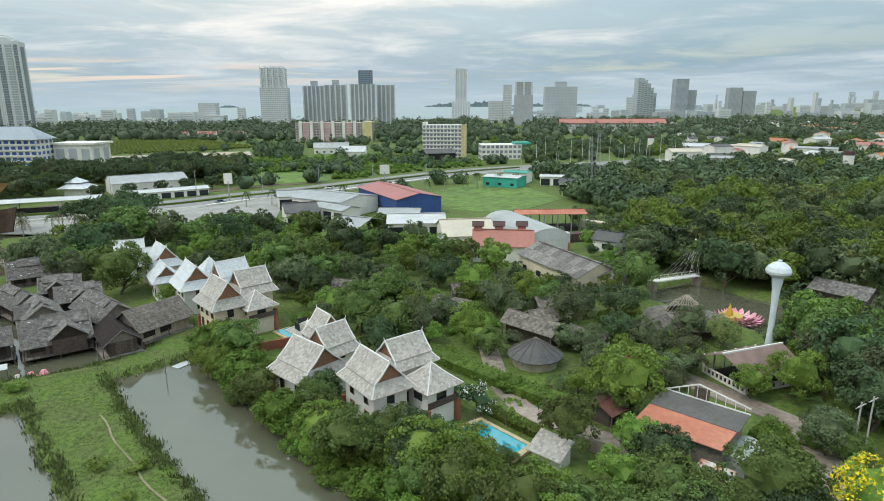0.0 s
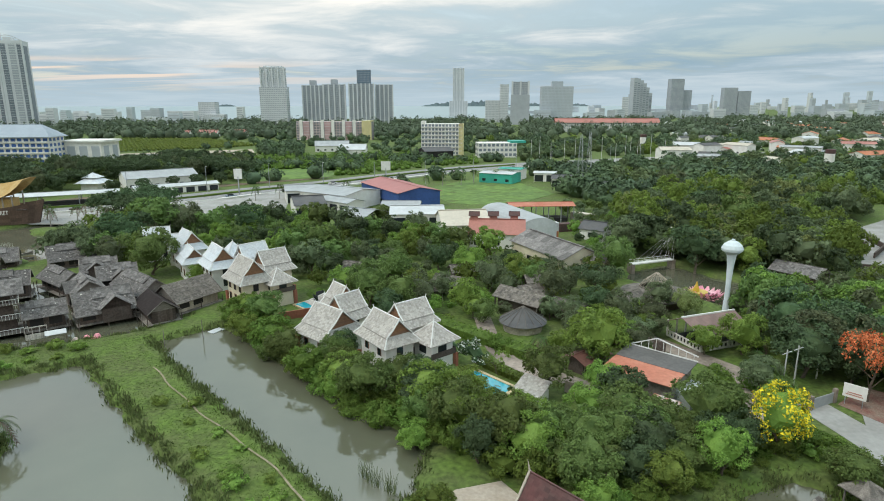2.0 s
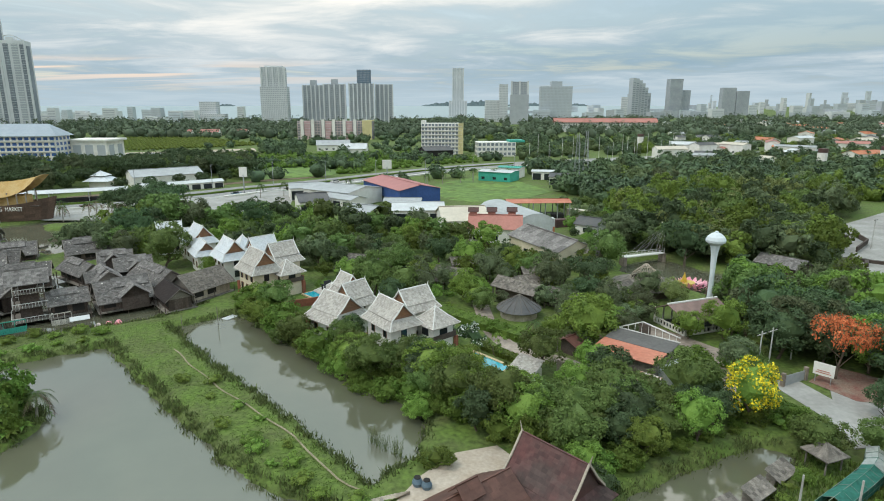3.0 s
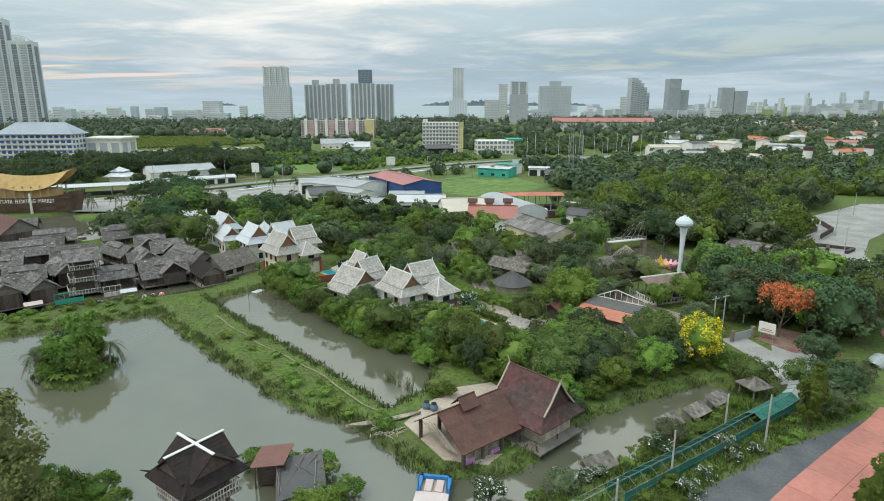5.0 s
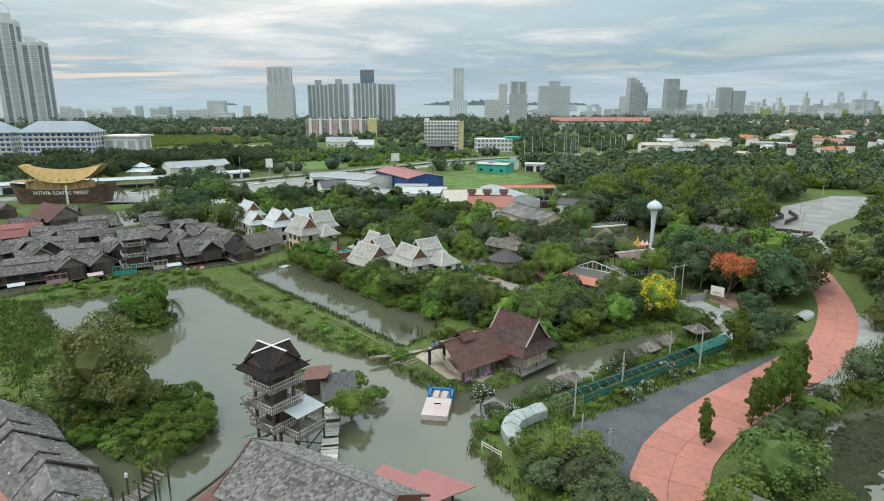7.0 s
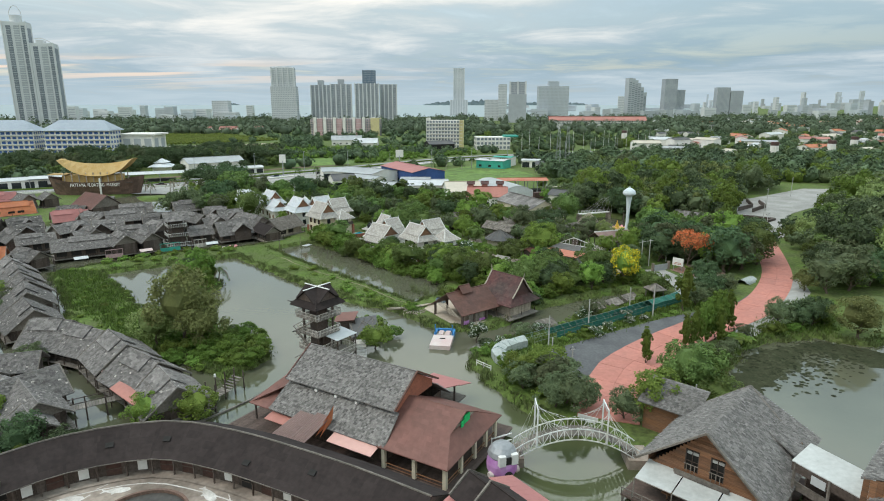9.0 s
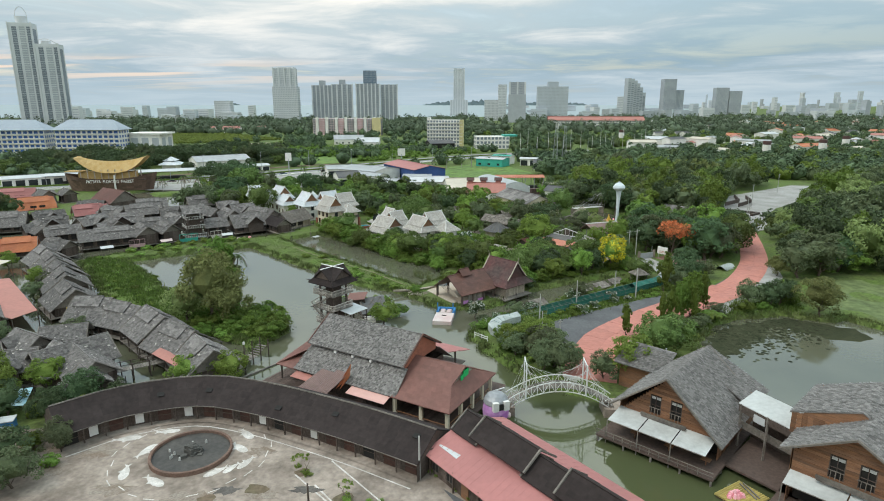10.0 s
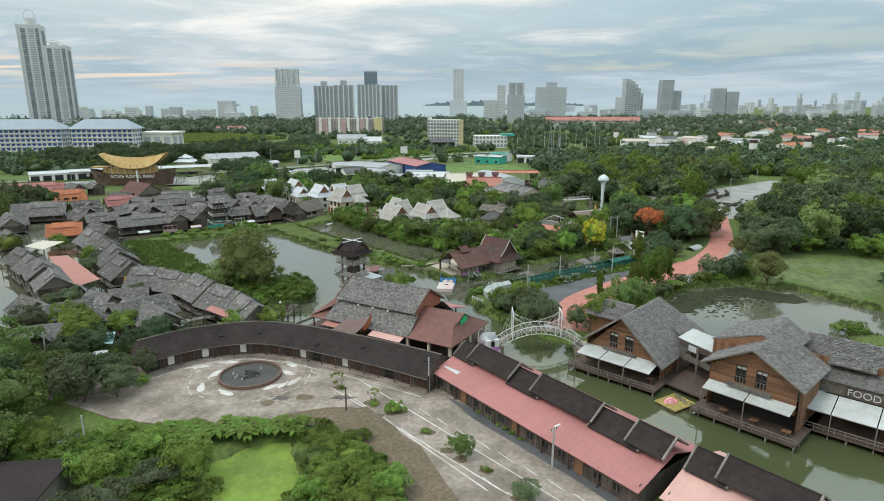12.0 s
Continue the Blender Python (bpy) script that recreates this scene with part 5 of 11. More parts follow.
villa = thing("villa", -48, 113.5, 0, 0, "white Thai villa with bright white tiled roofs", "house", "villas")
thai_wing(villa, -1.3, -0.5, -53, 9.5, 7, 1, 6.0, 10.2, "white_roof", brick=False)
thai_wing(villa, 5.5, 1.8, 46, 8, 6.5, 1, 6.0, 10.2, "white_roof", brick=False)
pavilion_wing(villa, -1, 8, 40, 6, 1, 5.8, 9.2, "white_roof")
villa = thing("villa", -66, 130, 0, 0, "white Thai villa with several bright white gables", "house", "villas")
thai_wing(villa, 3.3, -0.6, -50, 9, 7, 1, 6.0, 10.2, "white_roof", brick=False)
thai_wing(villa, -8, 7.3, 25, 8, 6.5, 1, 5.6, 9.4, "white_roof", brick=False)
thai_wing(villa, 7.6, -9.5, -56, 8.5, 6, 1, 5.0, 8.2, "white_roof", brick=False)
thai_wing(villa, -0.5, 3.4, 20, 7, 6, 1, 5.0, 8.6, "white_roof", brick=False)

# ---- stilt houses by the channel ----
t = thing("stilt_house", 10.2, 29.6, 0, -48, "maroon steep-roofed Thai stilt house in disrepair over water", "house")
k = Kit()
skirt_roof(k, 9.6, 8.6, 3.3, 7.4, 5.4, 4.6, 0.6, 0.4, 0.03)
gable_roof(k, 8.0, 5.8, 4.5, 8.0, 0.6, 0.4, 0.03, sag=0.07)
part("roof", k, M["maroon_roof"], t)
k = Kit()
for s in (-1, 1):
    for q in (-1, 1):
        part("bargeboard", Kit().beam((s * 4.0, q * 2.9, 4.6), (s * 4.0, q * 1.5, 6.1), 0.2).beam((s * 4.0, q * 1.5, 6.1), (s * 4.0, 0, 8.1), 0.2), M["pale_wood"], t)
    part("finial", Kit().tube((s * 4.0, 0, 8.0), (s * 4.3, 0, 9.1), 0.12, 0.02, 5), M["pale_wood"], t)
k = Kit()
for s in (-1, 1):
    gable_end(k, s * 3.6, 5.0, 4.5, 7.7)
part("gable", k, M["maroon_roof"], t)
k = Kit()
for a, b, c, d in ((-3.6, -2.9, 3.6, -2.9), (3.6, -2.9, 3.6, 2.9), (3.6, 2.9, -3.6, 2.9), (-3.6, 2.9, -3.6, -2.9)):
    boards_wall(k, a, b, c, d, 1.0, 3.6, 0.4)
part("wall", k, M["pale_wood"], t, kind="stuff")
part("deck", Kit().box(0.5, -0.6, 0.8, 9.2, 8.4, 0.16), M["grey_wood"], t)
k = Kit()
for i in range(7):
    k.beam((-2.2 + i * 0.42, -4.1, 3.45), (-2.2 + i * 0.42, -2.9, 4.2), 0.07)
part("batten", k, M["pale_wood"], t, "bare roof battens where covering is gone")
for sx in (-1, -0.3, 0.4, 1):
    for sy in (-1, 0, 1):
        part("post", POST, None, t).matrix_basis = pose(sx * 4.2, sy * 3.9 - 0.4, -0.6)
t = thing("open_barn", 2.1, 26.3, 0, 38, "dark brown sheet-roofed open barn with purple drapes on sand", "barn")
k = Kit()
gable_roof(k, 9.8, 9.2, 2.9, 6.0, 1.0, 0.6, 0.03)
gable_roof(k, 2.6, 2.4, 5.7, 6.9, 1.0, 0.6, 0.03, x=-0.6)
part("roof", k, M["brown_roof"], t)
k = Kit()
for i in range(9):
    k.beam((-4.6, -3.6 + i * 0.3, 2.2), (-4.6, -1.0 + i * 0.5, 4.2 - abs(i - 4) * 0.2), 0.06)
part("batten", k, M["pale_wood"], t, kind="stuff")
k = Kit()
for sx in (-1, -0.33, 0.33, 1):
    for sy in (-1, 1):
        k.box(sx * 4.3, sy * 4.0, 0.2, 0.35, 0.35, 3.0)
part("pillar", k, M["dark_wood"], t)
k = Kit()
boards_wall(k, -2.6, -3.9, 2.0, -3.9, 0.8, 2.9, 0.5)
part("wall", k, M["grey_wood"], t, kind="stuff")
part("drape", Kit().box(-3.4, -3.9, 0.8, 1.6, 0.1, 0.7).box(0.6, -4.0, 0.8, 1.4, 0.12, 0.5), M["purple"], t, "purple cloth drape")
flat_area("sand_yard", [(-6, 30), (-3, 35.5), (1, 40), (6, 41.5), (9, 37), (6, 32), (9, 27), (4, 21), (-1, 22), (-4, 27)], LAND + 0.08, M["sand"], "pale sandy yard beside the stilt house", category="ground")


# ---- arcaded plaza ----
ARC = smooth_line([(-47.5, -31), (-42, -26.2), (-34, -23.6), (-26.5, -25.4), (-19.4, -28.6), (-12.5, -32.2), (-5.2, -36.6)], 2.2)


t = thing("curved_arcade", 0, 0, 0, 0, "long curved arcade with a black-brown roof and wooden shutters", "arcade")
f0, f1, f2, f3 = (offset_line(ARC, d) for d in (-1.0, 2.9, 3.0, 6.6))
k = Kit()
for i in range(len(ARC) - 1):
    a, b, c, d = f0[i], f0[i + 1], f1[i + 1], f1[i]
    slope(k, (a.x, a.y, 3.0), (b.x, b.y, 3.0), (d.x, d.y, 5.2), (c.x, c.y, 5.2), 1.1, 0.8, 0.02)
    a, b, c, d = f3[i], f3[i + 1], f2[i + 1], f2[i]
    slope(k, (b.x, b.y, 3.2), (a.x, a.y, 3.2), (c.x, c.y, 5.2), (d.x, d.y, 5.2), 1.1, 0.8, 0.02)
part("roof", k, M["black_roof"], t)
k = Kit()
for i in range(len(ARC) - 1):
    part("ridge_cap", Kit().beam((f1[i].x, f1[i].y, 5.26), (f1[i + 1].x, f1[i + 1].y, 5.26), 0.14), M["grey_wood"], t)
    part("eave_board", Kit().beam((f0[i].x, f0[i].y, 2.95), (f0[i + 1].x, f0[i + 1].y, 2.95), 0.1), M["grey_wood"], t)
k = Kit()
for s, e in ((0, 1), (-1, -2)):
    gx0, gx1 = f0[s], f3[s]
    k.add([(gx0.x, gx0.y, 0.8), (gx1.x, gx1.y, 0.8), (gx1.x, gx1.y, 3.2), (f1[s].x, f1[s].y, 5.1), (gx0.x, gx0.y, 3.0)], [(0, 1, 2, 3, 4)])
part("end_wall", k, M["dark_wood"], t)
w0 = offset_line(ARC, 0.0)
w1 = offset_line(ARC, 5.8)
for i in range(len(ARC) - 1):
    k = Kit()
    boards_wall(k, w0[i].x, w0[i].y, w0[i + 1].x, w0[i + 1].y, 0.8, 3.3, 0.36)
    bay = part("bay", k, M["dark_wood"], t, "bay of dark brown board shutters")
    mid = (w0[i] + w0[i + 1]) / 2
    a = math.atan2(w0[i + 1].y - w0[i].y, w0[i + 1].x - w0[i].x)
    nrm = Vector((math.sin(a), -math.cos(a), 0))
    q = mid + nrm * 0.08
    if i in (1, 3, 5, 9, 12, 20):
        part("panel", Kit().box(q.x, q.y, 1.25, 0.95, 0.06, 1.25, a), M["trim"], bay, "pale notice panel")
    else:
        part("shutter", Kit().box(q.x, q.y, 1.0, 1.5, 0.06, 1.7, a), M["shutter" if i % 5 else "dark"], bay)
        part("shutter_rail", Kit().box(q.x, q.y, 1.75, 1.6, 0.1, 0.09, a).box(q.x, q.y, 0.98, 1.6, 0.1, 0.09, a), M["dark_wood"], bay)
    p = w0[i] + nrm * 0.75
    part("post", Kit().box(p.x, p.y, 0.8, 0.14, 0.14, 2.3, a), M["dark_wood"], t)
k = Kit()
ribbon(k, [(p.x, p.y) for p in offset_line(ARC, -0.7)], 1.5, 1.02)
part("walkway", k, M["concrete"], t)
k = Kit()
for i in range(len(ARC) - 1):
    boards_wall(k, w1[i].x, w1[i].y, w1[i + 1].x, w1[i + 1].y, 0.2, 3.4, 0.6)
part("back_wall", k, M["dark_wood"], t)
# dark patches laid on the slope paint the shade of roof holes
for i in (4, 6, 10, 13, 17, 20, 21):
    if i < len(ARC) - 1:
        u = RND.uniform(0.3, 0.7)
        a, b = f0[i].lerp(f1[i], u), f0[i + 1].lerp(f1[i + 1], u)
        m = a.lerp(b, 0.4)
        ang = math.atan2(b.y - a.y, b.x - a.x)
        h = 3.0 + 2.2 * u + 0.12
        ob = part("skylight", Kit().box(0, 0, 0, 0.8, 0.6, 0.07), M["dark"], t, "dark panel painting the hole of a missing roof panel")
        ob.matrix_basis = pose(m.x, m.y, h, 29, 0, math.degrees(ang))

# round fountain
t = thing("fountain", -31.8, -32.0, LAND + 0.12, 0, "round dry fountain basin with a low brick rim", "fountain")
k = Kit()
n = 40
for i in range(n):
    a0, a1 = 2 * math.pi * i / n, 2 * math.pi * (i + 1) / n
    ring = [(4.5, 0), (4.5, 0.5), (4.22, 0.5), (4.22, 0.12)]
    for (r0, z0), (r1, z1) in zip(ring, ring[1:]):
        k.add([(r0 * math.cos(a0), r0 * math.sin(a0), z0), (r0 * math.cos(a1), r0 * math.sin(a1), z0), (r1 * math.cos(a1), r1 * math.sin(a1), z1), (r1 * math.cos(a0), r1 * math.sin(a0), z1)], [(0, 1, 2, 3)])
part("rim", k, M["rim"], t)
part("basin_floor", Kit().tube((0, 0, 0.05), (0, 0, 0.16), 4.25, 4.25, 32), M["wet_floor"], t)
k = Kit()
for i in range(26):
    a, d = RND.uniform(0, 6.28), RND.uniform(0, 1.3)
    k.box(d * math.cos(a), d * math.sin(a), 0.14, RND.uniform(0.3, 0.8), RND.uniform(0.3, 0.8), RND.uniform(0.2, 1.0) * (1.5 - d), RND.uniform(0, 3))
part("rockwork", k, M["rock"], t, "dark rockwork heap in the basin")
for i in range(7):
    a, d = RND.uniform(0, 6.28), RND.uniform(1.2, 2.6)
    part("statuette", Kit().tube((d * math.cos(a), d * math.sin(a), 0.12), (d * math.cos(a), d * math.sin(a), 0.5), 0.16, 0.1, 6), M["pole"], t, "small white figure in the basin")

# painted marks on the plaza
def paint(name, pts, mat, z, label):
    solid(name, Kit().add([(x, y, z) for x, y in pts], [tuple(range(len(pts)))]), M[mat], label, "road marking", kind="structure")


# koi-shaped marks round the fountain, tail to head, and a dashed ring
for x0, y0, x1, y1 in ((-42.5, -29.2, -39.2, -28.4), (-37.9, -32.9, -36.7, -29.9), (-38.0, -34.0, -37.3, -37.0), (-35.1, -36.2, -32.4, -38.0), (-38.1, -27.4, -35.2, -26.9), (-32.9, -27.3, -30.1, -27.6), (-27.9, -26.6, -25.8, -28.9), (-27.9, -29.7, -25.6, -31.7), (-24.4, -32.5, -25.6, -35.0), (-26.7, -34.4, -28.8, -36.4), (-25.7, -33.7, -26.9, -35.8)):
    d = Vector((x1 - x0, y1 - y0))
    n = Vector((-d.y, d.x)) * 0.17
    q = [(0.0, 0.75), (0.16, 0.28), (0.42, 0.85), (0.72, 1.0), (0.93, 0.6), (1.0, 0.0), (0.93, -0.6), (0.72, -1.0), (0.52, -0.9), (0.44, -1.5), (0.38, -0.8), (0.16, -0.28), (0.0, -0.75), (0.07, 0.0)]
    paint("plaza_marking", [(x0 + d.x * u + n.x * v, y0 + d.y * u + n.y * v) for u, v in q], "white_paint", LAND + 0.1385, "faded white and pink koi painted on the plaza")
for i in range(26):
    a = 2 * math.pi * i / 26
    if i in (3, 4, 5, 6, 7, 8, 9, 20):
        continue
    r0 = 8.6 + 0.3 * math.sin(i * 2.1)
    c, sn = math.cos(a), math.sin(a)
    q = [(-0.6, -0.06), (0.6, -0.06), (0.6, 0.06), (-0.6, 0.06)]
    paint("plaza_marking", [(-31.8 + r0 * c - (u * sn + v * c), -32.0 + r0 * sn * 0.93 + (u * c - v * sn)) for u, v in q], "white_paint", LAND + 0.1365, "faded white painted dash on the plaza")
k = Kit()
ribbon(k, [(p.x, p.y) for p in offset_line(ARC, -2.3)], 0.16, LAND + 0.1375)
solid("kerb_line", k, M["white_paint"], "faded white line along the arcade kerb", "road marking", kind="structure")
for i in range(9):
    x, y = -9.0 + i * 2.35, -41.5 - i * 2.55
    for dx, dy in ((2.3, -0.2), (-2.2, -2.4)):
        paint("bay_line", [(x + dx, y + dy), (x + dx + 0.12, y + dy + 0.05), (x + dx + 1.5, y + dy - 1.9), (x + dx + 1.38, y + dy - 1.95)], "white_paint", LAND + 0.127, "faded white parking bay line")
for a, b in (((-15.5, -33.4), (28, -83.5)), ((-19, -36), (3, -59.5)), ((-16.5, -37.8), (1, -59))):
    d = Vector((b[0] - a[0], b[1] - a[1])).normalized() * 0.09
    paint("edge_line", [(a[0] - d.y, a[1] + d.x), (b[0] - d.y, b[1] + d.x), (b[0] + d.y, b[1] - d.x), (a[0] + d.y, a[1] - d.x)], "white_paint", LAND + 0.125, "faded white edge line of the parking strip")
flat_area("asphalt_strip", [(-3, -38.5), (0, -44), (10, -56.5), (28, -82), (36, -86), (18, -62.5), (6, -47)], LAND + 0.135, M["asphalt"], "grey asphalt lane beside the long wooden building", 0.02, "road")
flat_area("earth_bank", [(-15.5, -41.8), (-13.6, -41.2), (-9.4, -46.5), (-6.2, -54), (-3.2, -61), (-6.0, -62), (-9.5, -53), (-12.4, -46.5)], LAND + 0.16, M["dirt"], "strip of bare brown earth and dead brush", 0.1, "ground")
for x, y, r in ((-18.3, -35.6, 0.8), (-13, -40.1, 1.1), (-9.7, -42.6, 1.3), (-5.6, -47.5, 1.0), (-3.2, -51.5, 0.9), (-1.6, -53.2, 0.8), (1.0, -55.4, 0.7), (4.5, -60.2, 1.2), (-27, -40.2, 0.9), (-22.5, -38.5, 1.2)):
    n = 11
    ph = RND.uniform(0, 6)
    pts = [(x + r * (1 + 0.25 * math.sin(3 * a + ph)) * math.cos(a), y + r * (0.8 + 0.2 * math.sin(2 * a + ph)) * math.sin(a), LAND + 0.15) for a in (2 * math.pi * i / n for i in range(n))]
    solid("planting_bed", Kit().sheet(pts, 0.05), M["dirt"], "patch of dark earth in the pavement", "planting bed", kind="structure")

# ---- long wooden building with red roof and black ridge caps ----
def long_building(x, y, turn, L, label, red):
    t = thing("long_shop_building", x, y, 0, turn, label, "shop building", "long shop buildings")
    # x runs along the building, y across it: eaves at 0 and 12, ridge at 6
    k = Kit()
    part("sheet_roof", Kit().sheet([(0, 0, 3.2), (L, 0, 3.2), (L, 6.0, 5.3), (0, 6.0, 5.3)], 0.08), M[red], t)
    part("sheet_roof", Kit().sheet([(0, 12, 3.4), (0, 6.0, 5.3), (L, 6.0, 5.3), (L, 12, 3.4)], 0.08), M[red], t)
    for i in range(int(L / 0.8)):
        k.slab4((i * 0.8 + 0.4, 0, 3.2), (i * 0.8 + 0.4, 6.0, 5.3), 0.05, 0.012)
        k.slab4((i * 0.8 + 0.4, 12, 3.4), (i * 0.8 + 0.4, 6.0, 5.3), 0.05, 0.012)
    part("roof_seam", k, M[red], t, kind="stuff")
    segs = [(0.3, 4.2, 0.0), (3.4, 8.2, 0.55), (11.2, 5.6, 0.0), (15.5, 9.5, 0.55), (24.6, 6.5, 0.0), (29.5, 5, 0.5)]
    for a, n, up in segs:
        if a + n > L:
            n = L - a
        if n < 1.5:
            continue
        k = Kit()
        gable_roof(k, n, 4.6, 4.85 + up, 6.45 + up, 0.9, 0.5, 0.02, x=a + n / 2, y=6.0)
        c = part("cap_roof", k, M["black_roof"], t, "black-brown raised ridge roof")
        k = Kit()
        for s in (a, a + n):
            for q in (-1, 1):
                k.beam((s, 6.0 + q * 2.3, 4.9 + up), (s, 6.0, 6.55 + up), 0.2)
        part("bargeboard", k, M["grey_wood"], c)
    k = Kit()
    boards_wall(k, 0.5, 0.7, L - 0.4, 0.7, 0.6, 3.4, 0.4)
    boards_wall(k, L - 0.4, 0.7, L - 0.4, 11.3, 0.6, 3.6, 0.5)
    boards_wall(k, L - 0.4, 11.3, 0.5, 11.3, 0.6, 3.5, 0.5)
    boards_wall(k, 0.5, 11.3, 0.5, 0.7, 0.6, 3.6, 0.5)
    part("wall", k, M["dark_wood"], t)
    n = int(L / 2.6)
    for i in range(n):
        xx = 1.6 + i * (L - 2) / n
        if i % 4 == 2:
            part("door", Kit().box(xx, 0.62, 0.7, 1.1, 0.08, 2.1), M["wood"], t)
        else:
            w = part("window", Kit().box(xx, 0.63, 1.5, 1.1, 0.06, 1.0), M["grey_wood"], t)
            part("pane", Kit().box(xx - 0.27, 0.58, 1.58, 0.42, 0.05, 0.84).box(xx + 0.27, 0.58, 1.58, 0.42, 0.05, 0.84), M["dark"], w)
    for i in range(int(L / 4)):
        part("post", Kit().box(1 + i * 4, 0.3, 0.6, 0.16, 0.16, 2.7), M["dark_wood"], t)
    return t


long_building(-5.2, -35.4, -53.2, 34, "long wooden shop building with a faded red sheet roof", "red_sheet")
long_building(17.0, -63.2, -50.5, 30, "long wooden shop building with a paler pink sheet roof", "pink_sheet")
solid("roof_panel", Kit().sheet([(-3.4, -35.0, 3.80), (-2.6, -34.4, 4.10), (-0.8, -36.9, 4.10), (-1.6, -37.5, 3.80)], 0.03), M["white_sheet"], "pale translucent panel on the red roof", "roof panel")

# ---- large market hall ----
t = thing("market_hall", -19.5, -8.8, 0, -30.6, "large two-tier hall with grey clay shingles beside the canal", "hall")
k = Kit()
gable_roof(k, 16.6, 9.6, 6.6, 9.5, 0.26, 0.27, 0.10, x=7.9)
part("upper_roof", k, M["hall_roof"], t, "steep grey shingled upper roof")
k = Kit()
for s in (-1, 1):
    slope(k, (-0.8, s * 7.5, 3.6), (16.6, s * 7.5, 3.6), (-0.2, s * 4.2, 6.2), (16.4, s * 4.2, 6.2), 0.26, 0.27, 0.10)
part("lower_roof", k, M["hall_roof"], t)
k = Kit().box(7.9, 0, 5.9, 15.6, 8.2, 0.9)
for s in (0.1, 15.7):
    gable_end(k, s, 8.4, 6.7, 9.3)
part("clerestory", k, M["brick"], t, "red-brown upper wall and gable")
k = Kit()
for i in range(3):
    k.box(4.5 + i * 3.1, -4.5, 6.0, 0.35, 0.5, 0.35)
part("lamp_box", k, M["trim"], t)
k = Kit()
for s in (-0.4, 16.2):
    barge(k, s, 9.6, 6.6, 9.5, 0.18)
part("bargeboard", k, M["brown_roof"], t)
k = Kit()
for a, b, c, d in ((-0.2, -6.4, 15.6, -6.4), (15.6, -6.4, 15.6, 6.4), (15.6, 6.4, -0.2, 6.4), (-0.2, 6.4, -0.2, -6.4)):
    boards_wall(k, a, b, c, d, 0.9, 4.2, 0.5)
part("wall", k, M["dark_wood"], t)
part("deck", Kit().box(9.5, -1.5, 0.62, 31, 19, 0.26), M["deck_wood"], t)
k = Kit()
for i in range(60):
    k.box(-5.8 + i * 0.52, -1.5, 0.885, 0.46, 19, 0.02)
part("deck_board", k, M["deck_wood"], t, kind="stuff")
# porch with a gablet
k = Kit()
slope(k, (15.6, -7.6, 3.6), (24.6, -7.6, 3.6), (15.6, -1.2, 6.9), (21.6, -1.2, 6.9), 1.0, 0.6, 0.02)
slope(k, (24.6, 5.6, 3.6), (15.6, 5.6, 3.6), (21.6, -1.2, 6.9), (15.6, -1.2, 6.9), 1.0, 0.6, 0.02)
slope(k, (24.6, -7.6, 3.6), (24.6, 5.6, 3.6), (22.9, -4.0, 5.3), (22.9, 2.2, 5.3), 1.0, 0.6, 0.02)
k.sheet([(21.6, -1.2, 6.9), (23.4, -1.2, 7.0), (22.9, -4.2, 5.25), (21.6, -4.3, 5.3)], 0.08)
k.sheet([(23.4, -1.2, 7.0), (21.6, -1.2, 6.9), (21.6, 2.3, 5.2), (22.9, 2.2, 5.25)], 0.08)
part("porch_roof", k, M["porch_roof"], t, "red-brown hipped porch roof with a gablet")
k = Kit()
for i in range(9):
    z = 5.3 + i * 0.17
    hw = 2.9 * (6.85 - z) / 1.55
    k.beam((22.85, -1.0 - hw, z), (22.85, -1.0 + hw, z), 0.05)
for i in range(13):
    yy = -3.6 + i * 0.43
    zt = 6.85 - abs(yy + 1.0) / 2.9 * 1.55
    k.beam((22.85, yy, 5.3), (22.85, yy, max(5.35, zt)), 0.05)
part("gablet_lattice", k, M["pale_wood"], t)
part("sign_board", Kit().box(23.1, -0.6, 5.35, 0.12, 1.3, 0.95).box(23.1, -1.6, 5.2, 0.12, 0.6, 0.7), M["green_sign"], t, "bright green sign board")
for xx, yy in ((16.2, -7.0), (20.2, -7.0), (24.0, -7.0), (24.0, -3.6), (24.0, -0.4), (24.0, 2.4), (24.0, 5.0), (20, 5.0), (16.2, 5)):
    part("pillar", Kit().box(xx, yy, 0.85, 0.42, 0.42, 2.9), M["cream_wall"], t, "cream square porch pillar")
k = Kit()
for a, b in (((16.2, -7.0), (24, -7.0)), ((24, -7.0), (24, 5))):
    k.slab4((*a, 1.5), (*b, 1.5), 0.08, 0.08)
    k.slab4((*a, 1.1), (*b, 1.1), 0.06, 0.06)
part("railing", k, M["wood"], t)
# side and back annexes
k = Kit()
slope(k, (-4.6, -7.2, 3.3), (-0.4, -7.2, 3.3), (-3.0, -0.5, 5.6), (0.2, -0.5, 5.6), 1.0, 0.6, 0.02)
slope(k, (-4.6, 6.2, 3.3), (-4.6, -7.2, 3.3), (-0.3, 3.0, 5.6), (-0.3, -4.0, 5.6), 1.0, 0.6, 0.02)
part("annex_roof", k, M["porch_roof"], t)
for yy in (-6.6, -2.2, 2.2, 5.6):
    part("annex_post", Kit().box(-4.1, yy, -1.0, 0.2, 0.2, 4.4), M["dark_wood"], t)
k = Kit()
k.sheet([(7.5, 6.6, 4.0), (15, 6.6, 4.0), (16, 10.8, 3.2), (6.8, 10.8, 3.2)], 0.1).sheet([(10.5, 10.8, 3.1), (16, 10.8, 3.1), (16.6, 13.0, 2.7), (10.5, 13.0, 2.7)], 0.1)
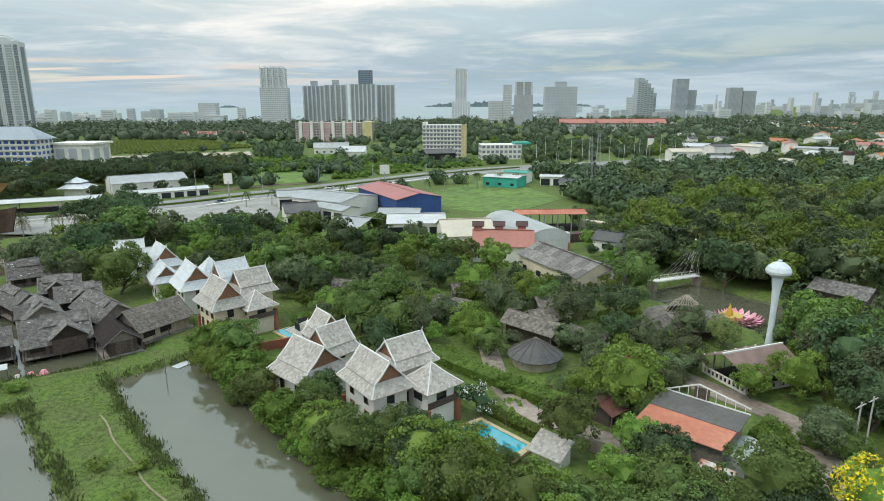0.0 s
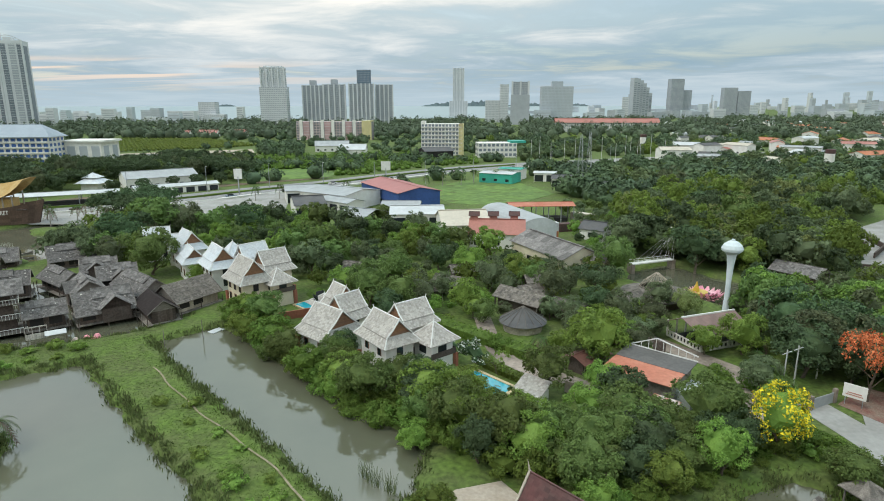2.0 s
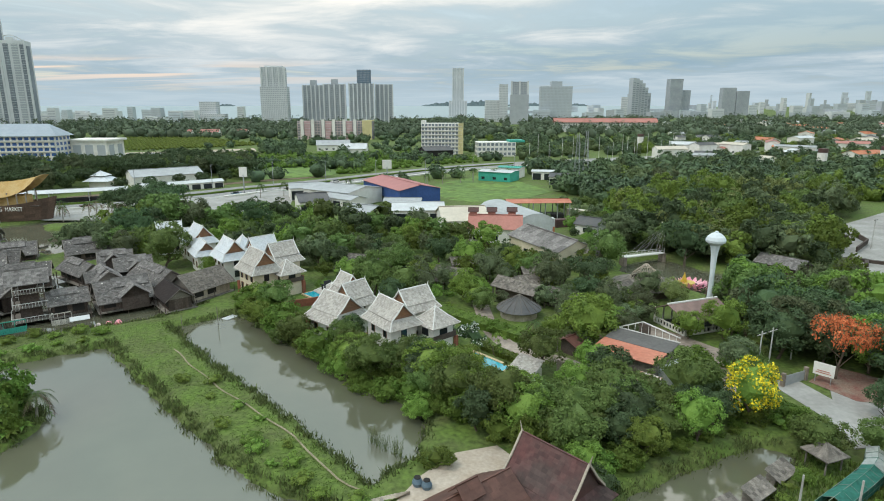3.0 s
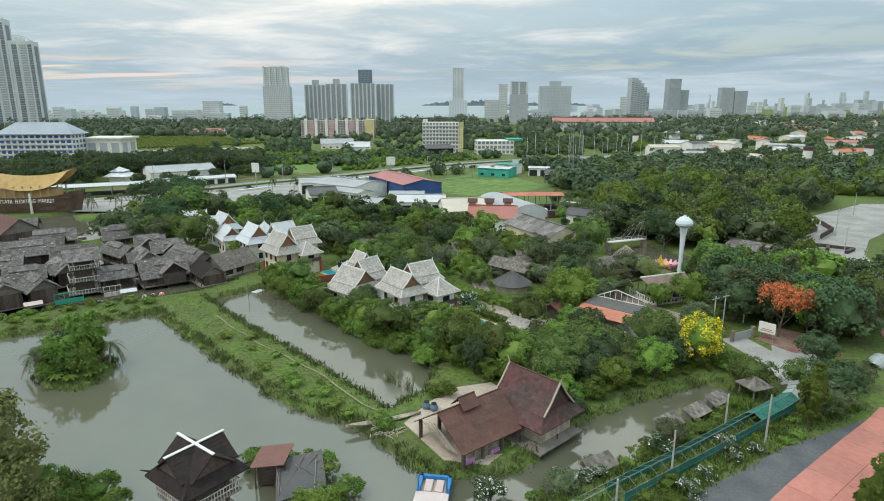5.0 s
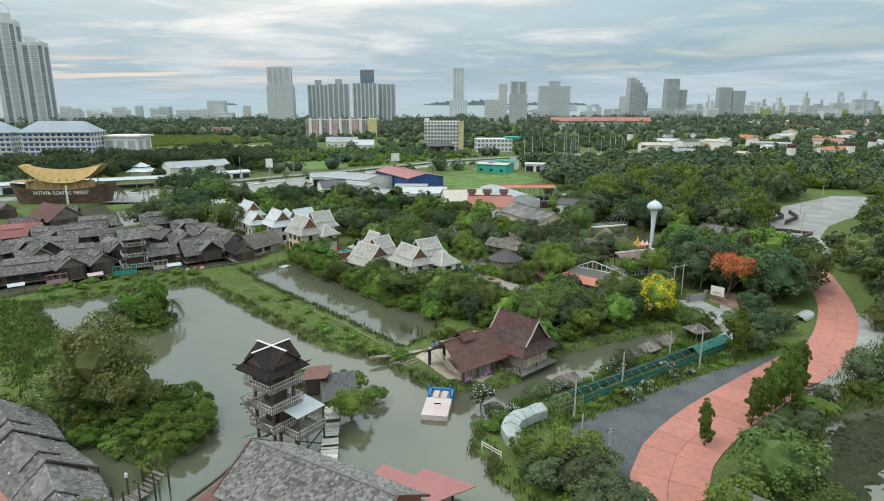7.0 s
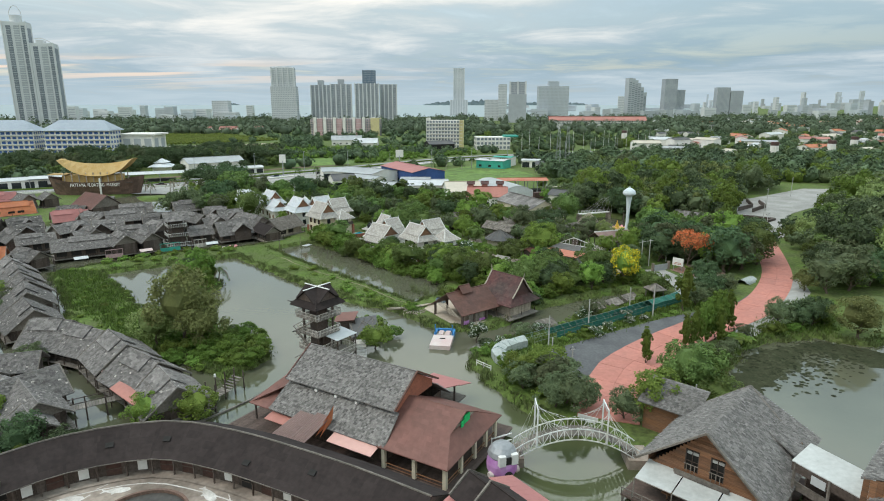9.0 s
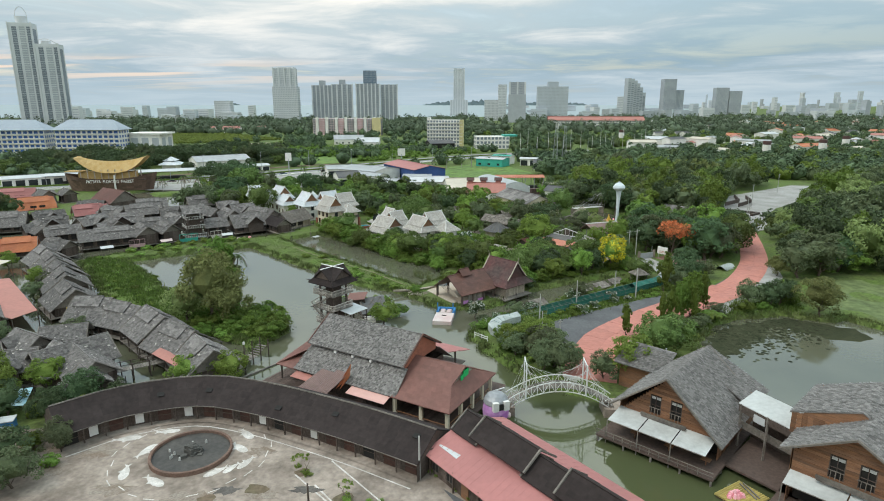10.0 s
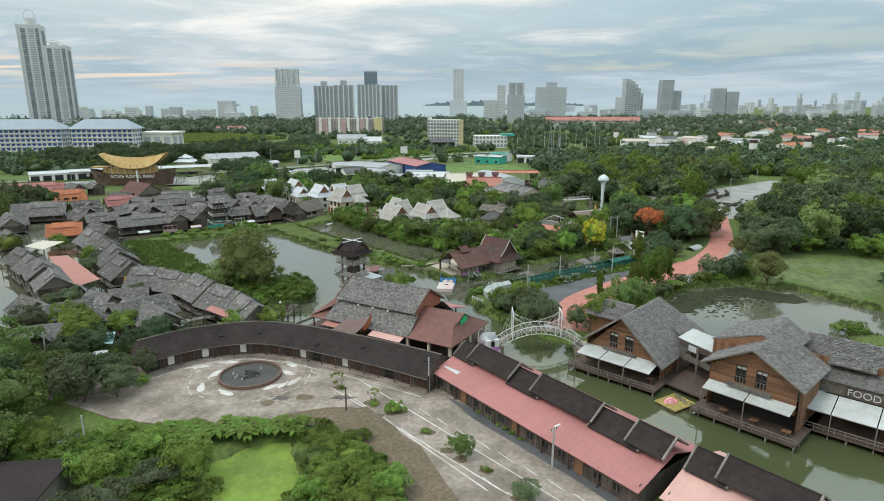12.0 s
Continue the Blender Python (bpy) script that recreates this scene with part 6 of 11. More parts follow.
part("rear_roof", k, M["red_sheet"], t, "faded red rear lean-to roof")
for xx in (7.4, 11, 15.4):
    part("rear_post", Kit().box(xx, 10.4, -1, 0.2, 0.2, 4.1), M["dark_wood"], t)
part("rear_deck", Kit().box(11.5, 9.6, 0.6, 9, 6.0, 0.2), M["grey_wood"], t)
part("awning", Kit().sheet([(9.6, -7.0, 3.6), (15.8, -7.0, 3.6), (15.8, -8.9, 3.1), (9.6, -8.9, 3.1)], 0.06), M["pink_sheet"], t, "pale pink sheet awning")
part("awning", Kit().sheet([(-0.5, -7.2, 3.2), (4.5, -7.2, 3.2), (4.5, -8.6, 2.9), (-0.5, -8.6, 2.9)], 0.06), M["coral_sheet"], t, "coral sheet awning")
k = Kit()
for i in range(16):
    part("bamboo_pole", Kit().tube((4.2 + i * 0.3, -7.0, 4.0 + (0.9 if i > 8 else 0.4)), (3.2 + i * 0.3, -11.6, 2.9), 0.14, 0.12, 5), M["shade_brown"], t, "brown pole of a rough lean-to")
k = Kit()
k.add([(8.6, -6.6, 4.2), (8.9, -9.2, 3.4), (8.9, -6.6, 6.2), (8.3, -9.2, 3.4)], [(0, 1, 2), (0, 2, 3)])
part("tile_fin", k, M["orange_sheet"], t, "orange tiled fin wall")
for xx in (-4, 0, 4, 8, 12, 16, 20, 24):
    for yy in (-10, -5, 0, 5):
        part("stilt", Kit().tube((xx, yy, -1.4), (xx, yy, 0.7), 0.16), M["dark_wood"], t)

# ---- restaurant barns on the canal ----
def awning_row(t, x0, x1, n, y0, y1, z0, z1, label="taut white canvas awning"):
    for i in range(n):
        a, b = x0 + (x1 - x0) * i / n + 0.06, x0 + (x1 - x0) * (i + 1) / n - 0.06
        k = Kit()
        m = 6
        for u in range(m):
            for v in range(3):
                q = []
                for du, dv in ((0, 0), (1, 0), (1, 1), (0, 1)):
                    fu, fv = (u + du) / m, (v + dv) / 3
                    q.append((a + (b - a) * fu, y0 + (y1 - y0) * fv, z0 + (z1 - z0) * fv - 0.14 * math.sin(math.pi * fu) * math.sin(math.pi * fv)))
                k.add(q, [(0, 1, 2, 3)])
        aw = part("awning", k, M["canvas"], t, label, smooth=True)
        part("awning_pole", Kit().tube((a, y1, z1), (b, y1, z1), 0.05).tube((a, y1 - 0.15, -0.4), (a, y1, z1), 0.07), M["grey_wood"], aw)


def barn(name, x, y, turn, W, D, ze_l, ze_r, zr, label, deck=3.6, awn=3, left=0.0, sill=3.9, drop=0.3):
    """Gable front on the canal: x across the front, y into the depth, front wall at y = 0."""
    t = thing(name, x, y, 0, turn, label, "restaurant", "canal restaurants")
    k = Kit()
    h = W / 2
    slope(k, (-h - left, -1.1, ze_l), (-h - left, D, ze_l), (0, -1.1, zr), (0, D, zr), 0.27, 0.32, 0.11)
    slope(k, (h, D, ze_r), (h, -1.1, ze_r), (0, D, zr), (0, -1.1, zr), 0.27, 0.32, 0.11)
    part("roof", k, M["barn_roof"], t, "steep weathered grey shingle roof")
    k = Kit()
    for s, ze in ((-h - left, ze_l), (h, ze_r)):
        for yy in (-1.15, D):
            part("bargeboard", Kit().beam((s, yy, ze + 0.02), (0, yy, zr + 0.05), 0.2), M["grey_wood"], t)
    # board wall below and in the gable, with real openings for two french windows
    k = Kit()
    n = int((W - 2.0) / 0.4)
    zs = 3.4
    rows = int((zr - zs) / 0.34)
    for r in range(rows):
        z = zs + r * 0.34
        half = (h - 1.0) * min(1.0, (zr - 0.35 - z) / (zr - ze_r - 0.2))
        if half < 0.3:
            continue
        segs = [(-half, half)]
        if sill + 0.1 < z < sill + 2.4:
            segs = [(-half, -2.1), (-0.75, 0.35), (1.7, half)] if half > 2.3 else [(-0.75, 0.35)]
        for a, b in segs:
            if b - a > 0.1:
                k.box((a + b) / 2, 0, z, b - a, 0.12 * RND.uniform(0.8, 1.2), 0.325)
    part("front_wall", k, M["wood"], t, "orange-brown horizontal board front", kind="stuff")
    for cx in (-1.42, 1.02):
        w = part("window", Kit().box(cx, 0.25, sill, 1.3, 0.06, 2.4), M["dark"], t, "tall dark french window")
        part("mullion", Kit().box(cx, 0.02, sill, 0.07, 0.08, 2.4).box(cx - 0.64, 0.02, sill, 0.09, 0.14, 2.4).box(cx + 0.64, 0.02, sill, 0.09, 0.14, 2.4).box(cx, 0.02, sill + 1.2, 1.3, 0.07, 0.06).box(cx, 0.02, sill + 2.35, 1.4, 0.14, 0.1), M["dark_wood"], w)
        part("blind", Kit().box(cx, 0.12, sill + 1.95, 1.1, 0.05, 0.42), M["canvas"], w, "half-lowered white blind")
        part("window_rail", Kit().box(cx, -0.25, sill + 0.95, 1.4, 0.06, 0.08).box(cx - 0.4, -0.25, sill + 0.1, 0.06, 0.06, 0.9).box(cx, -0.25, sill + 0.1, 0.06, 0.06, 0.9).box(cx + 0.4, -0.25, sill + 0.1, 0.06, 0.06, 0.9), M["grey_wood"], w)
    part("balcony", Kit().box(-0.2, -0.35, sill - 0.4, 5.2, 0.6, 0.2).box(-0.2, -0.66, sill - 0.2, 5.4, 0.08, 0.42), M["grey_wood"], t)
    k = Kit()
    boards_wall(k, -h + 0.8, 0.2, -h + 0.8, D - 0.8, 0.9, ze_l + 0.4, 0.5)
    boards_wall(k, h - 0.8, 0.2, h - 0.8, D - 0.8, 0.9, ze_r + 0.4, 0.5)
    boards_wall(k, -h + 0.8, D - 0.8, h - 0.8, D - 0.8, 0.9, 5.0, 0.5)
    part("side_wall", k, M["wood"], t)
    # solid block in the shade colour fills the space behind the deck
    part("room", Kit().box(0, D / 2 + 0.2, 0.9, W - 2.2, D - 2.6, 2.4), M["dark"], t, "solid dark block painting the shade behind the deck")
    part("deck", Kit().box(0, -deck / 2 + D / 2 - 0.6, 0.62, W + 0.4, deck + D, 0.24), M["deck_wood"], t)
    k = Kit()
    for i in range(int((W + 0.4) / 1.1)):
        k.box(-W / 2 - 0.1 + i * 1.1, -deck - 0.62, 0.86, 0.07, 0.07, 0.8)
    k.box(0, -deck - 0.62, 1.6, W + 0.4, 0.08, 0.07).box(0, -deck - 0.62, 1.2, W + 0.4, 0.05, 0.05)
    part("railing", k, M["grey_wood"], t)
    for i in range(5):
        for yy in (-deck - 0.5, -0.5, D - 1.5):
            part("stilt", Kit().tube((-W / 2 + W * i / 4, yy, -1.4), (-W / 2 + W * i / 4, yy, 0.65), 0.13), M["grey_wood"], t)
    if awn:
        awning_row(t, -h + 0.9, h - 0.9, awn, 0.0, -deck - 0.2, sill - drop, sill - drop - 0.6)
    for i in range(6):
        part("table", Kit().box(-h + 1.6 + i * (W - 3) / 5, -deck * 0.45, 1.55, 1.0, 0.8, 0.06).box(-h + 1.6 + i * (W - 3) / 5, -deck * 0.45, 0.86, 0.12, 0.12, 0.7), M["wood"], t) if i % 2 else None
    return t


barn("canal_restaurant", 23.4, -29.6, -43, 13.4, 12.5, 3.9, 3.2, 9.3, "wooden canal restaurant with a steep grey shingled gable", awn=3, deck=3.2)
barn("canal_restaurant", 35.15, -44.45, -47, 12.3, 9.0, 7.0, 7.0, 10.5, "wooden canal restaurant with white canvas awnings", awn=2, sill=5.3, deck=2.0, drop=0.6)
t = thing("rear_gable", 40.9, -37.9, 0, -47, "broad shallow shingled gable behind a canal restaurant", "restaurant wing", "restaurant wings")
k = Kit()
slope(k, (-6.2, -4.4, 8.6), (-6.2, 4.6, 8.6), (0, -4.4, 10.9), (0, 4.6, 11.1), 0.27, 0.32, 0.11)
slope(k, (3.4, 4.6, 9.0), (3.4, -4.4, 9.0), (0, 4.6, 11.1), (0, -4.4, 10.9), 0.27, 0.32, 0.11)
part("roof", k, M["barn_roof"], t, "weathered grey shingle roof")
k = Kit()
boards_wall(k, -5.4, -2.0, -5.4, 4.0, 0.9, 8.7, 0.5), boards_wall(k, 2.8, 4.0, -5.4, 4.0, 0.9, 9.0, 0.5), boards_wall(k, 2.8, 4.0, 2.8, -4.0, 0.9, 9.0, 0.5), boards_wall(k, -6.0, -4.35, 2.6, -4.35, 6.4, 8.75, 0.5)
k.add([(-5.9, -4.33, 8.5), (3.2, -4.33, 8.9), (0, -4.33, 10.8)], [(0, 1, 2)])
part("wall", k, M["wood"], t, kind="stuff")
# low cross wings of the restaurants
t = thing("side_wing", 29, -19.8, 0, -43, "low shingled side wing behind a canal restaurant", "restaurant wing", "restaurant wings")
k = Kit()
slope(k, (-9.0, -1.5, 4.6), (-2.0, -1.5, 4.6), (-9.0, 3.0, 6.4), (-2.0, 3.0, 6.4), 0.27, 0.32, 0.11)
slope(k, (9.5, 4.5, 4.2), (9.5, -2.5, 4.2), (2.5, 3.6, 8.2), (2.5, -2.0, 8.4), 0.27, 0.32, 0.11)
part("roof", k, M["barn_roof"], t)
part("wall", Kit().box(-4.5, 1.2, 0.8, 8.0, 3.6, 4.0).box(5, 1.2, 0.8, 7.5, 4.5, 3.6), M["wood"], t)
t = thing("white_canopy", 35.0, -32.0, 0, 0, "large flat white sheet canopy between restaurants", "canopy")
part("roof", Kit().sheet([(-3.5, 2.0, 6.2), (-0.2, -5.0, 6.2), (2.6, -2.2, 6.7), (-0.4, 4.2, 6.7)], 0.1), M["canvas"], t)
part("fascia", Kit().slab4((-3.45, 1.95, 5.2), (-0.25, -4.9, 5.2), 0.08, 0.9), M["dark_wood"], t)
part("sheet_patch", Kit().slab4((-2.6, 0.15, 4.9), (-2.0, -1.1, 4.9), 0.16, 0.9), M["white_sheet"], t, "pale sheet hung below the eave")
for px, py in ((-3.3, 1.7), (-1.9, -1.4), (-0.4, -4.7), (2.4, -2.2), (-0.4, 3.9)):
    part("post", Kit().box(px, py, -1, 0.2, 0.2, 7.2), M["grey_wood"], t)
part("floor", Kit().sheet([(-6.5, -2.0, 0.86), (-2.0, -8.4, 0.86), (5.0, -3.0, 0.86), (1.0, 5.0, 0.86)], 0.25), M["deck_wood"], t)
part("parapet", Kit().slab4((-2.8, 2.2, 2.9), (0.2, -4.4, 2.9), 0.12, 0.9), M["grey_wood"], t)
part("back_wall", Kit().slab4((-0.6, 3.6, 0.86), (2.2, -2.6, 0.86), 0.12, 4.0), M["dark_wood"], t)
t = thing("food_hall", 52.5, -43.5, 0, -42, "long shingled food hall with clerestory along the canal", "food hall")
k = Kit()
slope(k, (-9.5, -1.2, 7.7), (34, -1.2, 7.7), (-9.5, 3.4, 8.9), (34, 3.4, 8.9), 0.27, 0.32, 0.11)
slope(k, (34, 9.4, 5.4), (-9.5, 9.4, 5.4), (34, 3.4, 8.9), (-9.5, 3.4, 8.9), 0.27, 0.32, 0.11)
for i in range(4):
    xx = -9.3 + i * 10.5
    slope(k, (xx + 3.4, -2.8, 7.35), (xx + 8.6, -2.8, 7.35), (xx + 3.4, -0.4, 8.05), (xx + 8.6, -0.4, 8.05), 0.27, 0.32, 0.11)
slope(k, (-9.5, -4.4, 5.7), (34, -4.4, 5.7), (-9.5, -1.4, 6.7), (34, -1.4, 6.7), 0.27, 0.32, 0.11)
part("roof", k, M["barn_roof"], t)
k = Kit()
boards_wall(k, -9.5, -1.5, 34, -1.5, 6.4, 7.7, 0.6)
part("clerestory", k, M["wood"], t, "brown boarded clerestory strip", kind="stuff")
k = Kit()
boards_wall(k, -9.5, -4.0, 34, -4.0, 3.9, 5.8, 0.6)
boards_wall(k, 34, -4, 34, 8.5, 0.9, 6, 0.6)
boards_wall(k, 34, 8.5, -6, 8.5, 0.9, 5.4, 0.6)
part("wall", k, M["grey_wood"], t)
# one long near-black block stands in for shade under the hall
part("interior", Kit().box(14, 2.2, 0.9, 39, 12, 3.2), M["dark"], t, "solid dark block painting the shade behind the awnings")
part("deck", Kit().box(12.4, -5.5, 0.62, 43.5, 8, 0.24), M["deck_wood"], t)
awning_row(t, -8.6, 33, 9, -4.4, -9.2, 3.9, 3.2)
part("sign_board", Kit().box(2.0, -4.25, 4.0, 11.0, 0.1, 1.3), M["dark_wood"], t)
txt = bpy.data.curves.new("lettering", "FONT")
txt.body, txt.size, txt.extrude = "FOOD P", 1.25, 0.04
txt.materials.append(M["canvas"])
ob = new("lettering", txt)
ob.parent = t
ob.matrix_basis = pose(-3.2, -4.36, 4.3, 90, 0, 0)
k = Kit()
for i in range(40):
    k.box(-8.8 + i * 1.1, -9.4, 0.86, 0.07, 0.07, 0.8)
k.box(12.4, -9.4, 1.6, 43, 0.08, 0.07).box(12.4, -9.4, 1.2, 43, 0.05, 0.05)
part("railing", k, M["grey_wood"], t)
for i in range(11):
    part("stilt", Kit().tube((-6 + i * 4, -9.3, -1.4), (-6 + i * 4, -9.3, 0.65), 0.13), M["grey_wood"], t)
t = thing("flower_raft", 28.1, -39.0, 0, 30, "yellow bamboo raft heaped with pink cloth flowers", "raft")
k = Kit()
for i in range(14):
    k.tube((-2.1, -1.6 + i * 0.25, 0.32), (2.1, -1.6 + i * 0.25, 0.32), 0.12, 0.12, 6)
part("bamboo_deck", k, M["bamboo"], t)
part("hull", Kit().box(0, 0, -0.1, 4.0, 3.2, 0.35), M["dark_wood"], t)
k = Kit()
for i in range(26):
    a, d = RND.uniform(0, 6.28), RND.uniform(0, 0.9)
    k.tube((-0.6 + d * math.cos(a), 0.3 + d * math.sin(a) * 0.7, 0.4), (-0.6 + d * math.cos(a), 0.3 + d * math.sin(a) * 0.7, 0.6 + 0.5 * (1 - d)), 0.26, 0.12, 6)
part("flowers", k, M["pink"], t, "heap of pink cloth flowers")
part("ladder", Kit().beam((0.6, -1.2, 0.5), (1.4, 1.2, 0.6), 0.12).beam((1.0, -1.3, 0.5), (1.8, 1.1, 0.6), 0.12), M["grey_wood"], t)

# ---- white footbridge ----
t = thing("footbridge", 12.6, -20.6, 0, -2, "white arched steel lattice footbridge over the canal", "footbridge")
def arch(u, top=4.0):
    return 1.3 + (top - 1.3) * (1 - u * u)
for side in (-1.15, 1.15):
    k = Kit()
    n = 18
    for i in range(n):
        u0, u1 = -1 + 2 * i / n, -1 + 2 * (i + 1) / n
        lo0, lo1 = arch(u0) - 0.55, arch(u1) - 0.55
        hi0, hi1 = arch(u0) + 0.75, arch(u1) + 0.75
        k.beam((u0 * 7, side, lo0), (u1 * 7, side, lo1), 0.1)
        k.beam((u0 * 7, side, hi0), (u1 * 7, side, hi1), 0.1)
        k.beam((u0 * 7, side, lo0), (u0 * 7, side, hi0), 0.06)
        a, b = ((lo0, hi1), (hi0, lo1))[i % 2]
        k.beam((u0 * 7, side, a), (u1 * 7, side, b), 0.05)
    part("truss", k, M["white_steel"], t, "white lattice side truss")
k = Kit()
for i in range(34):
    u = -1 + 2 * (i + 0.5) / 34
    k.box(u * 7, 0, arch(u) - 0.12, 0.38, 2.2, 0.08)
part("deck_board", k, M["grey_wood"], t, kind="stuff")
for xx in (-4.6, 3.2):
    for side in (-1.25, 1.25):
        m = part("mast", Kit().tube((xx, side, arch(xx / 7) - 0.5), (xx, side, 7.2), 0.09), M["white_steel"], t)
        k = Kit()
        for j in range(5):
            for dd in (-1, 1):
                tx = xx + dd * (1.0 + j * 0.75)
                if abs(tx) < 7:
                    k.tube((xx, side, 7.0 - j * 0.25), (tx, side, arch(tx / 7) + 0.75), 0.018, 0.018, 3)
        part("stay", k, M["white_steel"], m, kind="stuff")
    part("crossbar", Kit().tube((xx, -1.25, 7.1), (xx, 1.25, 7.1), 0.07), M["white_steel"], t)
for s in (-7.3, 7.0):
    part("abutment", Kit().box(s, 0, -1.2, 2.6, 3.2, 2.4), M["concrete"], t)
k = Kit()
for s in (-1, 1):
    k.beam((-9.5, s * 1.4, 1.0), (-7.2, s * 1.2, 1.9), 0.12)
    k.beam((-9.5, s * 1.4, 1.8), (-7.2, s * 1.2, 2.7), 0.12)
    k.beam((-9.5, s * 1.4, 0.8), (-9.5, s * 1.4, 1.9), 0.14)
part("ramp_rail", k, M["white_steel"], t)
# small gateway letters by the bridge
t = thing("garden_sign", 15.8, -13.4, 0.9, -30, "low white garden sign of plain letter bars", "sign")
part("letter_bar", Kit().box(0, 0, 0.3, 2.6, 0.1, 0.5), M["white_steel"], t)
part("letter_bar", Kit().box(0, -0.02, 0.0, 1.8, 0.1, 0.2), M["white_steel"], t)
# purple kiosk at the bridge foot
t = thing("round_kiosk", 3.8, -24.2, 0.9, 20, "purple and white barrel-shaped kiosk by the bridge", "kiosk")
k = Kit()
n, m = 18, 8
prof = [(1.3, 0), (1.65, 0.7), (1.7, 1.5), (1.5, 2.4), (1.35, 2.7)]
for (r0, z0), (r1, z1) in zip(prof, prof[1:]):
    for i in range(n):
        a0, a1 = 2 * math.pi * i / n, 2 * math.pi * (i + 1) / n
        k.add([(r0 * math.cos(a0), r0 * math.sin(a0), z0), (r0 * math.cos(a1), r0 * math.sin(a1), z0), (r1 * math.cos(a1), r1 * math.sin(a1), z1), (r1 * math.cos(a0), r1 * math.sin(a0), z1)], [(0, 1, 2, 3)])
part("barrel", k, M["purple"], t, smooth=True)
k = Kit()
prof = [(1.5, 2.3), (1.62, 2.5), (1.45, 3.0), (1.05, 3.45), (0.5, 3.7), (0.02, 3.78)]
for (r0, z0), (r1, z1) in zip(prof, prof[1:]):
    for i in range(n):
        a0, a1 = 2 * math.pi * i / n, 2 * math.pi * (i + 1) / n
        k.add([(r0 * math.cos(a0), r0 * math.sin(a0), z0), (r0 * math.cos(a1), r0 * math.sin(a1), z0), (r1 * math.cos(a1), r1 * math.sin(a1), z1), (r1 * math.cos(a0), r1 * math.sin(a0), z1)], [(0, 1, 2, 3)])
part("dome", k, M["steel"], t, "grey translucent dome", smooth=True)
for sx in (-1, 1):
    part("front_panel", Kit().box(sx * 0.72, -1.45, 1.9, 0.75, 0.5, 1.15), M["trim"], t, "white rounded front panel")
    part("side_blister", Kit().tube((sx * 1.45, -0.5, 0.5), (sx * 1.8, -0.6, 0.5), 0.45, 0.3, 10), M["pale_pink"], t, "pale pink side blister")
part("hatch", Kit().box(0, -1.5, 2.0, 0.6, 0.3, 0.8), M["dark"], t)
part("badge", Kit().tube((0, -1.6, 0.8), (0, -1.78, 0.8), 0.42, 0.42, 12), M["dark"], t, "round dark badge")

# ---- lookout tower ----
t = thing("lookout_tower", -21.8, 6.1, 0, 53, "four-storey dark wooden lookout tower with white balconies", "tower")
k = Kit()
for sx in (-1, 1):
    for sy in (-1, 1):
        k.box(sx * 1.55, sy * 1.55, -1.4, 0.28, 0.28, 12.2)
part("corner_post", k, M["dark_wood"], t)
def balcony(parent, w, d, z, x=0.0, y=0.0):
    f = part("floor", Kit().box(x, y, z, w, d, 0.18), M["grey_wood"], parent)
    k = Kit()
    for s in (-1, 1):
        for h in (0.45, 0.95):
            k.box(x, y + s * d / 2, z + 0.1 + h, w, 0.07, 0.08), k.box(x + s * w / 2, y, z + 0.1 + h, 0.07, d, 0.08)
        n = int(w / 0.28)
        for i in range(n + 1):
            k.box(x - w / 2 + w * i / n, y + s * d / 2, z + 0.1, 0.07, 0.05, 0.95)
        n = int(d / 0.28)
        for i in range(n + 1):
            k.box(x + s * w / 2, y - d / 2 + d * i / n, z + 0.1, 0.05, 0.07, 0.95)
    part("railing", k, M["bleached"], f, "bleached white picket railing")
for z, w in ((2.9, 4.4), (5.5, 4.6), (8.1, 4.8)):
    balcony(t, w, w, z)
    part("room", Kit().box(0.5, 0.5, z + 0.15, 1.9, 1.9, 2.4), M["dark_wood"], t)
    part("beam", Kit().box(0, -1.55, z + 2.3, 3.2, 0.16, 0.2).box(-1.55, 0, z + 2.3, 0.16, 3.2, 0.2), M["grey_wood"], t)
k = Kit()
skirt_roof(k, 6.0, 6.0, 10.2, 4.0, 4.0, 11.3, 0.5, 0.4, 0.05)
gable_roof(k, 5.2, 4.0, 11.1, 12.7, 0.5, 0.4, 0.05)
for q in (-1, 1):
    slope(k, (q * 2.0, -2.6, 11.1), (q * 2.0, 2.6, 11.1), (0, -2.6, 12.7), (0, 2.6, 12.7), 0.5, 0.4, 0.05)
part("roof", k, M["black_roof"], t)
for q in (-1, 1):
    k = Kit()
    gable_end(k, q * 2.3, 3.4, 11.1, 12.5)
    part("gable", k, M["dark_wood"], t)
    part("gable", Kit().add([(-1.7, q * 2.3, 11.1), (1.7, q * 2.3, 11.1), (0, q * 2.3, 12.5)], [(0, 1, 2)]), M["dark_wood"], t)
part("ridge_strip", Kit().slab4((-2.7, 0, 12.76), (2.7, 0, 12.76), 0.26, 0.08), M["trim"], t, "white ridge strip")
part("ridge_strip", Kit().slab4((0, -2.7, 12.78), (0, 2.7, 12.78), 0.26, 0.08), M["trim"], t, "white ridge strip")
for sx, sy in ((-1, -1), (1, -1), (1, 1), (-1, 1)):
    part("upturned_eave", Kit().tube((sx * 2.6, sy * 2.6, 10.5), (sx * 3.2, sy * 3.2, 10.75), 0.12, 0.04, 5), M["black_roof"], t)
k = Kit()
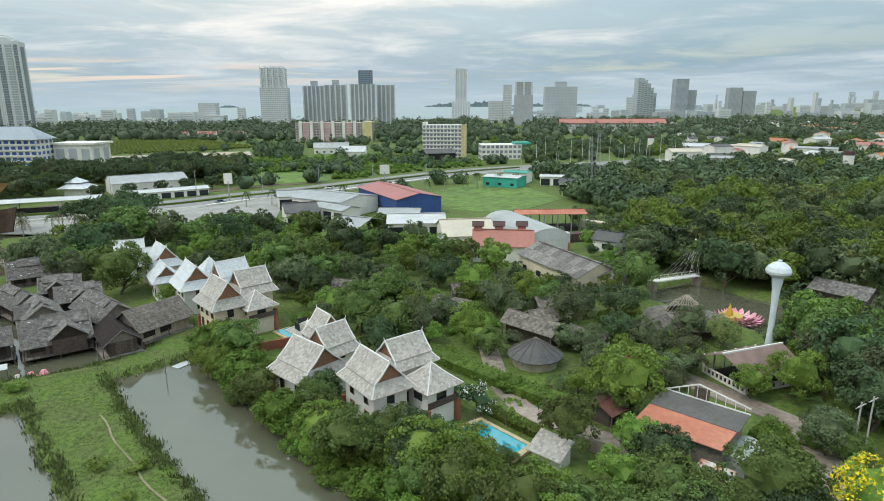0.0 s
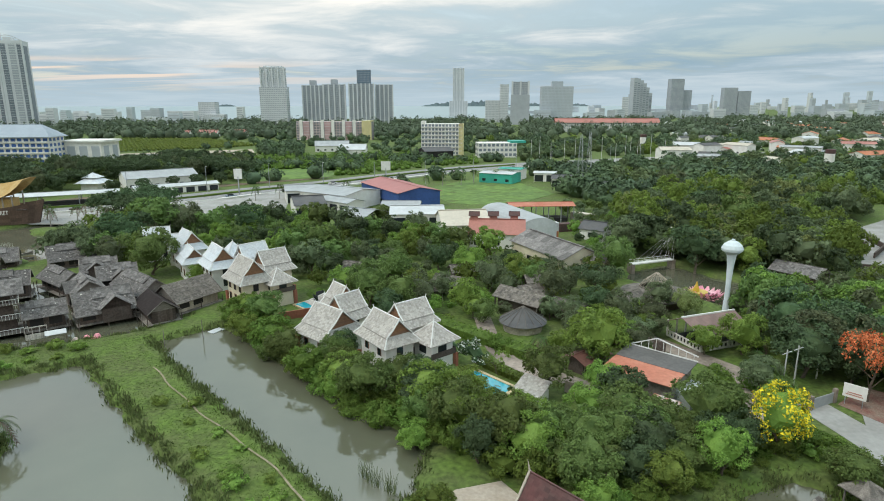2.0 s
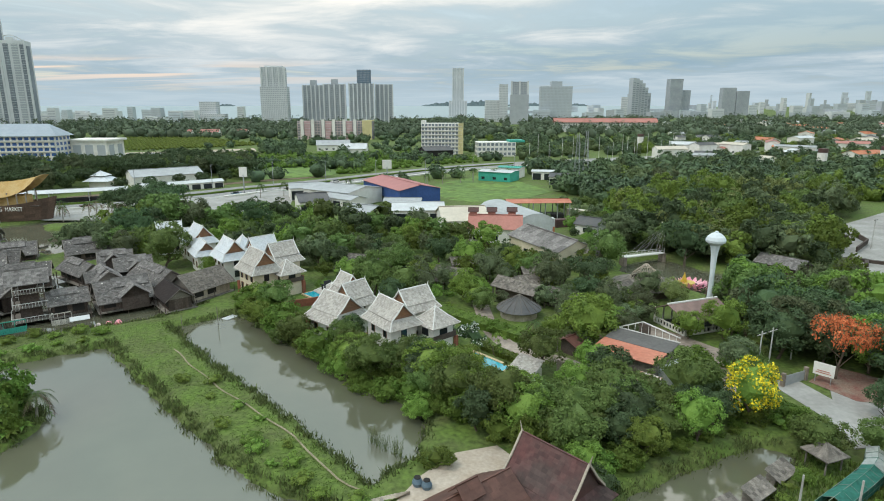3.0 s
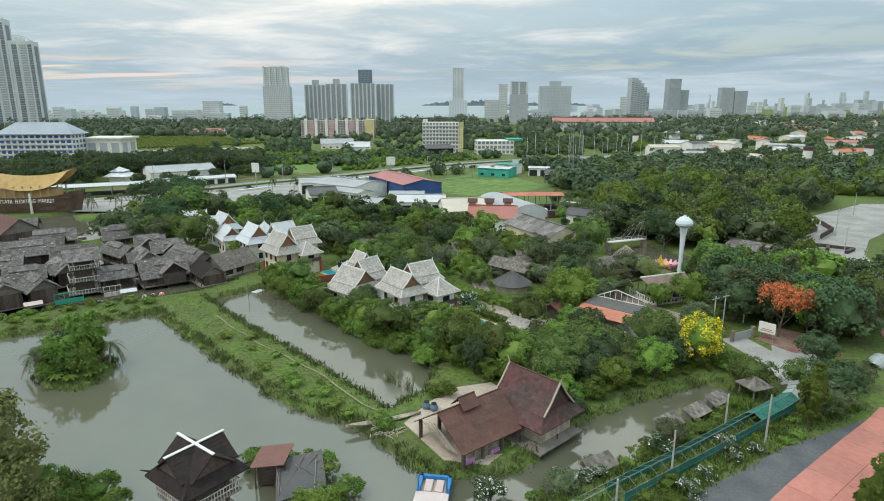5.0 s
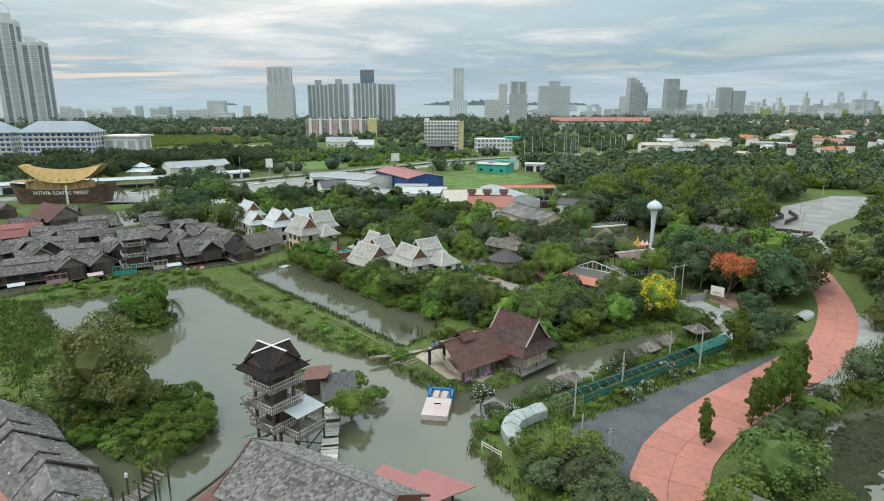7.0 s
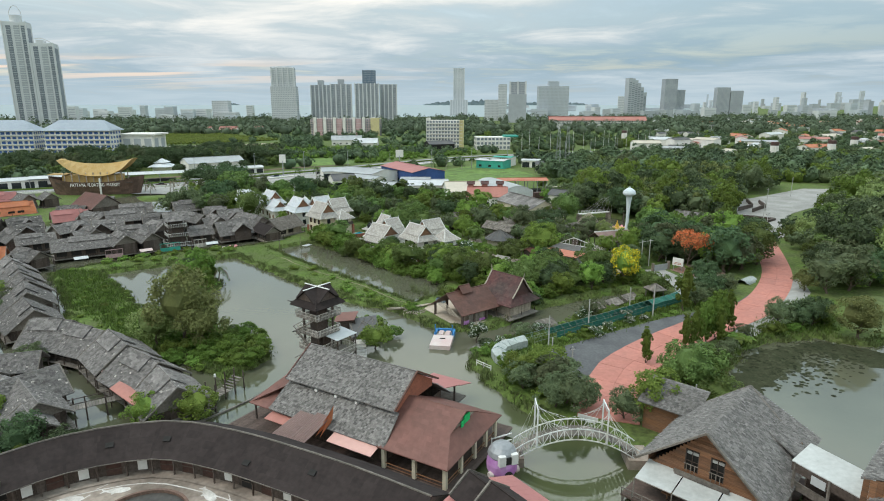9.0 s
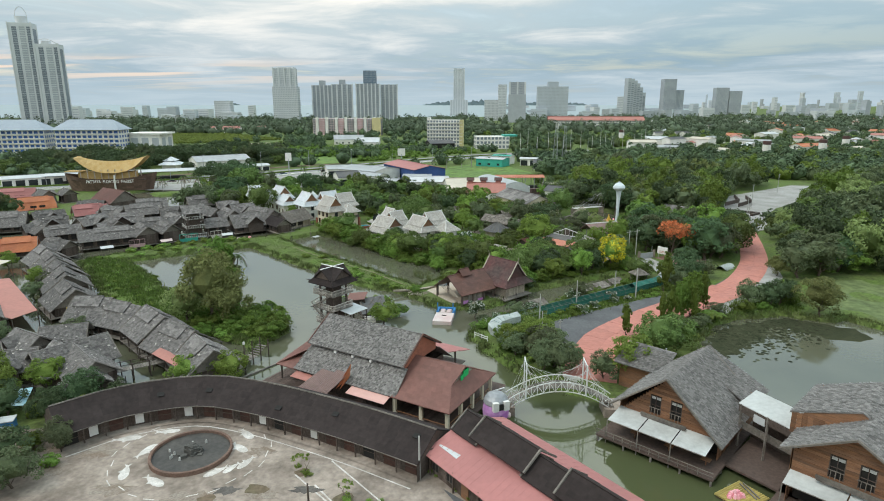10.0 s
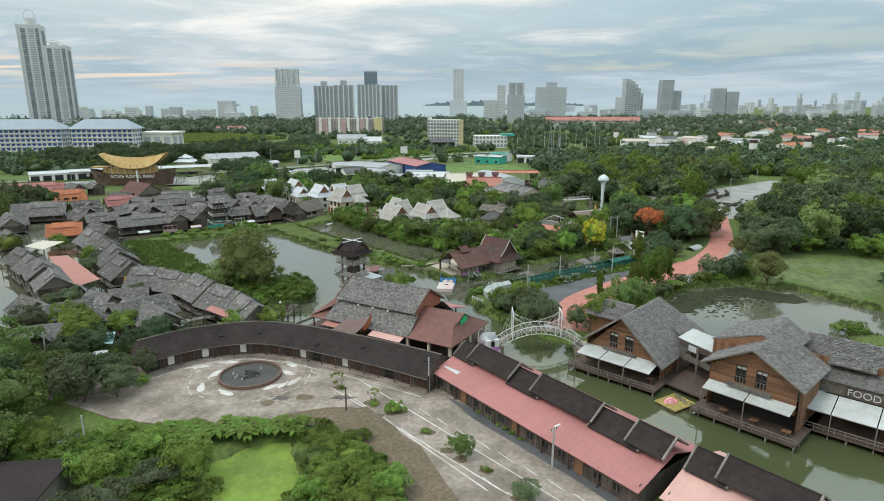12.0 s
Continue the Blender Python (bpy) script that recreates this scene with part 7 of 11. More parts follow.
for i in range(3):
    z = 0.6 + i * 2.6
    k.beam((-2.6, 2.4 - (i % 2) * 4.4, z), (-2.6, -2.0 + (i % 2) * 4.4, z + 2.6), 0.16)
    k.beam((-3.0, 2.4 - (i % 2) * 4.4, z + 0.9), (-3.0, -2.0 + (i % 2) * 4.4, z + 3.5), 0.1)
    for j in range(9):
        u = j / 8
        k.box(-2.7, 2.4 - (i % 2) * 4.4 + (-4.4 + (i % 2) * 8.8) * u, z + 2.6 * u, 0.9, 0.26, 0.05)
part("stair", k, M["grey_wood"], t, "grey timber outside stair")
# side platform with a flat white roof
t = thing("viewing_platform", -18.6, 5.6, 0, 53, "raised timber platform with a flat white sheet roof", "platform")
balcony(t, 4.2, 3.4, 2.3)
part("roof", Kit().sheet([(-2.1, -1.8, 5.2), (2.1, -1.8, 5.2), (2.1, 1.8, 5.5), (-2.1, 1.8, 5.5)], 0.08), M["white_sheet"], t)
for sx in (-1.9, 1.9):
    for sy in (-1.6, 1.6):
        part("post", Kit().box(sx, sy, -1.4, 0.16, 0.16, 6.6), M["dark_wood"], t)
part("brace", Kit().beam((-1.9, -1.6, 0), (1.9, -1.6, 2.2), 0.12).beam((1.9, -1.6, 0), (-1.9, -1.6, 2.2), 0.12), M["dark_wood"], t)
part("wall", Kit().box(-1.2, 1.5, 2.4, 1.6, 0.1, 2.4), M["dark_wood"], t)
# tin-roofed hut and collapsed shelter beside the tower
t = thing("tin_roofed_hut", -19.9, 19.6, 0, 8, "hut with a flat red-brown tin roof on the water", "hut")
part("roof", Kit().sheet([(-2.0, -1.6, 2.7), (1.6, -1.8, 2.9), (2.4, 1.7, 3.3), (-1.2, 1.9, 3.1)], 0.08), M["porch_roof"], t)
part("wall", Kit().box(0.2, 0.2, 0.2, 3.0, 2.6, 2.5), M["dark_wood"], t)
for sx in (-1.5, 1.7):
    for sy in (-1.4, 1.4):
        part("post", Kit().tube((sx, sy, -1.4), (sx, sy, 2.6), 0.1), M["dark_wood"], t)
t = thing("collapsed_shelter", -16.4, 18.0, 0, 20, "collapsed dark shelter overgrown with vines on the water", "ruin")
part("roof", Kit().sheet([(-2.8, -2.8, 1.0), (2.4, -2.4, 1.4), (2.8, 2.6, 2.6), (-2.2, 2.6, 2.4)], 0.15), M["dark_sheet"], t)
k = Kit()
for i in range(12):
    k.beam((RND.uniform(-2.5, 2.5), RND.uniform(-2.5, 0), 1.3), (RND.uniform(-2.5, 2.5), RND.uniform(0, 2.5), 2.5), 0.08)
part("broken_batten", k, M["grey_wood"], t, kind="stuff")
part("base", Kit().box(0, 0, -1.2, 5.2, 4.8, 1.6), M["dark_wood"], t)
# slatted walkway
t = thing("slatted_walkway", -15.6, 7.2, 0, -82, "bleached broken slatted walkway over the pond", "walkway")
k = Kit()
for i in range(26):
    if i in (7, 8, 15, 19):
        continue
    k.box(-6.4 + i * 0.5, RND.uniform(-0.06, 0.06), 0.92 + RND.uniform(-0.03, 0.03), 0.4 if i % 3 else 0.46, 2.0, 0.05, RND.uniform(-0.06, 0.06))
part("slat", k, M["bleached"], t)
k = Kit()
for s in (-0.8, 0.8):
    k.beam((-6.6, s, 0.85), (6.6, s, 0.85), 0.12)
    for i in range(5):
        k.tube((-6 + i * 3, s, -1.4), (-6 + i * 3, s, 0.85), 0.09)
part("bearer", k, M["dark_wood"], t)

# ---- paddle raft ----
t = thing("ferry_raft", -2.4, 15.3, 0, -8.4, "pale pink flat-decked ferry raft with a blue stern and posts", "boat")
k = Kit()
k.box(0, -1.3, -0.25, 3.5, 4.9, 0.95)
part("hull", k, M["pale_pink"], t)
part("stern", Kit().box(-1.55, 2.5, -0.2, 0.35, 2.8, 1.1).box(1.55, 2.5, -0.2, 0.35, 2.8, 1.1).box(0, 3.75, -0.2, 3.4, 0.35, 1.1), M["blue"], t, "blue painted stern rim")
part("well", Kit().box(0, 2.3, -0.2, 2.8, 2.7, 0.6), M["pale_wood"], t)
part("seat", Kit().box(-0.6, 2.3, 0.4, 0.8, 2.0, 0.3).box(0.6, 2.3, 0.4, 0.8, 2.0, 0.3), M["pale_pink"], t)
part("cleat", Kit().box(0, -0.6, 0.7, 0.9, 0.12, 0.12), M["dark"], t)
for s in (-1.5, 1.5):
    part("mooring_post", Kit().tube((s, 1.2, -1.3), (s, 1.2, 2.6), 0.1), M["blue"], t, "blue mooring post")

# ---- foot bridge with steps between market huts ----
t = thing("wooden_footbridge", -48.3, -9.9, 0, 34, "grey wooden footbridge on posts over the canal", "footbridge")
k = Kit()
for i in range(20):
    k.box(-3.6 + i * 0.38, 0, 1.7, 0.34, 1.6, 0.07)
part("plank", k, M["grey_wood"], t)
for s in (-0.8, 0.8):
    part("handrail", Kit().beam((-3.6, s, 2.6), (3.8, s, 2.6), 0.09), M["dark_wood"], t)
    for i in range(4):
        part("post", Kit().tube((-3.4 + i * 2.3, s, -1.4), (-3.4 + i * 2.3, s, 2.7), 0.09), M["dark_wood"], t)
k = Kit()
for i in range(9):
    k.box(4.0 + i * 0.35, -0.6 - i * 0.42, 1.6 - i * 0.13, 1.6, 0.3, 0.06, -0.6)
part("step", k, M["grey_wood"], t)
t = thing("jetty_stair", -33.2, -4.6, 0, 62, "weathered wooden landing stage with stairs and lamps", "jetty")
k = Kit()
for i in range(12):
    k.box(-2.4 + i * 0.42, 0, 0.9 + max(0, i - 6) * 0.2, 0.36, 1.8, 0.07)
part("plank", k, M["grey_wood"], t)
for i in range(4):
    for s in (-0.9, 0.9):
        part("post", Kit().tube((-2.4 + i * 1.7, s, -1.4), (-2.4 + i * 1.7, s, 3.0), 0.1), M["dark_wood"], t)
part("lamp", Kit().tube((-0.7, 0.9, 3.0), (-0.7, 0.9, 3.4), 0.2, 0.14, 8), M["trim"], t)
k = Kit()
boom = smooth_line([(-36.5, -14.5), (-32.5, -10.2), (-29.0, -5.5), (-26.6, -0.5), (-25.2, 3.6)], 1.2)
for (x0, y0), (x1, y1) in zip(boom, boom[1:]):
    k.tube((x0, y0, 0.1), (x1, y1, 0.1), 0.17, 0.17, 6)
solid("floating_boom", k, M["grey_wood"], "curved grey floating boom across the pond", "boom")


# ---- pool garden ----
t = thing("swimming_pool", 6.0, 64.2, LAND, 0, "turquoise garden swimming pool with a sandstone edge", "swimming pool")
POOL = [(-4.5, 0.8), (-3.6, 2.6), (-1.1, 4.2), (4.0, -1.4), (1.4, -4.3), (-0.6, -2.4), (-1.4, -2.0), (-3.2, -1.2)]
k = Kit()
cx, cy = sum(p[0] for p in POOL) / 8, sum(p[1] for p in POOL) / 8
out = [(cx + (x - cx) * 1.17, cy + (y - cy) * 1.17) for x, y in POOL]
n = len(POOL)
for i in range(n):
    j = (i + 1) % n
    k.add([(*POOL[i], 0.38), (*POOL[j], 0.38), (*out[j], 0.38), (*out[i], 0.38), (*POOL[i], 0.1), (*POOL[j], 0.1), (*out[j], 0.0), (*out[i], 0.0)], [(3, 2, 1, 0), (0, 1, 5, 4), (2, 3, 7, 6)])
part("coping", k, M["pool_edge"], t, "pale sandstone coping")
part("water", Kit().add([(x, y, 0.27) for x, y in POOL], [tuple(range(n))[::-1]]), M["pool_water"], t, "clear turquoise water")
for s in (0, 0.5):
    part("ladder", Kit().tube((-2.6 + s, 3.1 + s * 0.6, 0.3), (-2.6 + s, 3.1 + s * 0.6, 1.1), 0.03).tube((-2.6 + s, 3.1 + s * 0.6, 1.1), (-2.3 + s, 2.6 + s * 0.6, 1.1), 0.03), M["steel"], t)
t = thing("pool_house", 12.2, 59.8, LAND, -42, "small pool house with a pale shingled roof", "pool house")
k = Kit()
slope(k, (-2.2, -1.8, 1.6), (2.2, -1.8, 1.6), (-2.2, 1.2, 2.9), (2.2, 1.2, 2.9), 0.34, 0.3, 0.07)
part("roof", k, M["villa_roof"], t)
part("wall", Kit().box(0, 0, -0.2, 3.6, 2.2, 1.9), M["white_wall"], t)
t = thing("garden_hut", -6.0, 63.6, LAND, -48, "small pale shingled garden hut under trees", "garden hut")
k = Kit()
gable_roof(k, 4.2, 3.4, 1.8, 3.2, 0.34, 0.3, 0.07)
part("roof", k, M["villa_roof"], t)
part("wall", Kit().box(0, 0, -0.2, 3.2, 2.4, 2.1), M["cream_wall"], t)
for x, y in ((3.4, 62.2), (4.0, 61.6)):
    c = thing("garden_chair", x, y, LAND, RND.uniform(0, 90), "small white garden chair by the pool", "chair", "garden chairs")
    part("seat", Kit().box(0, 0, 0.4, 0.5, 0.5, 0.06), M["trim"], c)
    part("backrest", Kit().box(0, 0.24, 0.45, 0.5, 0.06, 0.5), M["trim"], c)
    for sx in (-0.2, 0.2):
        for sy in (-0.2, 0.2):
            part("leg", Kit().box(sx, sy, -0.1, 0.05, 0.05, 0.5), M["trim"], c)
t = thing("small_pool", -26.6, 98.6, LAND, -45, "narrow turquoise pool behind a low stone wall", "swimming pool")
part("coping", Kit().box(0, 0, -0.1, 7, 3.4, 0.35), M["pool_edge"], t)
part("water", Kit().box(0, 0, 0.2, 6.2, 2.6, 0.08), M["pool_water"], t)
k = Kit()
boards_wall(k, -31, 91, -24.5, 94.5, 0.4, 2.3, 1.2, 0.3)
boards_wall(k, -14, 70.5, -24, 80, 0.4, 2.0, 1.4, 0.25)
solid("garden_wall", k, M["brick"], "low brick garden wall beside the villas", "wall", kind="structure")


def hedge(line, wide, high, label):
    """A clipped hedge of leaves on a firm core."""
    pts = smooth_line(line, 0.8)
    r = np.random.RandomState(len(pts))
    k = Kit()
    for i in range(len(pts) - 1):
        a, b = Vector((*pts[i], 0.3)), Vector((*pts[i + 1], 0.3))
        k.slab4(a, b, wide * 0.86, high - 0.15)
        d = (b - a).normalized()
        s = Vector((-d.y, d.x, 0))
        for j in range(34):
            f, g, h = r.rand(), r.rand() * 2 - 1, r.rand()
            if r.rand() < 0.5:
                p, nn = a.lerp(b, f) + s * g * wide / 2 + Vector((0, 0, high + 0.1 * r.rand())), Vector((0, 0, 1))
            else:
                sg = 1 if r.rand() < 0.5 else -1
                p, nn = a.lerp(b, f) + s * sg * wide * (0.47 + 0.06 * r.rand()) + Vector((0, 0, high * h)), s * sg
            nn = (nn + Vector(r.normal(size=3)) * 0.5).normalized()
            u = nn.orthogonal().normalized() * 0.22
            v = nn.cross(u)
            k.add([p - u, p - v * 0.7, p + u, p + v * 0.7], [(0, 1, 2, 3)])
    return solid("hedge", k, M["leaf_bush"], label, "hedge", group="hedges")


hedge([(-2.5, 91), (2.5, 85), (8, 79.8), (13, 75), (18.5, 71.2)], 3.4, 1.9, "broad clipped green hedge along the lane")
hedge([(5.8, 71.5), (8.2, 68.6), (11.6, 65.2)], 1.6, 1.4, "clipped green hedge beside the pool")

# ---- thatched village ----
t = thing("conical_hut", 14.4, 86.4, LAND, 0, "round hut with a black conical tarpaulin roof", "hut")
k = Kit()
n = 16
for i in range(n):
    a0, a1 = 2 * math.pi * i / n, 2 * math.pi * (i + 1) / n
    slope(k, (4.3 * math.cos(a0), 4.3 * math.sin(a0), 1.7), (4.3 * math.cos(a1), 4.3 * math.sin(a1), 1.7), (0.05 * math.cos(a0), 0.05 * math.sin(a0), 4.3), (0.05 * math.cos(a1), 0.05 * math.sin(a1), 4.3), 1.0, 0.8, 0.03)
part("roof", k, M["dark_sheet"], t)
k = Kit()
for i in range(n):
    a = 2 * math.pi * i / n
    k.beam((4.5 * math.cos(a), 4.5 * math.sin(a), 1.75), (0, 0, 4.45), 0.07)
part("batten", k, M["grey_wood"], t)
part("wall", Kit().tube((0, 0, -0.2), (0, 0, 2.2), 3.5, 3.5, 14), M["pale_wood"], t)


def thatched(x, y, turn, L, W, ze, zr, label, mat="thatch"):
    t = thing("thatched_hut", x, y, LAND, turn, label, "hut", "thatched huts")
    k = Kit()
    gable_roof(k, L, W, ze, zr, 0.5, 0.4, 0.06)
    part("roof", k, M[mat], t)
    part("wall", Kit().box(0, 0, -0.2, L - 1.6, W - 1.8, ze + 0.6), M["dark_wood"], t)
    for i in (0, 3):
        for s in (-1, 1):
            part("post", Kit().box(-L / 2 + 0.5 + (L - 1) * i / 3, s * (W / 2 - 0.4), -0.2, 0.16, 0.16, ze + 0.2), M["grey_wood"], t)


for x, y, a, L, W, ze, zr in ((15.6, 96.6, -44, 11, 5, 2.4, 4.2), (18.5, 101.5, 30, 8, 6, 2.4, 4.0), (24, 92, -40, 7, 5, 2.2, 3.6), (-3.5, 104, 20, 7, 5, 2.2, 3.6), (2, 108, -30, 8, 5, 2.2, 3.8), (-12, 118, 30, 8, 6, 2.4, 4.0), (6, 119, 15, 9, 5, 2.2, 3.6),
                               (-20, 121, -20, 7, 5, 2.2, 3.6), (36, 96, 40, 8, 6, 2.2, 3.8), (22, 109, 10, 9, 6, 2.2, 3.8)):
    thatched(x, y, a, L, W, ze, zr, "low grey thatched hut among trees")
thatched(81, 115, -55, 11, 7, 2.6, 4.4, "low grey-roofed hut across the temple pond", "old_roof")
thatched(28, 81, -20, 6, 5, 2.2, 3.4, "low brown-roofed hut under trees", "porch_roof")
thatched(90, 152, 10, 12, 11, 2.6, 5.0, "broad thatched pavilion among trees")
thatched(103, 153, -10, 9, 9, 2.4, 4.4, "broad thatched pavilion among trees")
thatched(22, 70, 40, 7, 4.5, 2.0, 3.0, "low brown-roofed shed beside trees", "porch_roof")

# terrace with rusty roof and steel truss
t = thing("terrace_roof", 29.0, 62.6, LAND, -42, "flat dark roof with a rusty orange half", "roof")
part("dark_roof", Kit().sheet([(-5.2, 0.2, 3.9), (5.0, 0.2, 3.9), (5.0, 4.2, 4.3), (-5.2, 4.2, 4.3)], 0.12), M["grey_shade"], t, "dark grey boarded roof half")
part("rust_roof", Kit().sheet([(-5.2, -4.2, 3.5), (4.6, -4.2, 3.5), (4.8, 0.1, 3.88), (-5.2, 0.1, 3.88)], 0.1), M["rust_sheet"], t, "rusty orange roof half")
part("wall", Kit().box(0, 0, -0.2, 9, 7, 3.4), M["grey_wood"], t)
k = Kit()
k.beam((-5, 4.4, 4.3), (-1.0, 4.4, 6.2), 0.14).beam((-1.0, 4.4, 6.2), (5, 4.4, 5.0), 0.14).beam((-5, 4.4, 4.3), (5, 4.4, 4.3), 0.14)
for i in range(9):
    xx = -4.4 + i * 1.1
    top = 4.3 + (1.9 * (xx + 5) / 4 if xx < -1 else 1.9 - 1.2 * (xx + 1) / 6)
    k.beam((xx, 4.4, 4.3), (xx, 4.4, top), 0.07)
part("truss", k, M["trim"], t, "white steel truss")
part("gate", Kit().box(-0.6, 4.45, 4.3, 1.8, 0.12, 1.5), M["dark_wood"], t)
t = thing("barrel_greenhouse", 33.4, 59.6, LAND, 42, "barrel-vaulted translucent plastic tunnel", "greenhouse")
k = Kit()
for i in range(10):
    a0, a1 = math.pi * i / 10, math.pi * (i + 1) / 10
    k.add([(s * 2.8, 1.7 * math.cos(a), 0.6 + 1.5 * math.sin(a)) for a in (a0, a1) for s in (-1, 1)], [(0, 1, 3, 2)])
for s in (-2.8, 2.8):
    k.add([(s, 1.7 * math.cos(math.pi * i / 10), 0.6 + 1.5 * math.sin(math.pi * i / 10)) for i in range(11)], [tuple(range(11))])
k.box(0, 0, -0.2, 5.6, 3.3, 0.9)
part("cover", k, M["white_net"], t, smooth=False)
t = thing("tin_shack", 27.8, 54.0, LAND, -44, "small white shack with a rusted tin roof", "shack")
part("roof", Kit().sheet([(-1.8, -1.3, 2.4), (1.8, -1.3, 2.4), (1.8, 1.3, 2.8), (-1.8, 1.3, 2.8)], 0.06), M["tin_rust"], t)
part("wall", Kit().box(0, 0, -0.2, 3.2, 2.2, 2.6), M["white_wall"], t)
k = Kit()
boards_wall(k, 17, 62, 24, 56.5, 0.5, 2.6, 1.5, 0.2)
solid("yard_wall", k, M["concrete"], "grey concrete yard wall", "wall", kind="structure")

# open pavilion with brown roof
t = thing("open_pavilion", 45.0, 80.0, LAND, 20, "open pavilion with a broad brown roof and white walls", "pavilion")
k = Kit()
slope(k, (-4.4, -3.6, 2.7), (6.2, -3.6, 2.7), (-6.0, 0.0, 5.2), (5.2, 0.0, 5.2), 1.2, 0.8, 0.02)
slope(k, (6.2, 5.6, 2.5), (-4.4, 5.6, 2.5), (5.2, 0.0, 5.2), (-6.0, 0.0, 5.2), 1.2, 0.8, 0.02)
part("roof", k, M["shade_brown"], t)
part("ridge_cap", Kit().beam((-6.0, 0.0, 5.25), (5.2, 0.0, 5.25), 0.24), M["trim"], t)
for i in range(6):
    for s in (-3.0, 5.0):
        part("column", Kit().box(-4.2 + i * 2.0, s, -0.2, 0.22, 0.22, 3.1), M["white_wall"], t)
k = Kit().box(0.8, -3.0, -0.2, 10, 0.18, 0.5).box(0.8, -3.0, 1.0, 10, 0.18, 0.2).box(-4.3, 1.0, -0.2, 0.18, 8.0, 0.5).box(-4.3, 1.0, 1.0, 0.18, 8.0, 0.2)
for i in range(11):
    k.box(-4.1 + i * 0.92, -3.0, 0.3, 0.3, 0.18, 0.8)
    k.box(-4.3, -2.9 + i * 0.78, 0.3, 0.18, 0.3, 0.8)
part("balustrade", k, M["white_wall"], t, "white openwork parapet")
part("shade", Kit().box(0.8, 1.0, -0.1, 9.4, 7.6, 0.25), M["dark"], t)

# chevron screens on the gravel lot
for pts in (((108.6, 137.7), (117.9, 145.9), (122.4, 159.4)), ((112.3, 134.8), (122.3, 144.8), (125.6, 155.9))):
    x, y = pts[1]
    t = thing("chevron_screen", x, y, LAND, 0, "low dark brown chevron-shaped screen on gravel", "screen", "chevron screens")
    for a in (pts[0], pts[2]):
        k = Kit()
        k.slab4((0, 0, 0.6), (a[0] - x, a[1] - y, 0.6), 0.4, 1.4)
        part("panel", k, M["dark_wood"], t)

# water tower
t = thing("water_tower", 51.2, 87.4, LAND, 0, "slim pale champagne-glass water tower", "water tower")
k = Kit()
n = 20
for (r0, z0), (r1, z1) in zip(((0.75, -0.5), (0.46, 5.5), (0.44, 8.5), (0.58, 11.6), (0.82, 13.4)), ((0.46, 5.5), (0.44, 8.5), (0.58, 11.6), (0.82, 13.4), (0.95, 13.8))):
    for i in range(n):
        a0, a1 = 2 * math.pi * i / n, 2 * math.pi * (i + 1) / n
        k.add([(r0 * math.cos(a0), r0 * math.sin(a0), z0), (r0 * math.cos(a1), r0 * math.sin(a1), z0), (r1 * math.cos(a1), r1 * math.sin(a1), z1), (r1 * math.cos(a0), r1 * math.sin(a0), z1)], [(0, 1, 2, 3)])
part("stem", k, M["tank_white"], t, smooth=True)
k = Kit()
prof = ((1.0, 13.7), (1.75, 14.3), (1.82, 14.7), (1.55, 15.3), (0.85, 15.9), (0.3, 16.1), (0.02, 16.15))
for (r0, z0), (r1, z1) in zip(prof, prof[1:]):
    for i in range(n):
        a0, a1 = 2 * math.pi * i / n, 2 * math.pi * (i + 1) / n
        k.add([(r0 * math.cos(a0), r0 * math.sin(a0), z0), (r0 * math.cos(a1), r0 * math.sin(a1), z0), (r1 * math.cos(a1), r1 * math.sin(a1), z1), (r1 * math.cos(a0), r1 * math.sin(a0), z1)], [(0, 1, 2, 3)])
part("tank", k, M["tank_white"], t, "pale mushroom-shaped tank", smooth=True)
part("hatch", Kit().tube((0, 0, 16.05), (0, 0, 16.35), 0.35, 0.3, 8), M["tank_white"], t)

# bamboo dome, lotus stage and cable bridge
t = thing("bamboo_dome", 43.6, 101.4, LAND, 0, "dome of bare bamboo ribs over a thatched ring", "dome")
k = Kit()
for i in range(22):
    a = 2 * math.pi * i / 22
    p = [(3.8 * math.cos(a), 3.8 * math.sin(a), 2.6), (2.6 * math.cos(a), 2.6 * math.sin(a), 4.3), (1.1 * math.cos(a), 1.1 * math.sin(a), 5.6), (0.3 * math.cos(a), 0.3 * math.sin(a), 6.3)]
    for q0, q1 in zip(p, p[1:]):
        k.tube(q0, q1, 0.06, 0.05, 4)
for r, z in ((3.2, 3.5), (1.9, 5.0)):
    for i in range(22):
        a0, a1 = 2 * math.pi * i / 22, 2 * math.pi * (i + 1) / 22
        k.tube((r * math.cos(a0), r * math.sin(a0), z), (r * math.cos(a1), r * math.sin(a1), z), 0.05, 0.05, 4)
part("rib", k, M["pale_wood"], t)
k = Kit()
for i in range(16):
    a0, a1 = 2 * math.pi * i / 16, 2 * math.pi * (i + 1) / 16
    slope(k, (7.2 * math.cos(a0), 7.2 * math.sin(a0), 2.0), (7.2 * math.cos(a1), 7.2 * math.sin(a1), 2.0), (3.4 * math.cos(a0), 3.4 * math.sin(a0), 3.2), (3.4 * math.cos(a1), 3.4 * math.sin(a1), 3.2), 0.6, 0.5, 0.05)
part("ring_roof", k, M["thatch"], t, "grey thatched ring roof")
part("wall", Kit().tube((0, 0, -0.2), (0, 0, 2.4), 5.6, 5.6, 16), M["dark_wood"], t)
t = thing("lotus_stage", 56.0, 106.6, 0, 0, "floating stage ringed with pink lotus petals and golden shrine", "stage")
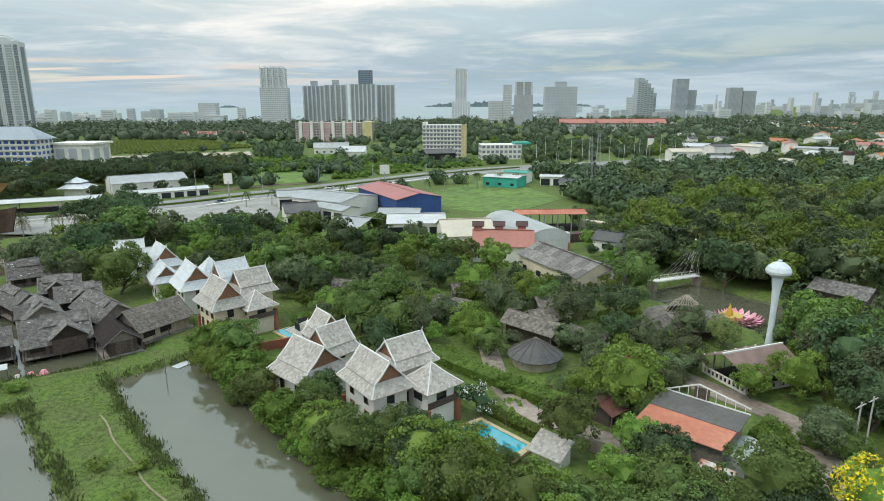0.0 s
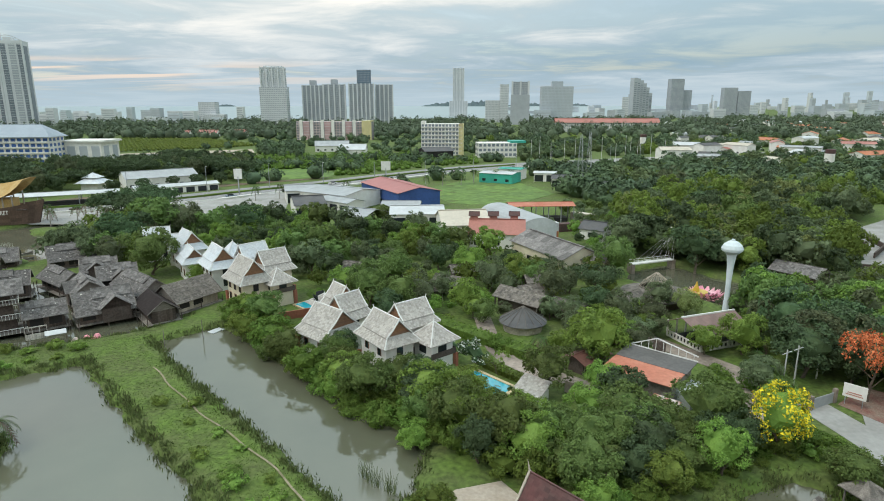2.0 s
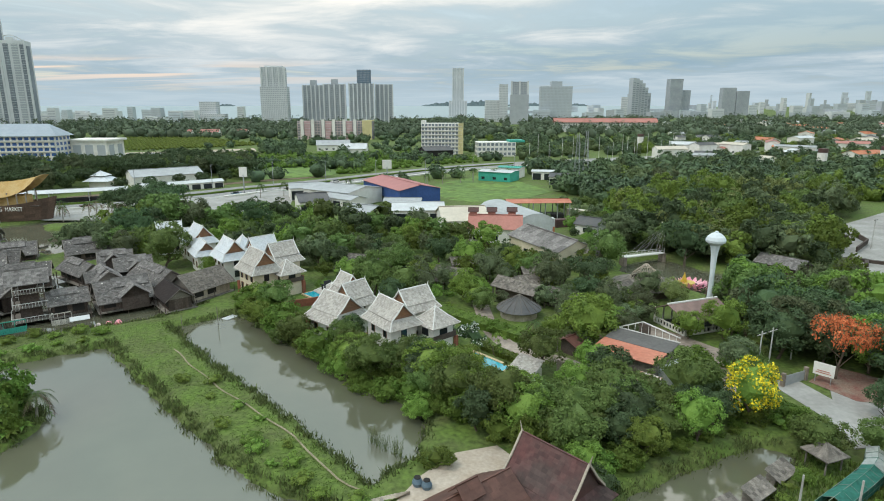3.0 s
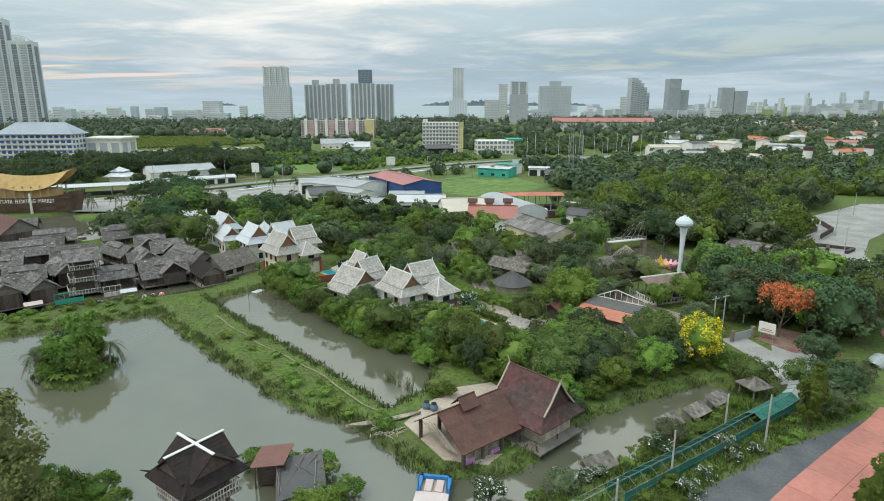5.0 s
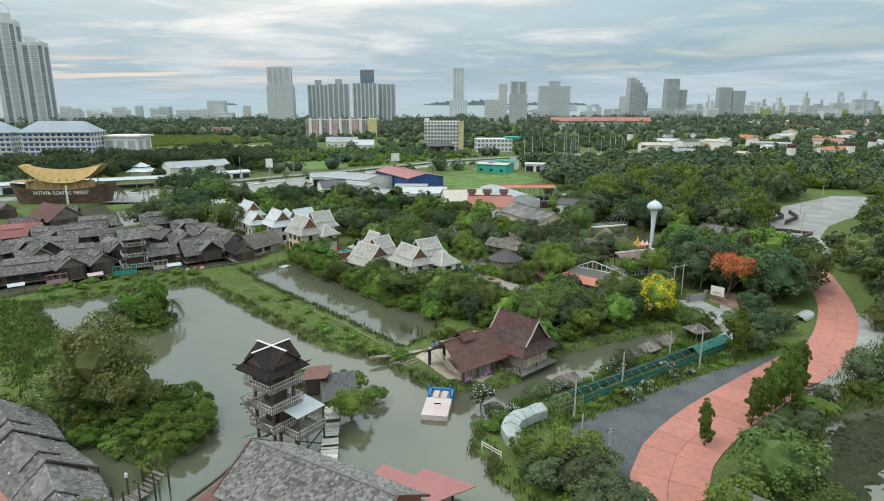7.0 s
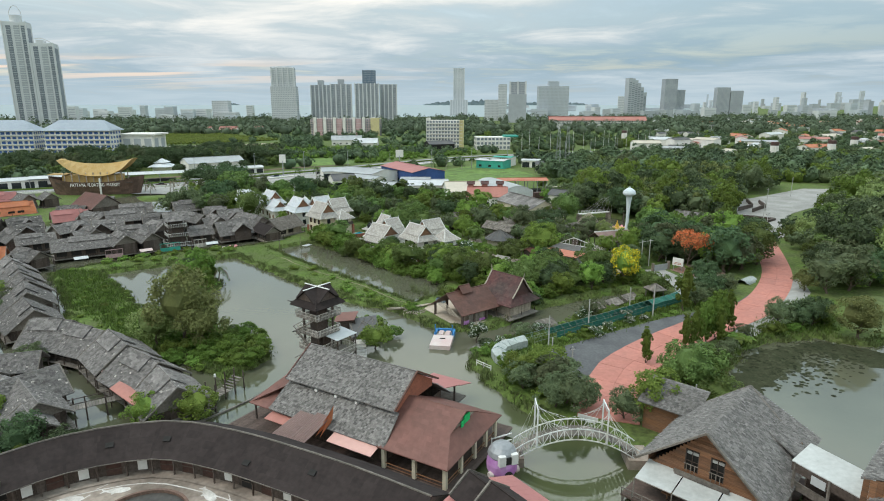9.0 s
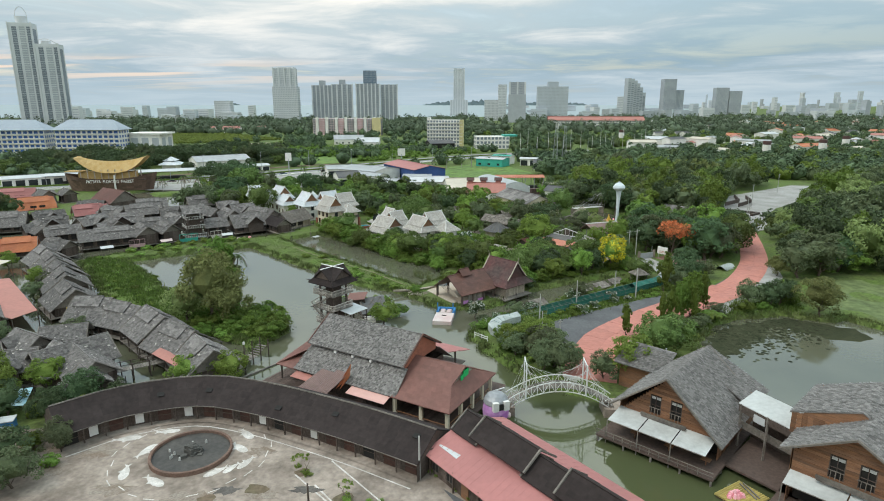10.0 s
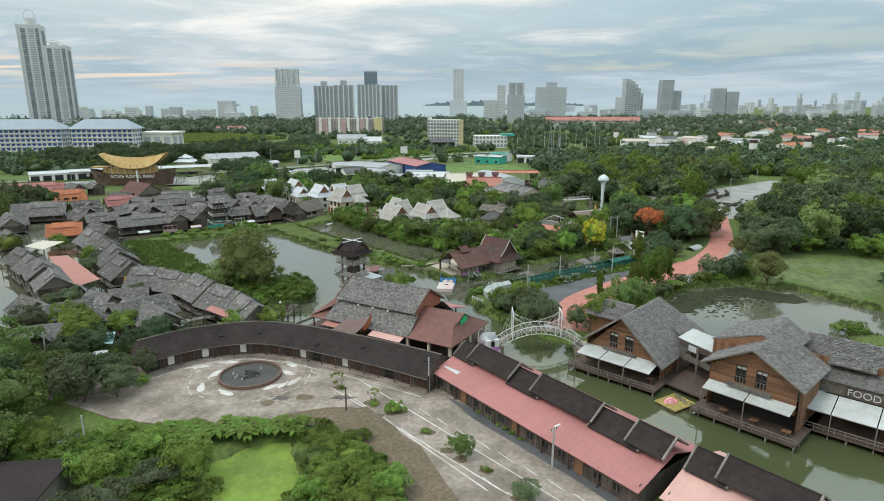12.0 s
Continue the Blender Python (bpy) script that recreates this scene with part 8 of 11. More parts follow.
for j, (r, z, n) in enumerate(((3.9, 0.4, 18), (3.1, 0.75, 16), (2.4, 1.05, 14))):
    k = Kit()
    for i in range(n):
        a = 2 * math.pi * (i + 0.5 * (j % 2)) / n
        c, s = math.cos(a), math.sin(a)
        w = 0.42
        base, mid, tip = r - 1.2, r, r + 0.55
        k.add([(base * c - w * 0.6 * -s, base * s - w * 0.6 * c, z), (base * c + w * 0.6 * -s, base * s + w * 0.6 * c, z), (mid * c + w * -s, mid * s + w * c, z + 0.25), (mid * c - w * -s, mid * s - w * c, z + 0.25), (tip * c, tip * s, z + 0.95), (mid * c * 0.97, mid * s * 0.97, z - 0.1)],
              [(0, 1, 2, 3), (3, 2, 4), (0, 3, 5), (3, 4, 5), (2, 1, 5), (4, 2, 5)])
    part("petal_ring", k, M["lotus"], t, "ring of pink lotus petals")
part("float", Kit().tube((0, 0, -0.3), (0, 0, 0.9), 3.2, 2.8, 18), M["dark_wood"], t)
part("platform", Kit().tube((-1.4, 0, 0.9), (-1.4, 0, 1.5), 2.0, 2.0, 16), M["gold_stage"], t, "golden yellow platform")
part("shrine", Kit().tube((-1.8, 0, 1.5), (-1.8, 0, 2.4), 0.7, 0.5, 10).tube((-1.8, 0, 2.4), (-1.8, 0, 3.8), 0.45, 0.03, 8), M["yellow"], t, "small golden spire")
t = thing("cable_bridge", 52.2, 128.3, 0, 21, "narrow white suspension footbridge over a channel", "footbridge")
part("deck", Kit().box(0, 0, 2.2, 12.5, 1.6, 0.25), M["trim"], t)
k = Kit()
for s in (-0.8, 0.8):
    k.beam((-6.2, s, 3.2), (6.2, s, 3.2), 0.07)
    for i in range(11):
        k.beam((-6 + i * 1.2, s, 2.3), (-6 + i * 1.2, s, 3.2), 0.05)
part("railing", k, M["trim"], t)
for s in (-0.9, 0.9):
    part("pylon", Kit().tube((10.5, s + 5, -0.2), (10.5, s + 5, 9.2), 0.13), M["trim"], t)
    k = Kit()
    for j in range(5):
        k.tube((10.5, s + 5, 9.0 - j * 0.3), (5 - j * 2.2, s, 3.0), 0.025, 0.025, 3)
    part("cable", k, M["trim"], t)
part("pylon_bar", Kit().tube((10.5, 4.1, 9.1), (10.5, 5.9, 9.1), 0.12).tube((10.5, 4.1, 7.9), (10.5, 5.9, 7.9), 0.1), M["trim"], t)
for s in (-6.2, 6.2):
    part("pier", Kit().box(s, 0, -1.4, 1.0, 1.8, 3.7), M["concrete"], t)

# ---- netted garden tunnel along the path ----
NET = [(14.8, -0.8), (10.0, 1.2), (6.6, 4.6), (7.0, 8.2), (11.0, 11.2), (19.5, 16.9), (28, 22.4), (36.5, 28.2), (45.5, 34.4), (48.6, 38)]
line = smooth_line(NET, 1.5)
t = thing("net_tunnel", 0, 0, 0, 0, "long low garden tunnel of green and white netting on hoops", "net tunnel")
left, mid_l, right = offset_line(line, 1.1), offset_line(line, 0.0), offset_line(line, -1.1)
for mat, a, b, name in (("white_net", 0, 11, "white_film"), ("green_net", 15, len(line) - 4, "green_net"), ("white_net", len(line) - 4, len(line) - 1, "white_film")):
    k = Kit()
    for i in range(a, b):
        ring = []
        for j in (i, i + 1):
            l, m, r = left[j], mid_l[j], right[j]
            w = 0.12 * math.sin(j * 2.3)
            ring.append([(l.x, l.y, 1.0), (l.x, l.y, 2.2 + w), (m.x, m.y, 2.75 + w), (r.x, r.y, 2.2 - w), (r.x, r.y, 1.0)])
        for q in ((0, 3) if name == "green_net" and i < len(line) - 10 else range(4)):
            k.add([ring[0][q], ring[1][q], ring[1][q + 1], ring[0][q + 1]], [(0, 1, 2, 3)])
    part(name, k, M[mat], t)
for i in range(len(line)):
    l, m, r = left[i], mid_l[i], right[i]
    part("hoop", Kit().tube((l.x, l.y, 0.6), (l.x, l.y, 2.25), 0.03, 0.03, 4).tube((l.x, l.y, 2.25), (m.x, m.y, 2.8), 0.03, 0.03, 4).tube((m.x, m.y, 2.8), (r.x, r.y, 2.25), 0.03, 0.03, 4).tube((r.x, r.y, 2.25), (r.x, r.y, 0.6), 0.03, 0.03, 4), M["teal_pipe"], t)
k = Kit()
for off, z in ((left, 2.25), (mid_l, 2.8), (right, 2.25), (left, 1.5), (right, 1.5)):
    for i in range(12, len(line) - 1):
        k.tube((off[i].x, off[i].y, z), (off[i + 1].x, off[i + 1].y, z), 0.028, 0.028, 4)
part("rail", k, M["teal_pipe"], t)


def street_pole(x, y, h, arm=0.0, turn=0.0, mat="pole", label="grey concrete utility pole", lamp=False, r=0.13):
    t = thing("utility_pole", x, y, 0.5, turn, label, "pole", "utility poles")
    part("shaft", Kit().tube((0, 0, 0), (0, 0, h), r, r * 0.7, 8), M[mat], t)
    if arm:
        part("crossarm", Kit().slab4((-arm / 2, 0, h - 0.5), (arm / 2, 0, h - 0.5), 0.1, 0.1), M[mat], t)
        for s in (-0.45, 0, 0.45):
            part("insulator", Kit().tube((s * arm, 0, h - 0.4), (s * arm, 0, h - 0.2), 0.05), M["dark"], t)
    if lamp:
        part("lamp", Kit().box(0.5, 0, h - 0.1, 0.9, 0.16, 0.12), M["trim"], t)
    return t


for x, y, h in ((37.6, 25.6, 6.5), (34.0, 28.4, 5.2), (23.6, 18.6, 6.0), (15.0, 10.2, 6.0), (14.2, 3.0, 5.2)):
    street_pole(x, y, h)
street_pole(16.8, 0.8, 4.6, 0.9, 20)
street_pole(8.3, -55.2, 5.6, 0.9, 35, lamp=True, label="grey utility pole beside the long shop building")
street_pole(-5.5, -36.9, 5.6, 0.0, 0, label="grey utility pole at the end of the arcade")
street_pole(-16.2, -42.1, 3.6, 0.0, 0, "dark_wood", "short dark wooden post with a box")
street_pole(-65, -26.6, 6, 0.0, 0)
street_pole(-44.6, -51.6, 5, 0.0, 0)
street_pole(29.6, -12.4, 5.0, 0.0, 0)
for x, y in ((46.8, 60.6), (49.2, 62.0)):
    street_pole(x, y, 7.2, 2.2, 30, label="concrete pole of a power transformer stand")
street_pole(55, 66, 6.5)
for x, y in ((92, 88), (104, 112), (120, 140), (150, 176), (78, 148), (60, 168)):
    street_pole(x, y, 9, 1.6, 30)
for i in range(14):
    u = i / 13
    street_pole(-160 + 330 * u, 213 + 205 * u + 20 * math.sin(u * 9), 12, 0.0, 60, "steel", "tall steel highway lamp post", lamp=True, r=0.16)
for x, y in ((-88.6, 247), (-27, 282)):
    t = thing("billboard", x, y, LAND, 10, "blank white roadside billboard on a post", "billboard", "billboards")
    part("post", Kit().tube((0, 0, -0.3), (0, 0, 9), 0.3), M["steel"], t)
    part("board", Kit().box(0, 0, 8, 3.4 if x < -60 else 4.6, 0.4, 4.4), M["white_wall"], t)
for x, y in ((66, 268), (78, 300)):
    t = thing("lattice_mast", x, y, LAND, 0, "tall grey steel lattice mast", "mast", "lattice masts")
    k = Kit()
    h, nn = 26, 9
    for i in range(nn):
        w0, w1 = 1.6 - 1.2 * i / nn, 1.6 - 1.2 * (i + 1) / nn
        z0, z1 = h * i / nn, h * (i + 1) / nn
        c = ((-1, -1), (1, -1), (1, 1), (-1, 1))
        for j in range(4):
            a, b = c[j], c[(j + 1) % 4]
            k.tube((a[0] * w0, a[1] * w0, z0), (a[0] * w1, a[1] * w1, z1), 0.07, 0.07, 4)
            k.tube((a[0] * w0, a[1] * w0, z0), (b[0] * w1, b[1] * w1, z1), 0.05, 0.05, 4)
    part("lattice", k, M["steel"], t)
for i in range(16):
    street_pole(62 + i * 7.5, 395 + 9 * math.sin(i * 1.3) + i * 2, 17 + 3 * math.sin(i * 2.2), 0.0, 0, "trim", "tall white flagpole beside the highway", r=0.12)

# entrance gate, notice board, gazebo, lean-tos
t = thing("notice_board", 54.6, 57.4, LAND, -48, "large white notice board on two posts", "notice board")
part("board", Kit().box(0, 0, 1.3, 2.7, 0.12, 1.9), M["white_wall"], t)
part("writing", Kit().box(0, -0.08, 1.65, 2.0, 0.03, 0.12).box(0, -0.08, 1.95, 1.6, 0.03, 0.12), M["red_slab"], t, "plain red bars of lettering")
for s in (-1, 1):
    part("post", Kit().box(s, 0.08, -0.2, 0.1, 0.1, 3.2), M["steel"], t)
t = thing("entrance_gate", 50.6, 57.6, LAND, 25, "grey sliding entrance gate between pillars", "gate")
part("leaf", Kit().box(0, 0, 0.1, 4.4, 0.1, 1.5), M["grey_sheet"], t)
for s in (-2.5, 2.5):
    part("pillar", Kit().box(s, 0, -0.2, 0.5, 0.5, 2.3), M["concrete"], t)
t = thing("garden_gazebo", 41.9, 37.0, LAND, 20, "small thatched gazebo beside the canal", "gazebo")
k = Kit()
skirt_roof(k, 3.4, 3.4, 1.9, 0.3, 0.3, 3.1, 0.5, 0.4, 0.05)
part("roof", k, M["thatch"], t)
for sx in (-1.2, 1.2):
    for sy in (-1.2, 1.2):
        part("post", Kit().box(sx, sy, -0.2, 0.14, 0.14, 2.2), M["grey_wood"], t)
for x, y, a in ((36.5, 35.6, 35), (32.3, 32.4, 35), (16.5, 20.6, 30), (27.5, 29.6, 30)):
    t = thing("bank_lean_to", x, y, LAND - 0.3, a, "low grey thatched lean-to on the canal bank", "lean-to", "bank lean-tos")
    k = Kit()
    slope(k, (-2, -0.9, 0.5), (2, -0.9, 0.5), (-2, 0.9, 1.3), (2, 0.9, 1.3), 0.5, 0.4, 0.05)
    part("roof", k, M["thatch"], t)
    part("base", Kit().box(0, 0.3, -0.3, 3.4, 1.0, 1.0), M["grey_wood"], t)
t = thing("covered_boat", 66.5, 47.5, LAND, 40, "pile under a silver-white plastic cover beside the path", "covered pile")
k = Kit()
for i in range(8):
    a0, a1 = math.pi * i / 8, math.pi * (i + 1) / 8
    k.add([(s * 2.6 * (0.7 if i in (0, 7) else 1), 1.3 * math.cos(a), 1.1 * math.sin(a)) for a in (a0, a1) for s in (-1, 1)], [(0, 1, 3, 2)])
part("cover", k, M["white_net"], t)
t = thing("picket_rail", 3.8, 3.0, 0.7, -48, "short white wooden rail on the canal bank", "rail")
part("rail", Kit().box(0, 0, 0.7, 3.2, 0.07, 0.1).box(0, 0, 0.35, 3.2, 0.07, 0.1), M["trim"], t)
for s in (-1.5, 0, 1.5):
    part("picket", Kit().box(s, 0, -0.2, 0.1, 0.1, 1.1), M["trim"], t)
t = thing("long_canoe", -8.6, 30.6, 0.55, 20, "weathered upturned wooden canoe on the bank", "canoe")
k = Kit()
for i in range(14):
    u0, u1 = -1 + 2 * i / 14, -1 + 2 * (i + 1) / 14
    for s in (-1, 1):
        w0, w1 = 0.55 * (1 - abs(u0) ** 3), 0.55 * (1 - abs(u1) ** 3)
        z0, z1 = 0.35 * abs(u0) ** 2, 0.35 * abs(u1) ** 2
        k.add([(u0 * 5, 0, z0), (u1 * 5, 0, z1), (u1 * 5, s * w1, z1 + 0.45), (u0 * 5, s * w0, z0 + 0.45)], [(0, 1, 2, 3)])
part("hull", k, M["pale_wood"], t)
part("thwart", Kit().box(-2, 0, 0.4, 0.3, 0.9, 0.06).box(0, 0, 0.35, 0.3, 0.9, 0.06).box(2, 0, 0.4, 0.3, 0.9, 0.06), M["grey_wood"], t)
k = Kit()
for i in range(30):
    x, y, a = RND.uniform(-10.5, -6.5), RND.uniform(26.8, 29), RND.uniform(0, 3.1)
    k.beam((x, y, 0.6 + RND.uniform(0, 0.25)), (x + 1.4 * math.cos(a), y + 0.6 * math.sin(a), 0.75 + RND.uniform(0, 0.3)), 0.1)
solid("timber_pile", k, M["pale_wood"], "heap of broken pale timber on the bank", "timber pile")
for x, y in ((-3.2, 33.9), (-2.2, 33.4)):
    t = thing("water_jar", x, y, LAND, 0, "round blue-grey water jar on the sand", "jar", "water jars")
    part("body", Kit().tube((0, 0, 0), (0, 0, 0.5), 0.45, 0.6, 12).tube((0, 0, 0.5), (0, 0, 1.0), 0.6, 0.35, 12), M["blue_grey"], t)
    part("lid", Kit().tube((0, 0, 1.0), (0, 0, 1.08), 0.38, 0.38, 12), M["dark"], t)
for x, y in ((-56.5, -26.8), (-46.8, -51)):
    t = thing("portable_cabin", x, y, LAND, 20, "small blue and white portable cabin", "cabin", "portable cabins")
    part("body", Kit().box(0, 0, 0, 1.8, 1.5, 1.5), M["blue"], t)
    part("panel", Kit().box(0, -0.78, 0.1, 1.2, 0.05, 0.9), M["trim"], t)
    part("roof", Kit().box(0, 0, 1.5, 2.0, 1.7, 0.12), M["white_sheet"], t)
t = thing("black_roofed_shack", -46.5, -61.5, LAND, 5, "shack with a flat black roof beside bushes", "shack")
part("roof", Kit().sheet([(-4.5, -4, 2.6), (4.2, -4, 2.6), (4.4, 3.9, 2.9), (-4.5, 3.9, 2.9)], 0.12), M["black_roof"], t)
part("wall", Kit().box(0, 0, -0.3, 8, 7, 2.9), M["grey_wood"], t)
# golden tiered ornament and pole lamp on the market canal
t = thing("tiered_ornament", -73.0, 13.4, 0.6, 0, "small golden tiered ornament on the canal edge", "ornament")
for i in range(5):
    part("tier", Kit().box(0, 0, i * 0.5, 1.1 - i * 0.16, 1.1 - i * 0.16, 0.3), M["yellow"], t)
flat_area("leaf_litter", [(53, 58), (56, 52), (63, 50), (66, 57), (60, 63)], LAND + 0.13, M["red_leaf_litter"], "ground strewn with fallen red petals", 0.02, "ground")
flat_area("white_float", [(-83.5, 91.0), (-82.8, 92.4), (-80.6, 91.3), (-81.3, 89.9)], 0.25, M["white_sheet"], "white float moored in the canal", 0.3, "raft")
# grey-white mangrove stumps in the long pond
for x, y, h in ((-47.5, 80.5, 3.2), (-42.5, 84.5, 3.4), (-55, 88.5, 3.0), (-50.5, 93.5, 2.6)):
    t = thing("power_post", x, y, 0, 0, "thin weathered mooring post standing in water", "post", "mooring posts")
    part("shaft", Kit().tube((0, 0, -1.4), (0, 0, h), 0.08, 0.06, 6), M["grey_wood"], t)
# low dark groynes at the lot
for x, y, a in ((109, 126, 55), (113.5, 122, 40)):
    t = thing("timber_arrow", x, y, LAND + 0.1, a, "dark V-shaped timber kerb on the gravel lot", "kerb", "timber kerbs")
    part("arm", Kit().slab4((-6, 0, 0), (0, 0, 0), 0.9, 0.8).slab4((0, 0, 0), (-1.5, 6, 0), 0.9, 0.8), M["dark_wood"], t)
# vehicles on the highway
for i, (x, y, mat) in enumerate(((-72, 262, "dark"), (-30, 306, "trim"), (-92, 246, "blue_grey"), (20, 345, "dark"), (2, 331, "trim"), (-140, 212, "maroon_roof"), (-118, 222, "trim"), (-55, 290, "trim"))):
    t = thing("car", x, y, LAND + 0.13, 38 + (i % 2) * 180, "parked or passing car on the highway", "car", "cars")
    part("body", Kit().box(0, 0, 0.3, 4.3, 1.75, 0.6), M[mat], t)
    part("cabin", Kit().box(-0.2, 0, 0.9, 2.2, 1.5, 0.55), M["window"], t)
    for sx in (-1.35, 1.35):
        for sy in (-0.8, 0.8):
            part("wheel", Kit().tube((sx, sy - 0.1, 0.32), (sx, sy + 0.1, 0.32), 0.32, 0.32, 10), M["dark"], t)


# ---- sheds and low buildings at middle distance ----


def shed(name, p0, p1, W, ze, zr, roof, label, wall="white_wall", category="shed", open_side=False):
    """A long building with ridge from p0 to p1, on the ground."""
    x, y, turn, L = ridge_frame(p0, p1)
    t = thing(name, x, y, LAND, turn, label, category, "roadside sheds" if name == "shed" else "")
    k = Kit()
    gable_roof(k, L, W, ze, zr, 2.4, 3.0, 0.03)
    part("roof", k, M[roof], t, kind="stuff")
    k = Kit()
    if open_side:
        for i in range(6):
            for s in (-1, 1):
                part("post", Kit().box(-L / 2 + 0.6 + (L - 1.2) * i / 5, s * (W / 2 - 0.6), -0.2, 0.3, 0.3, ze + 0.2), M["steel"], t)
        # low near-black block stands in for shade under the open roof
        part("stock", Kit().box(0, 0, -0.2, L * 0.8, W * 0.6, 1.6), M["dark"], t)
    else:
        part("wall", Kit().box(0, 0, -0.3, L - 1.0, W - 1.0, ze + 0.35), M[wall], t)
        k = Kit()
        for s in (-1, 1):
            k = Kit()
            gable_end(k, s * (L / 2 - 0.5), W - 1.0, ze, zr - 0.1)
            part("gable", k, M[wall], t)
        k = Kit()
        n = max(1, int(L / 5))
        # on sheds, oversized dark panels paint the shade of open sides
        big = name == "shed"
        for i in range(n):
            for s in (-1, 1):
                k.box(-L / 2 + (i + 0.5) * L / n, s * (W / 2 - 0.5), 0.1 if big else 1.0, L / n * 0.72 if big else 1.8, 0.1, ze * 0.75 if big else 1.3)
        part("window", k, M["window"], t, kind="stuff")
    return t


shed("shed", (-66, 236), (-53, 240), 16, 5.2, 6.6, "grey_sheet", "low warehouse with a pale grey sheet roof")
shed("shed", (-51, 232), (-30, 218), 22, 6, 7.6, "grey_sheet", "wide warehouse with a pale grey sheet roof")
shed("shed", (-55, 203), (-44, 207), 17, 4.6, 6.8, "dark_sheet", "sawtooth workshop with a dark brown roof")
shed("shed", (-44, 214), (-31, 203), 9, 4.6, 5.8, "grey_sheet", "low shed with a grey sheet roof")
shed("shed", (-31, 181), (-21, 176), 17, 4.6, 6.6, "grey_sheet", "open shed with a pale sheet roof", open_side=True)
shed("shed", (-21, 196), (-7, 195), 9, 5.0, 6.4, "grey_sheet", "open-sided shed with a pale sheet roof", open_side=True)
shed("shed", (-17, 181), (1, 182), 14, 5.2, 7.0, "white_sheet", "low shed with a white sheet roof")
shed("red_roofed_store", (-27, 252), (-8, 216), 19, 6.5, 8.4, "red_sheet", "store with a faded red roof and blue walls", wall="blue_sheet", category="store")
shed("cream_roofed_hall", (-1, 167), (14, 169), 18, 4.6, 7.8, "cream_sheet", "hall with a broad cream sheet roof", category="hall")
shed("coral_roofed_hall", (8, 154), (24, 152), 10, 4.2, 7.6, "coral_sheet", "hall with a coral roof and small roof vents", category="hall")
for x in (9.5, 15, 21):
    t = thing("roof_vent", x, 154.2, 8.0, -5, "small coral-roofed ridge vent on the coral roof", "roof vent", "roof vents")
    k = Kit()
    gable_roof(k, 3.2, 2.6, 1.4, 2.4, 2, 2, 0.02)
    part("roof", k, M["maroon_roof"], t)
    part("wall", Kit().box(0, 0, -0.6, 2.2, 1.8, 2.1), M["coral_sheet"], t)
t = thing("vaulted_hall", 23.4, 168, LAND, 109, "hall with a pale grey vaulted sheet roof", "hall")
k = Kit()
n = 12
for i in range(n):
    a0, a1 = math.pi * i / n, math.pi * (i + 1) / n
    q = [(sx * 15, 6.0 * math.cos(a), 4.8 + 3.0 * math.sin(a)) for a in (a0, a1) for sx in (-1, 1)]
    k.add(q, [(0, 1, 3, 2)])
part("roof", k, M["grey_sheet"], t, smooth=True)
k = Kit()
for sx in (-1, 1):
    k.add([(sx * 14.9, 6.0 * math.cos(math.pi * i / n), 4.8 + 3.0 * math.sin(math.pi * i / n)) for i in range(n + 1)], [tuple(range(n + 1))])
k.box(0, 0, -0.3, 29.6, 11.6, 5.1)
part("wall", k, M["white_sheet"], t)
shed("open_depot", (23, 190), (46, 191), 9, 5.8, 6.6, "rust_sheet", "open depot with a flat rusty roof", open_side=True, category="depot")


def container(x, y, turn, mat, label, mark=None):
    t = thing("shipping_container", x, y, LAND, turn, label, "container", "shipping containers")
    part("body", Kit().box(0, 0, 0, 9, 2.5, 2.6), M[mat], t)
    k = Kit()
    for i in range(22):
        k.box(-4.3 + i * 0.41, -1.27, 0.15, 0.2, 0.06, 2.3)
    part("corrugation", k, M[mat], t)
    if mark:
        part("marking", Kit().box(0, -1.32, 1.1, 5.5, 0.03, 0.8), M[mark], t, "plain dark bar of lettering")
    return t


container(30.5, 160.5, 8, "orange_sheet", "orange shipping container beside a vaulted hall")
ob = container(30.5, 160.6, 8, "white_sheet", "white shipping container stacked on an orange one", "dark")
ob.matrix_basis = pose(30.5, 160.6, LAND + 2.6, 0, 0, 8)
container(41.5, 173.5, 20, "maroon_roof", "dark red shipping container with a stripe")
container(50, 191, -40, "cream_sheet", "cream shipping container beside the depot", "dark")
shed("white_cottage", (43.5, 164.5), (50, 159.5), 8, 3.2, 5.2, "dark_sheet", "white cottage with a dark tiled roof", category="house")
shed("long_hall", (23.5, 142.5), (33.2, 120.5), 12, 4.4, 7.0, "old_roof", "long hall with a weathered grey shingled roof", wall="cream_wall", category="hall")
shed("yellow_annex", (33.5, 124.5), (39.5, 121.0), 7.5, 4.0, 5.8, "old_roof", "cream annex with a weathered grey roof", wall="cream_wall", category="hall")
shed("showroom", (23, 304), (40, 295), 14, 5.0, 5.6, "white_sheet", "flat showroom with teal and white walls", wall="teal_sheet", category="showroom")
shed("showroom", (34, 318), (46, 312), 11, 5.6, 6.0, "teal_sheet", "flat filling station canopy with a teal edge", wall="white_wall", category="showroom")
shed("shed", (50, 305), (62, 302), 9, 4.5, 5.2, "white_sheet", "small white metal shed beside trees")
shed("shed", (56, 285), (80, 278), 12, 4.0, 5.6, "dark_sheet", "long dark-roofed workshop among trees")
shed("shed", (70, 262), (92, 258), 9, 3.6, 5.0, "dark_sheet", "low dark-roofed workshop among trees")
shed("roadside_arcade", (-200, 206), (-135, 236), 9, 4.4, 5.4, "white_sheet", "long roadside arcade with a white roof", category="arcade", open_side=True)
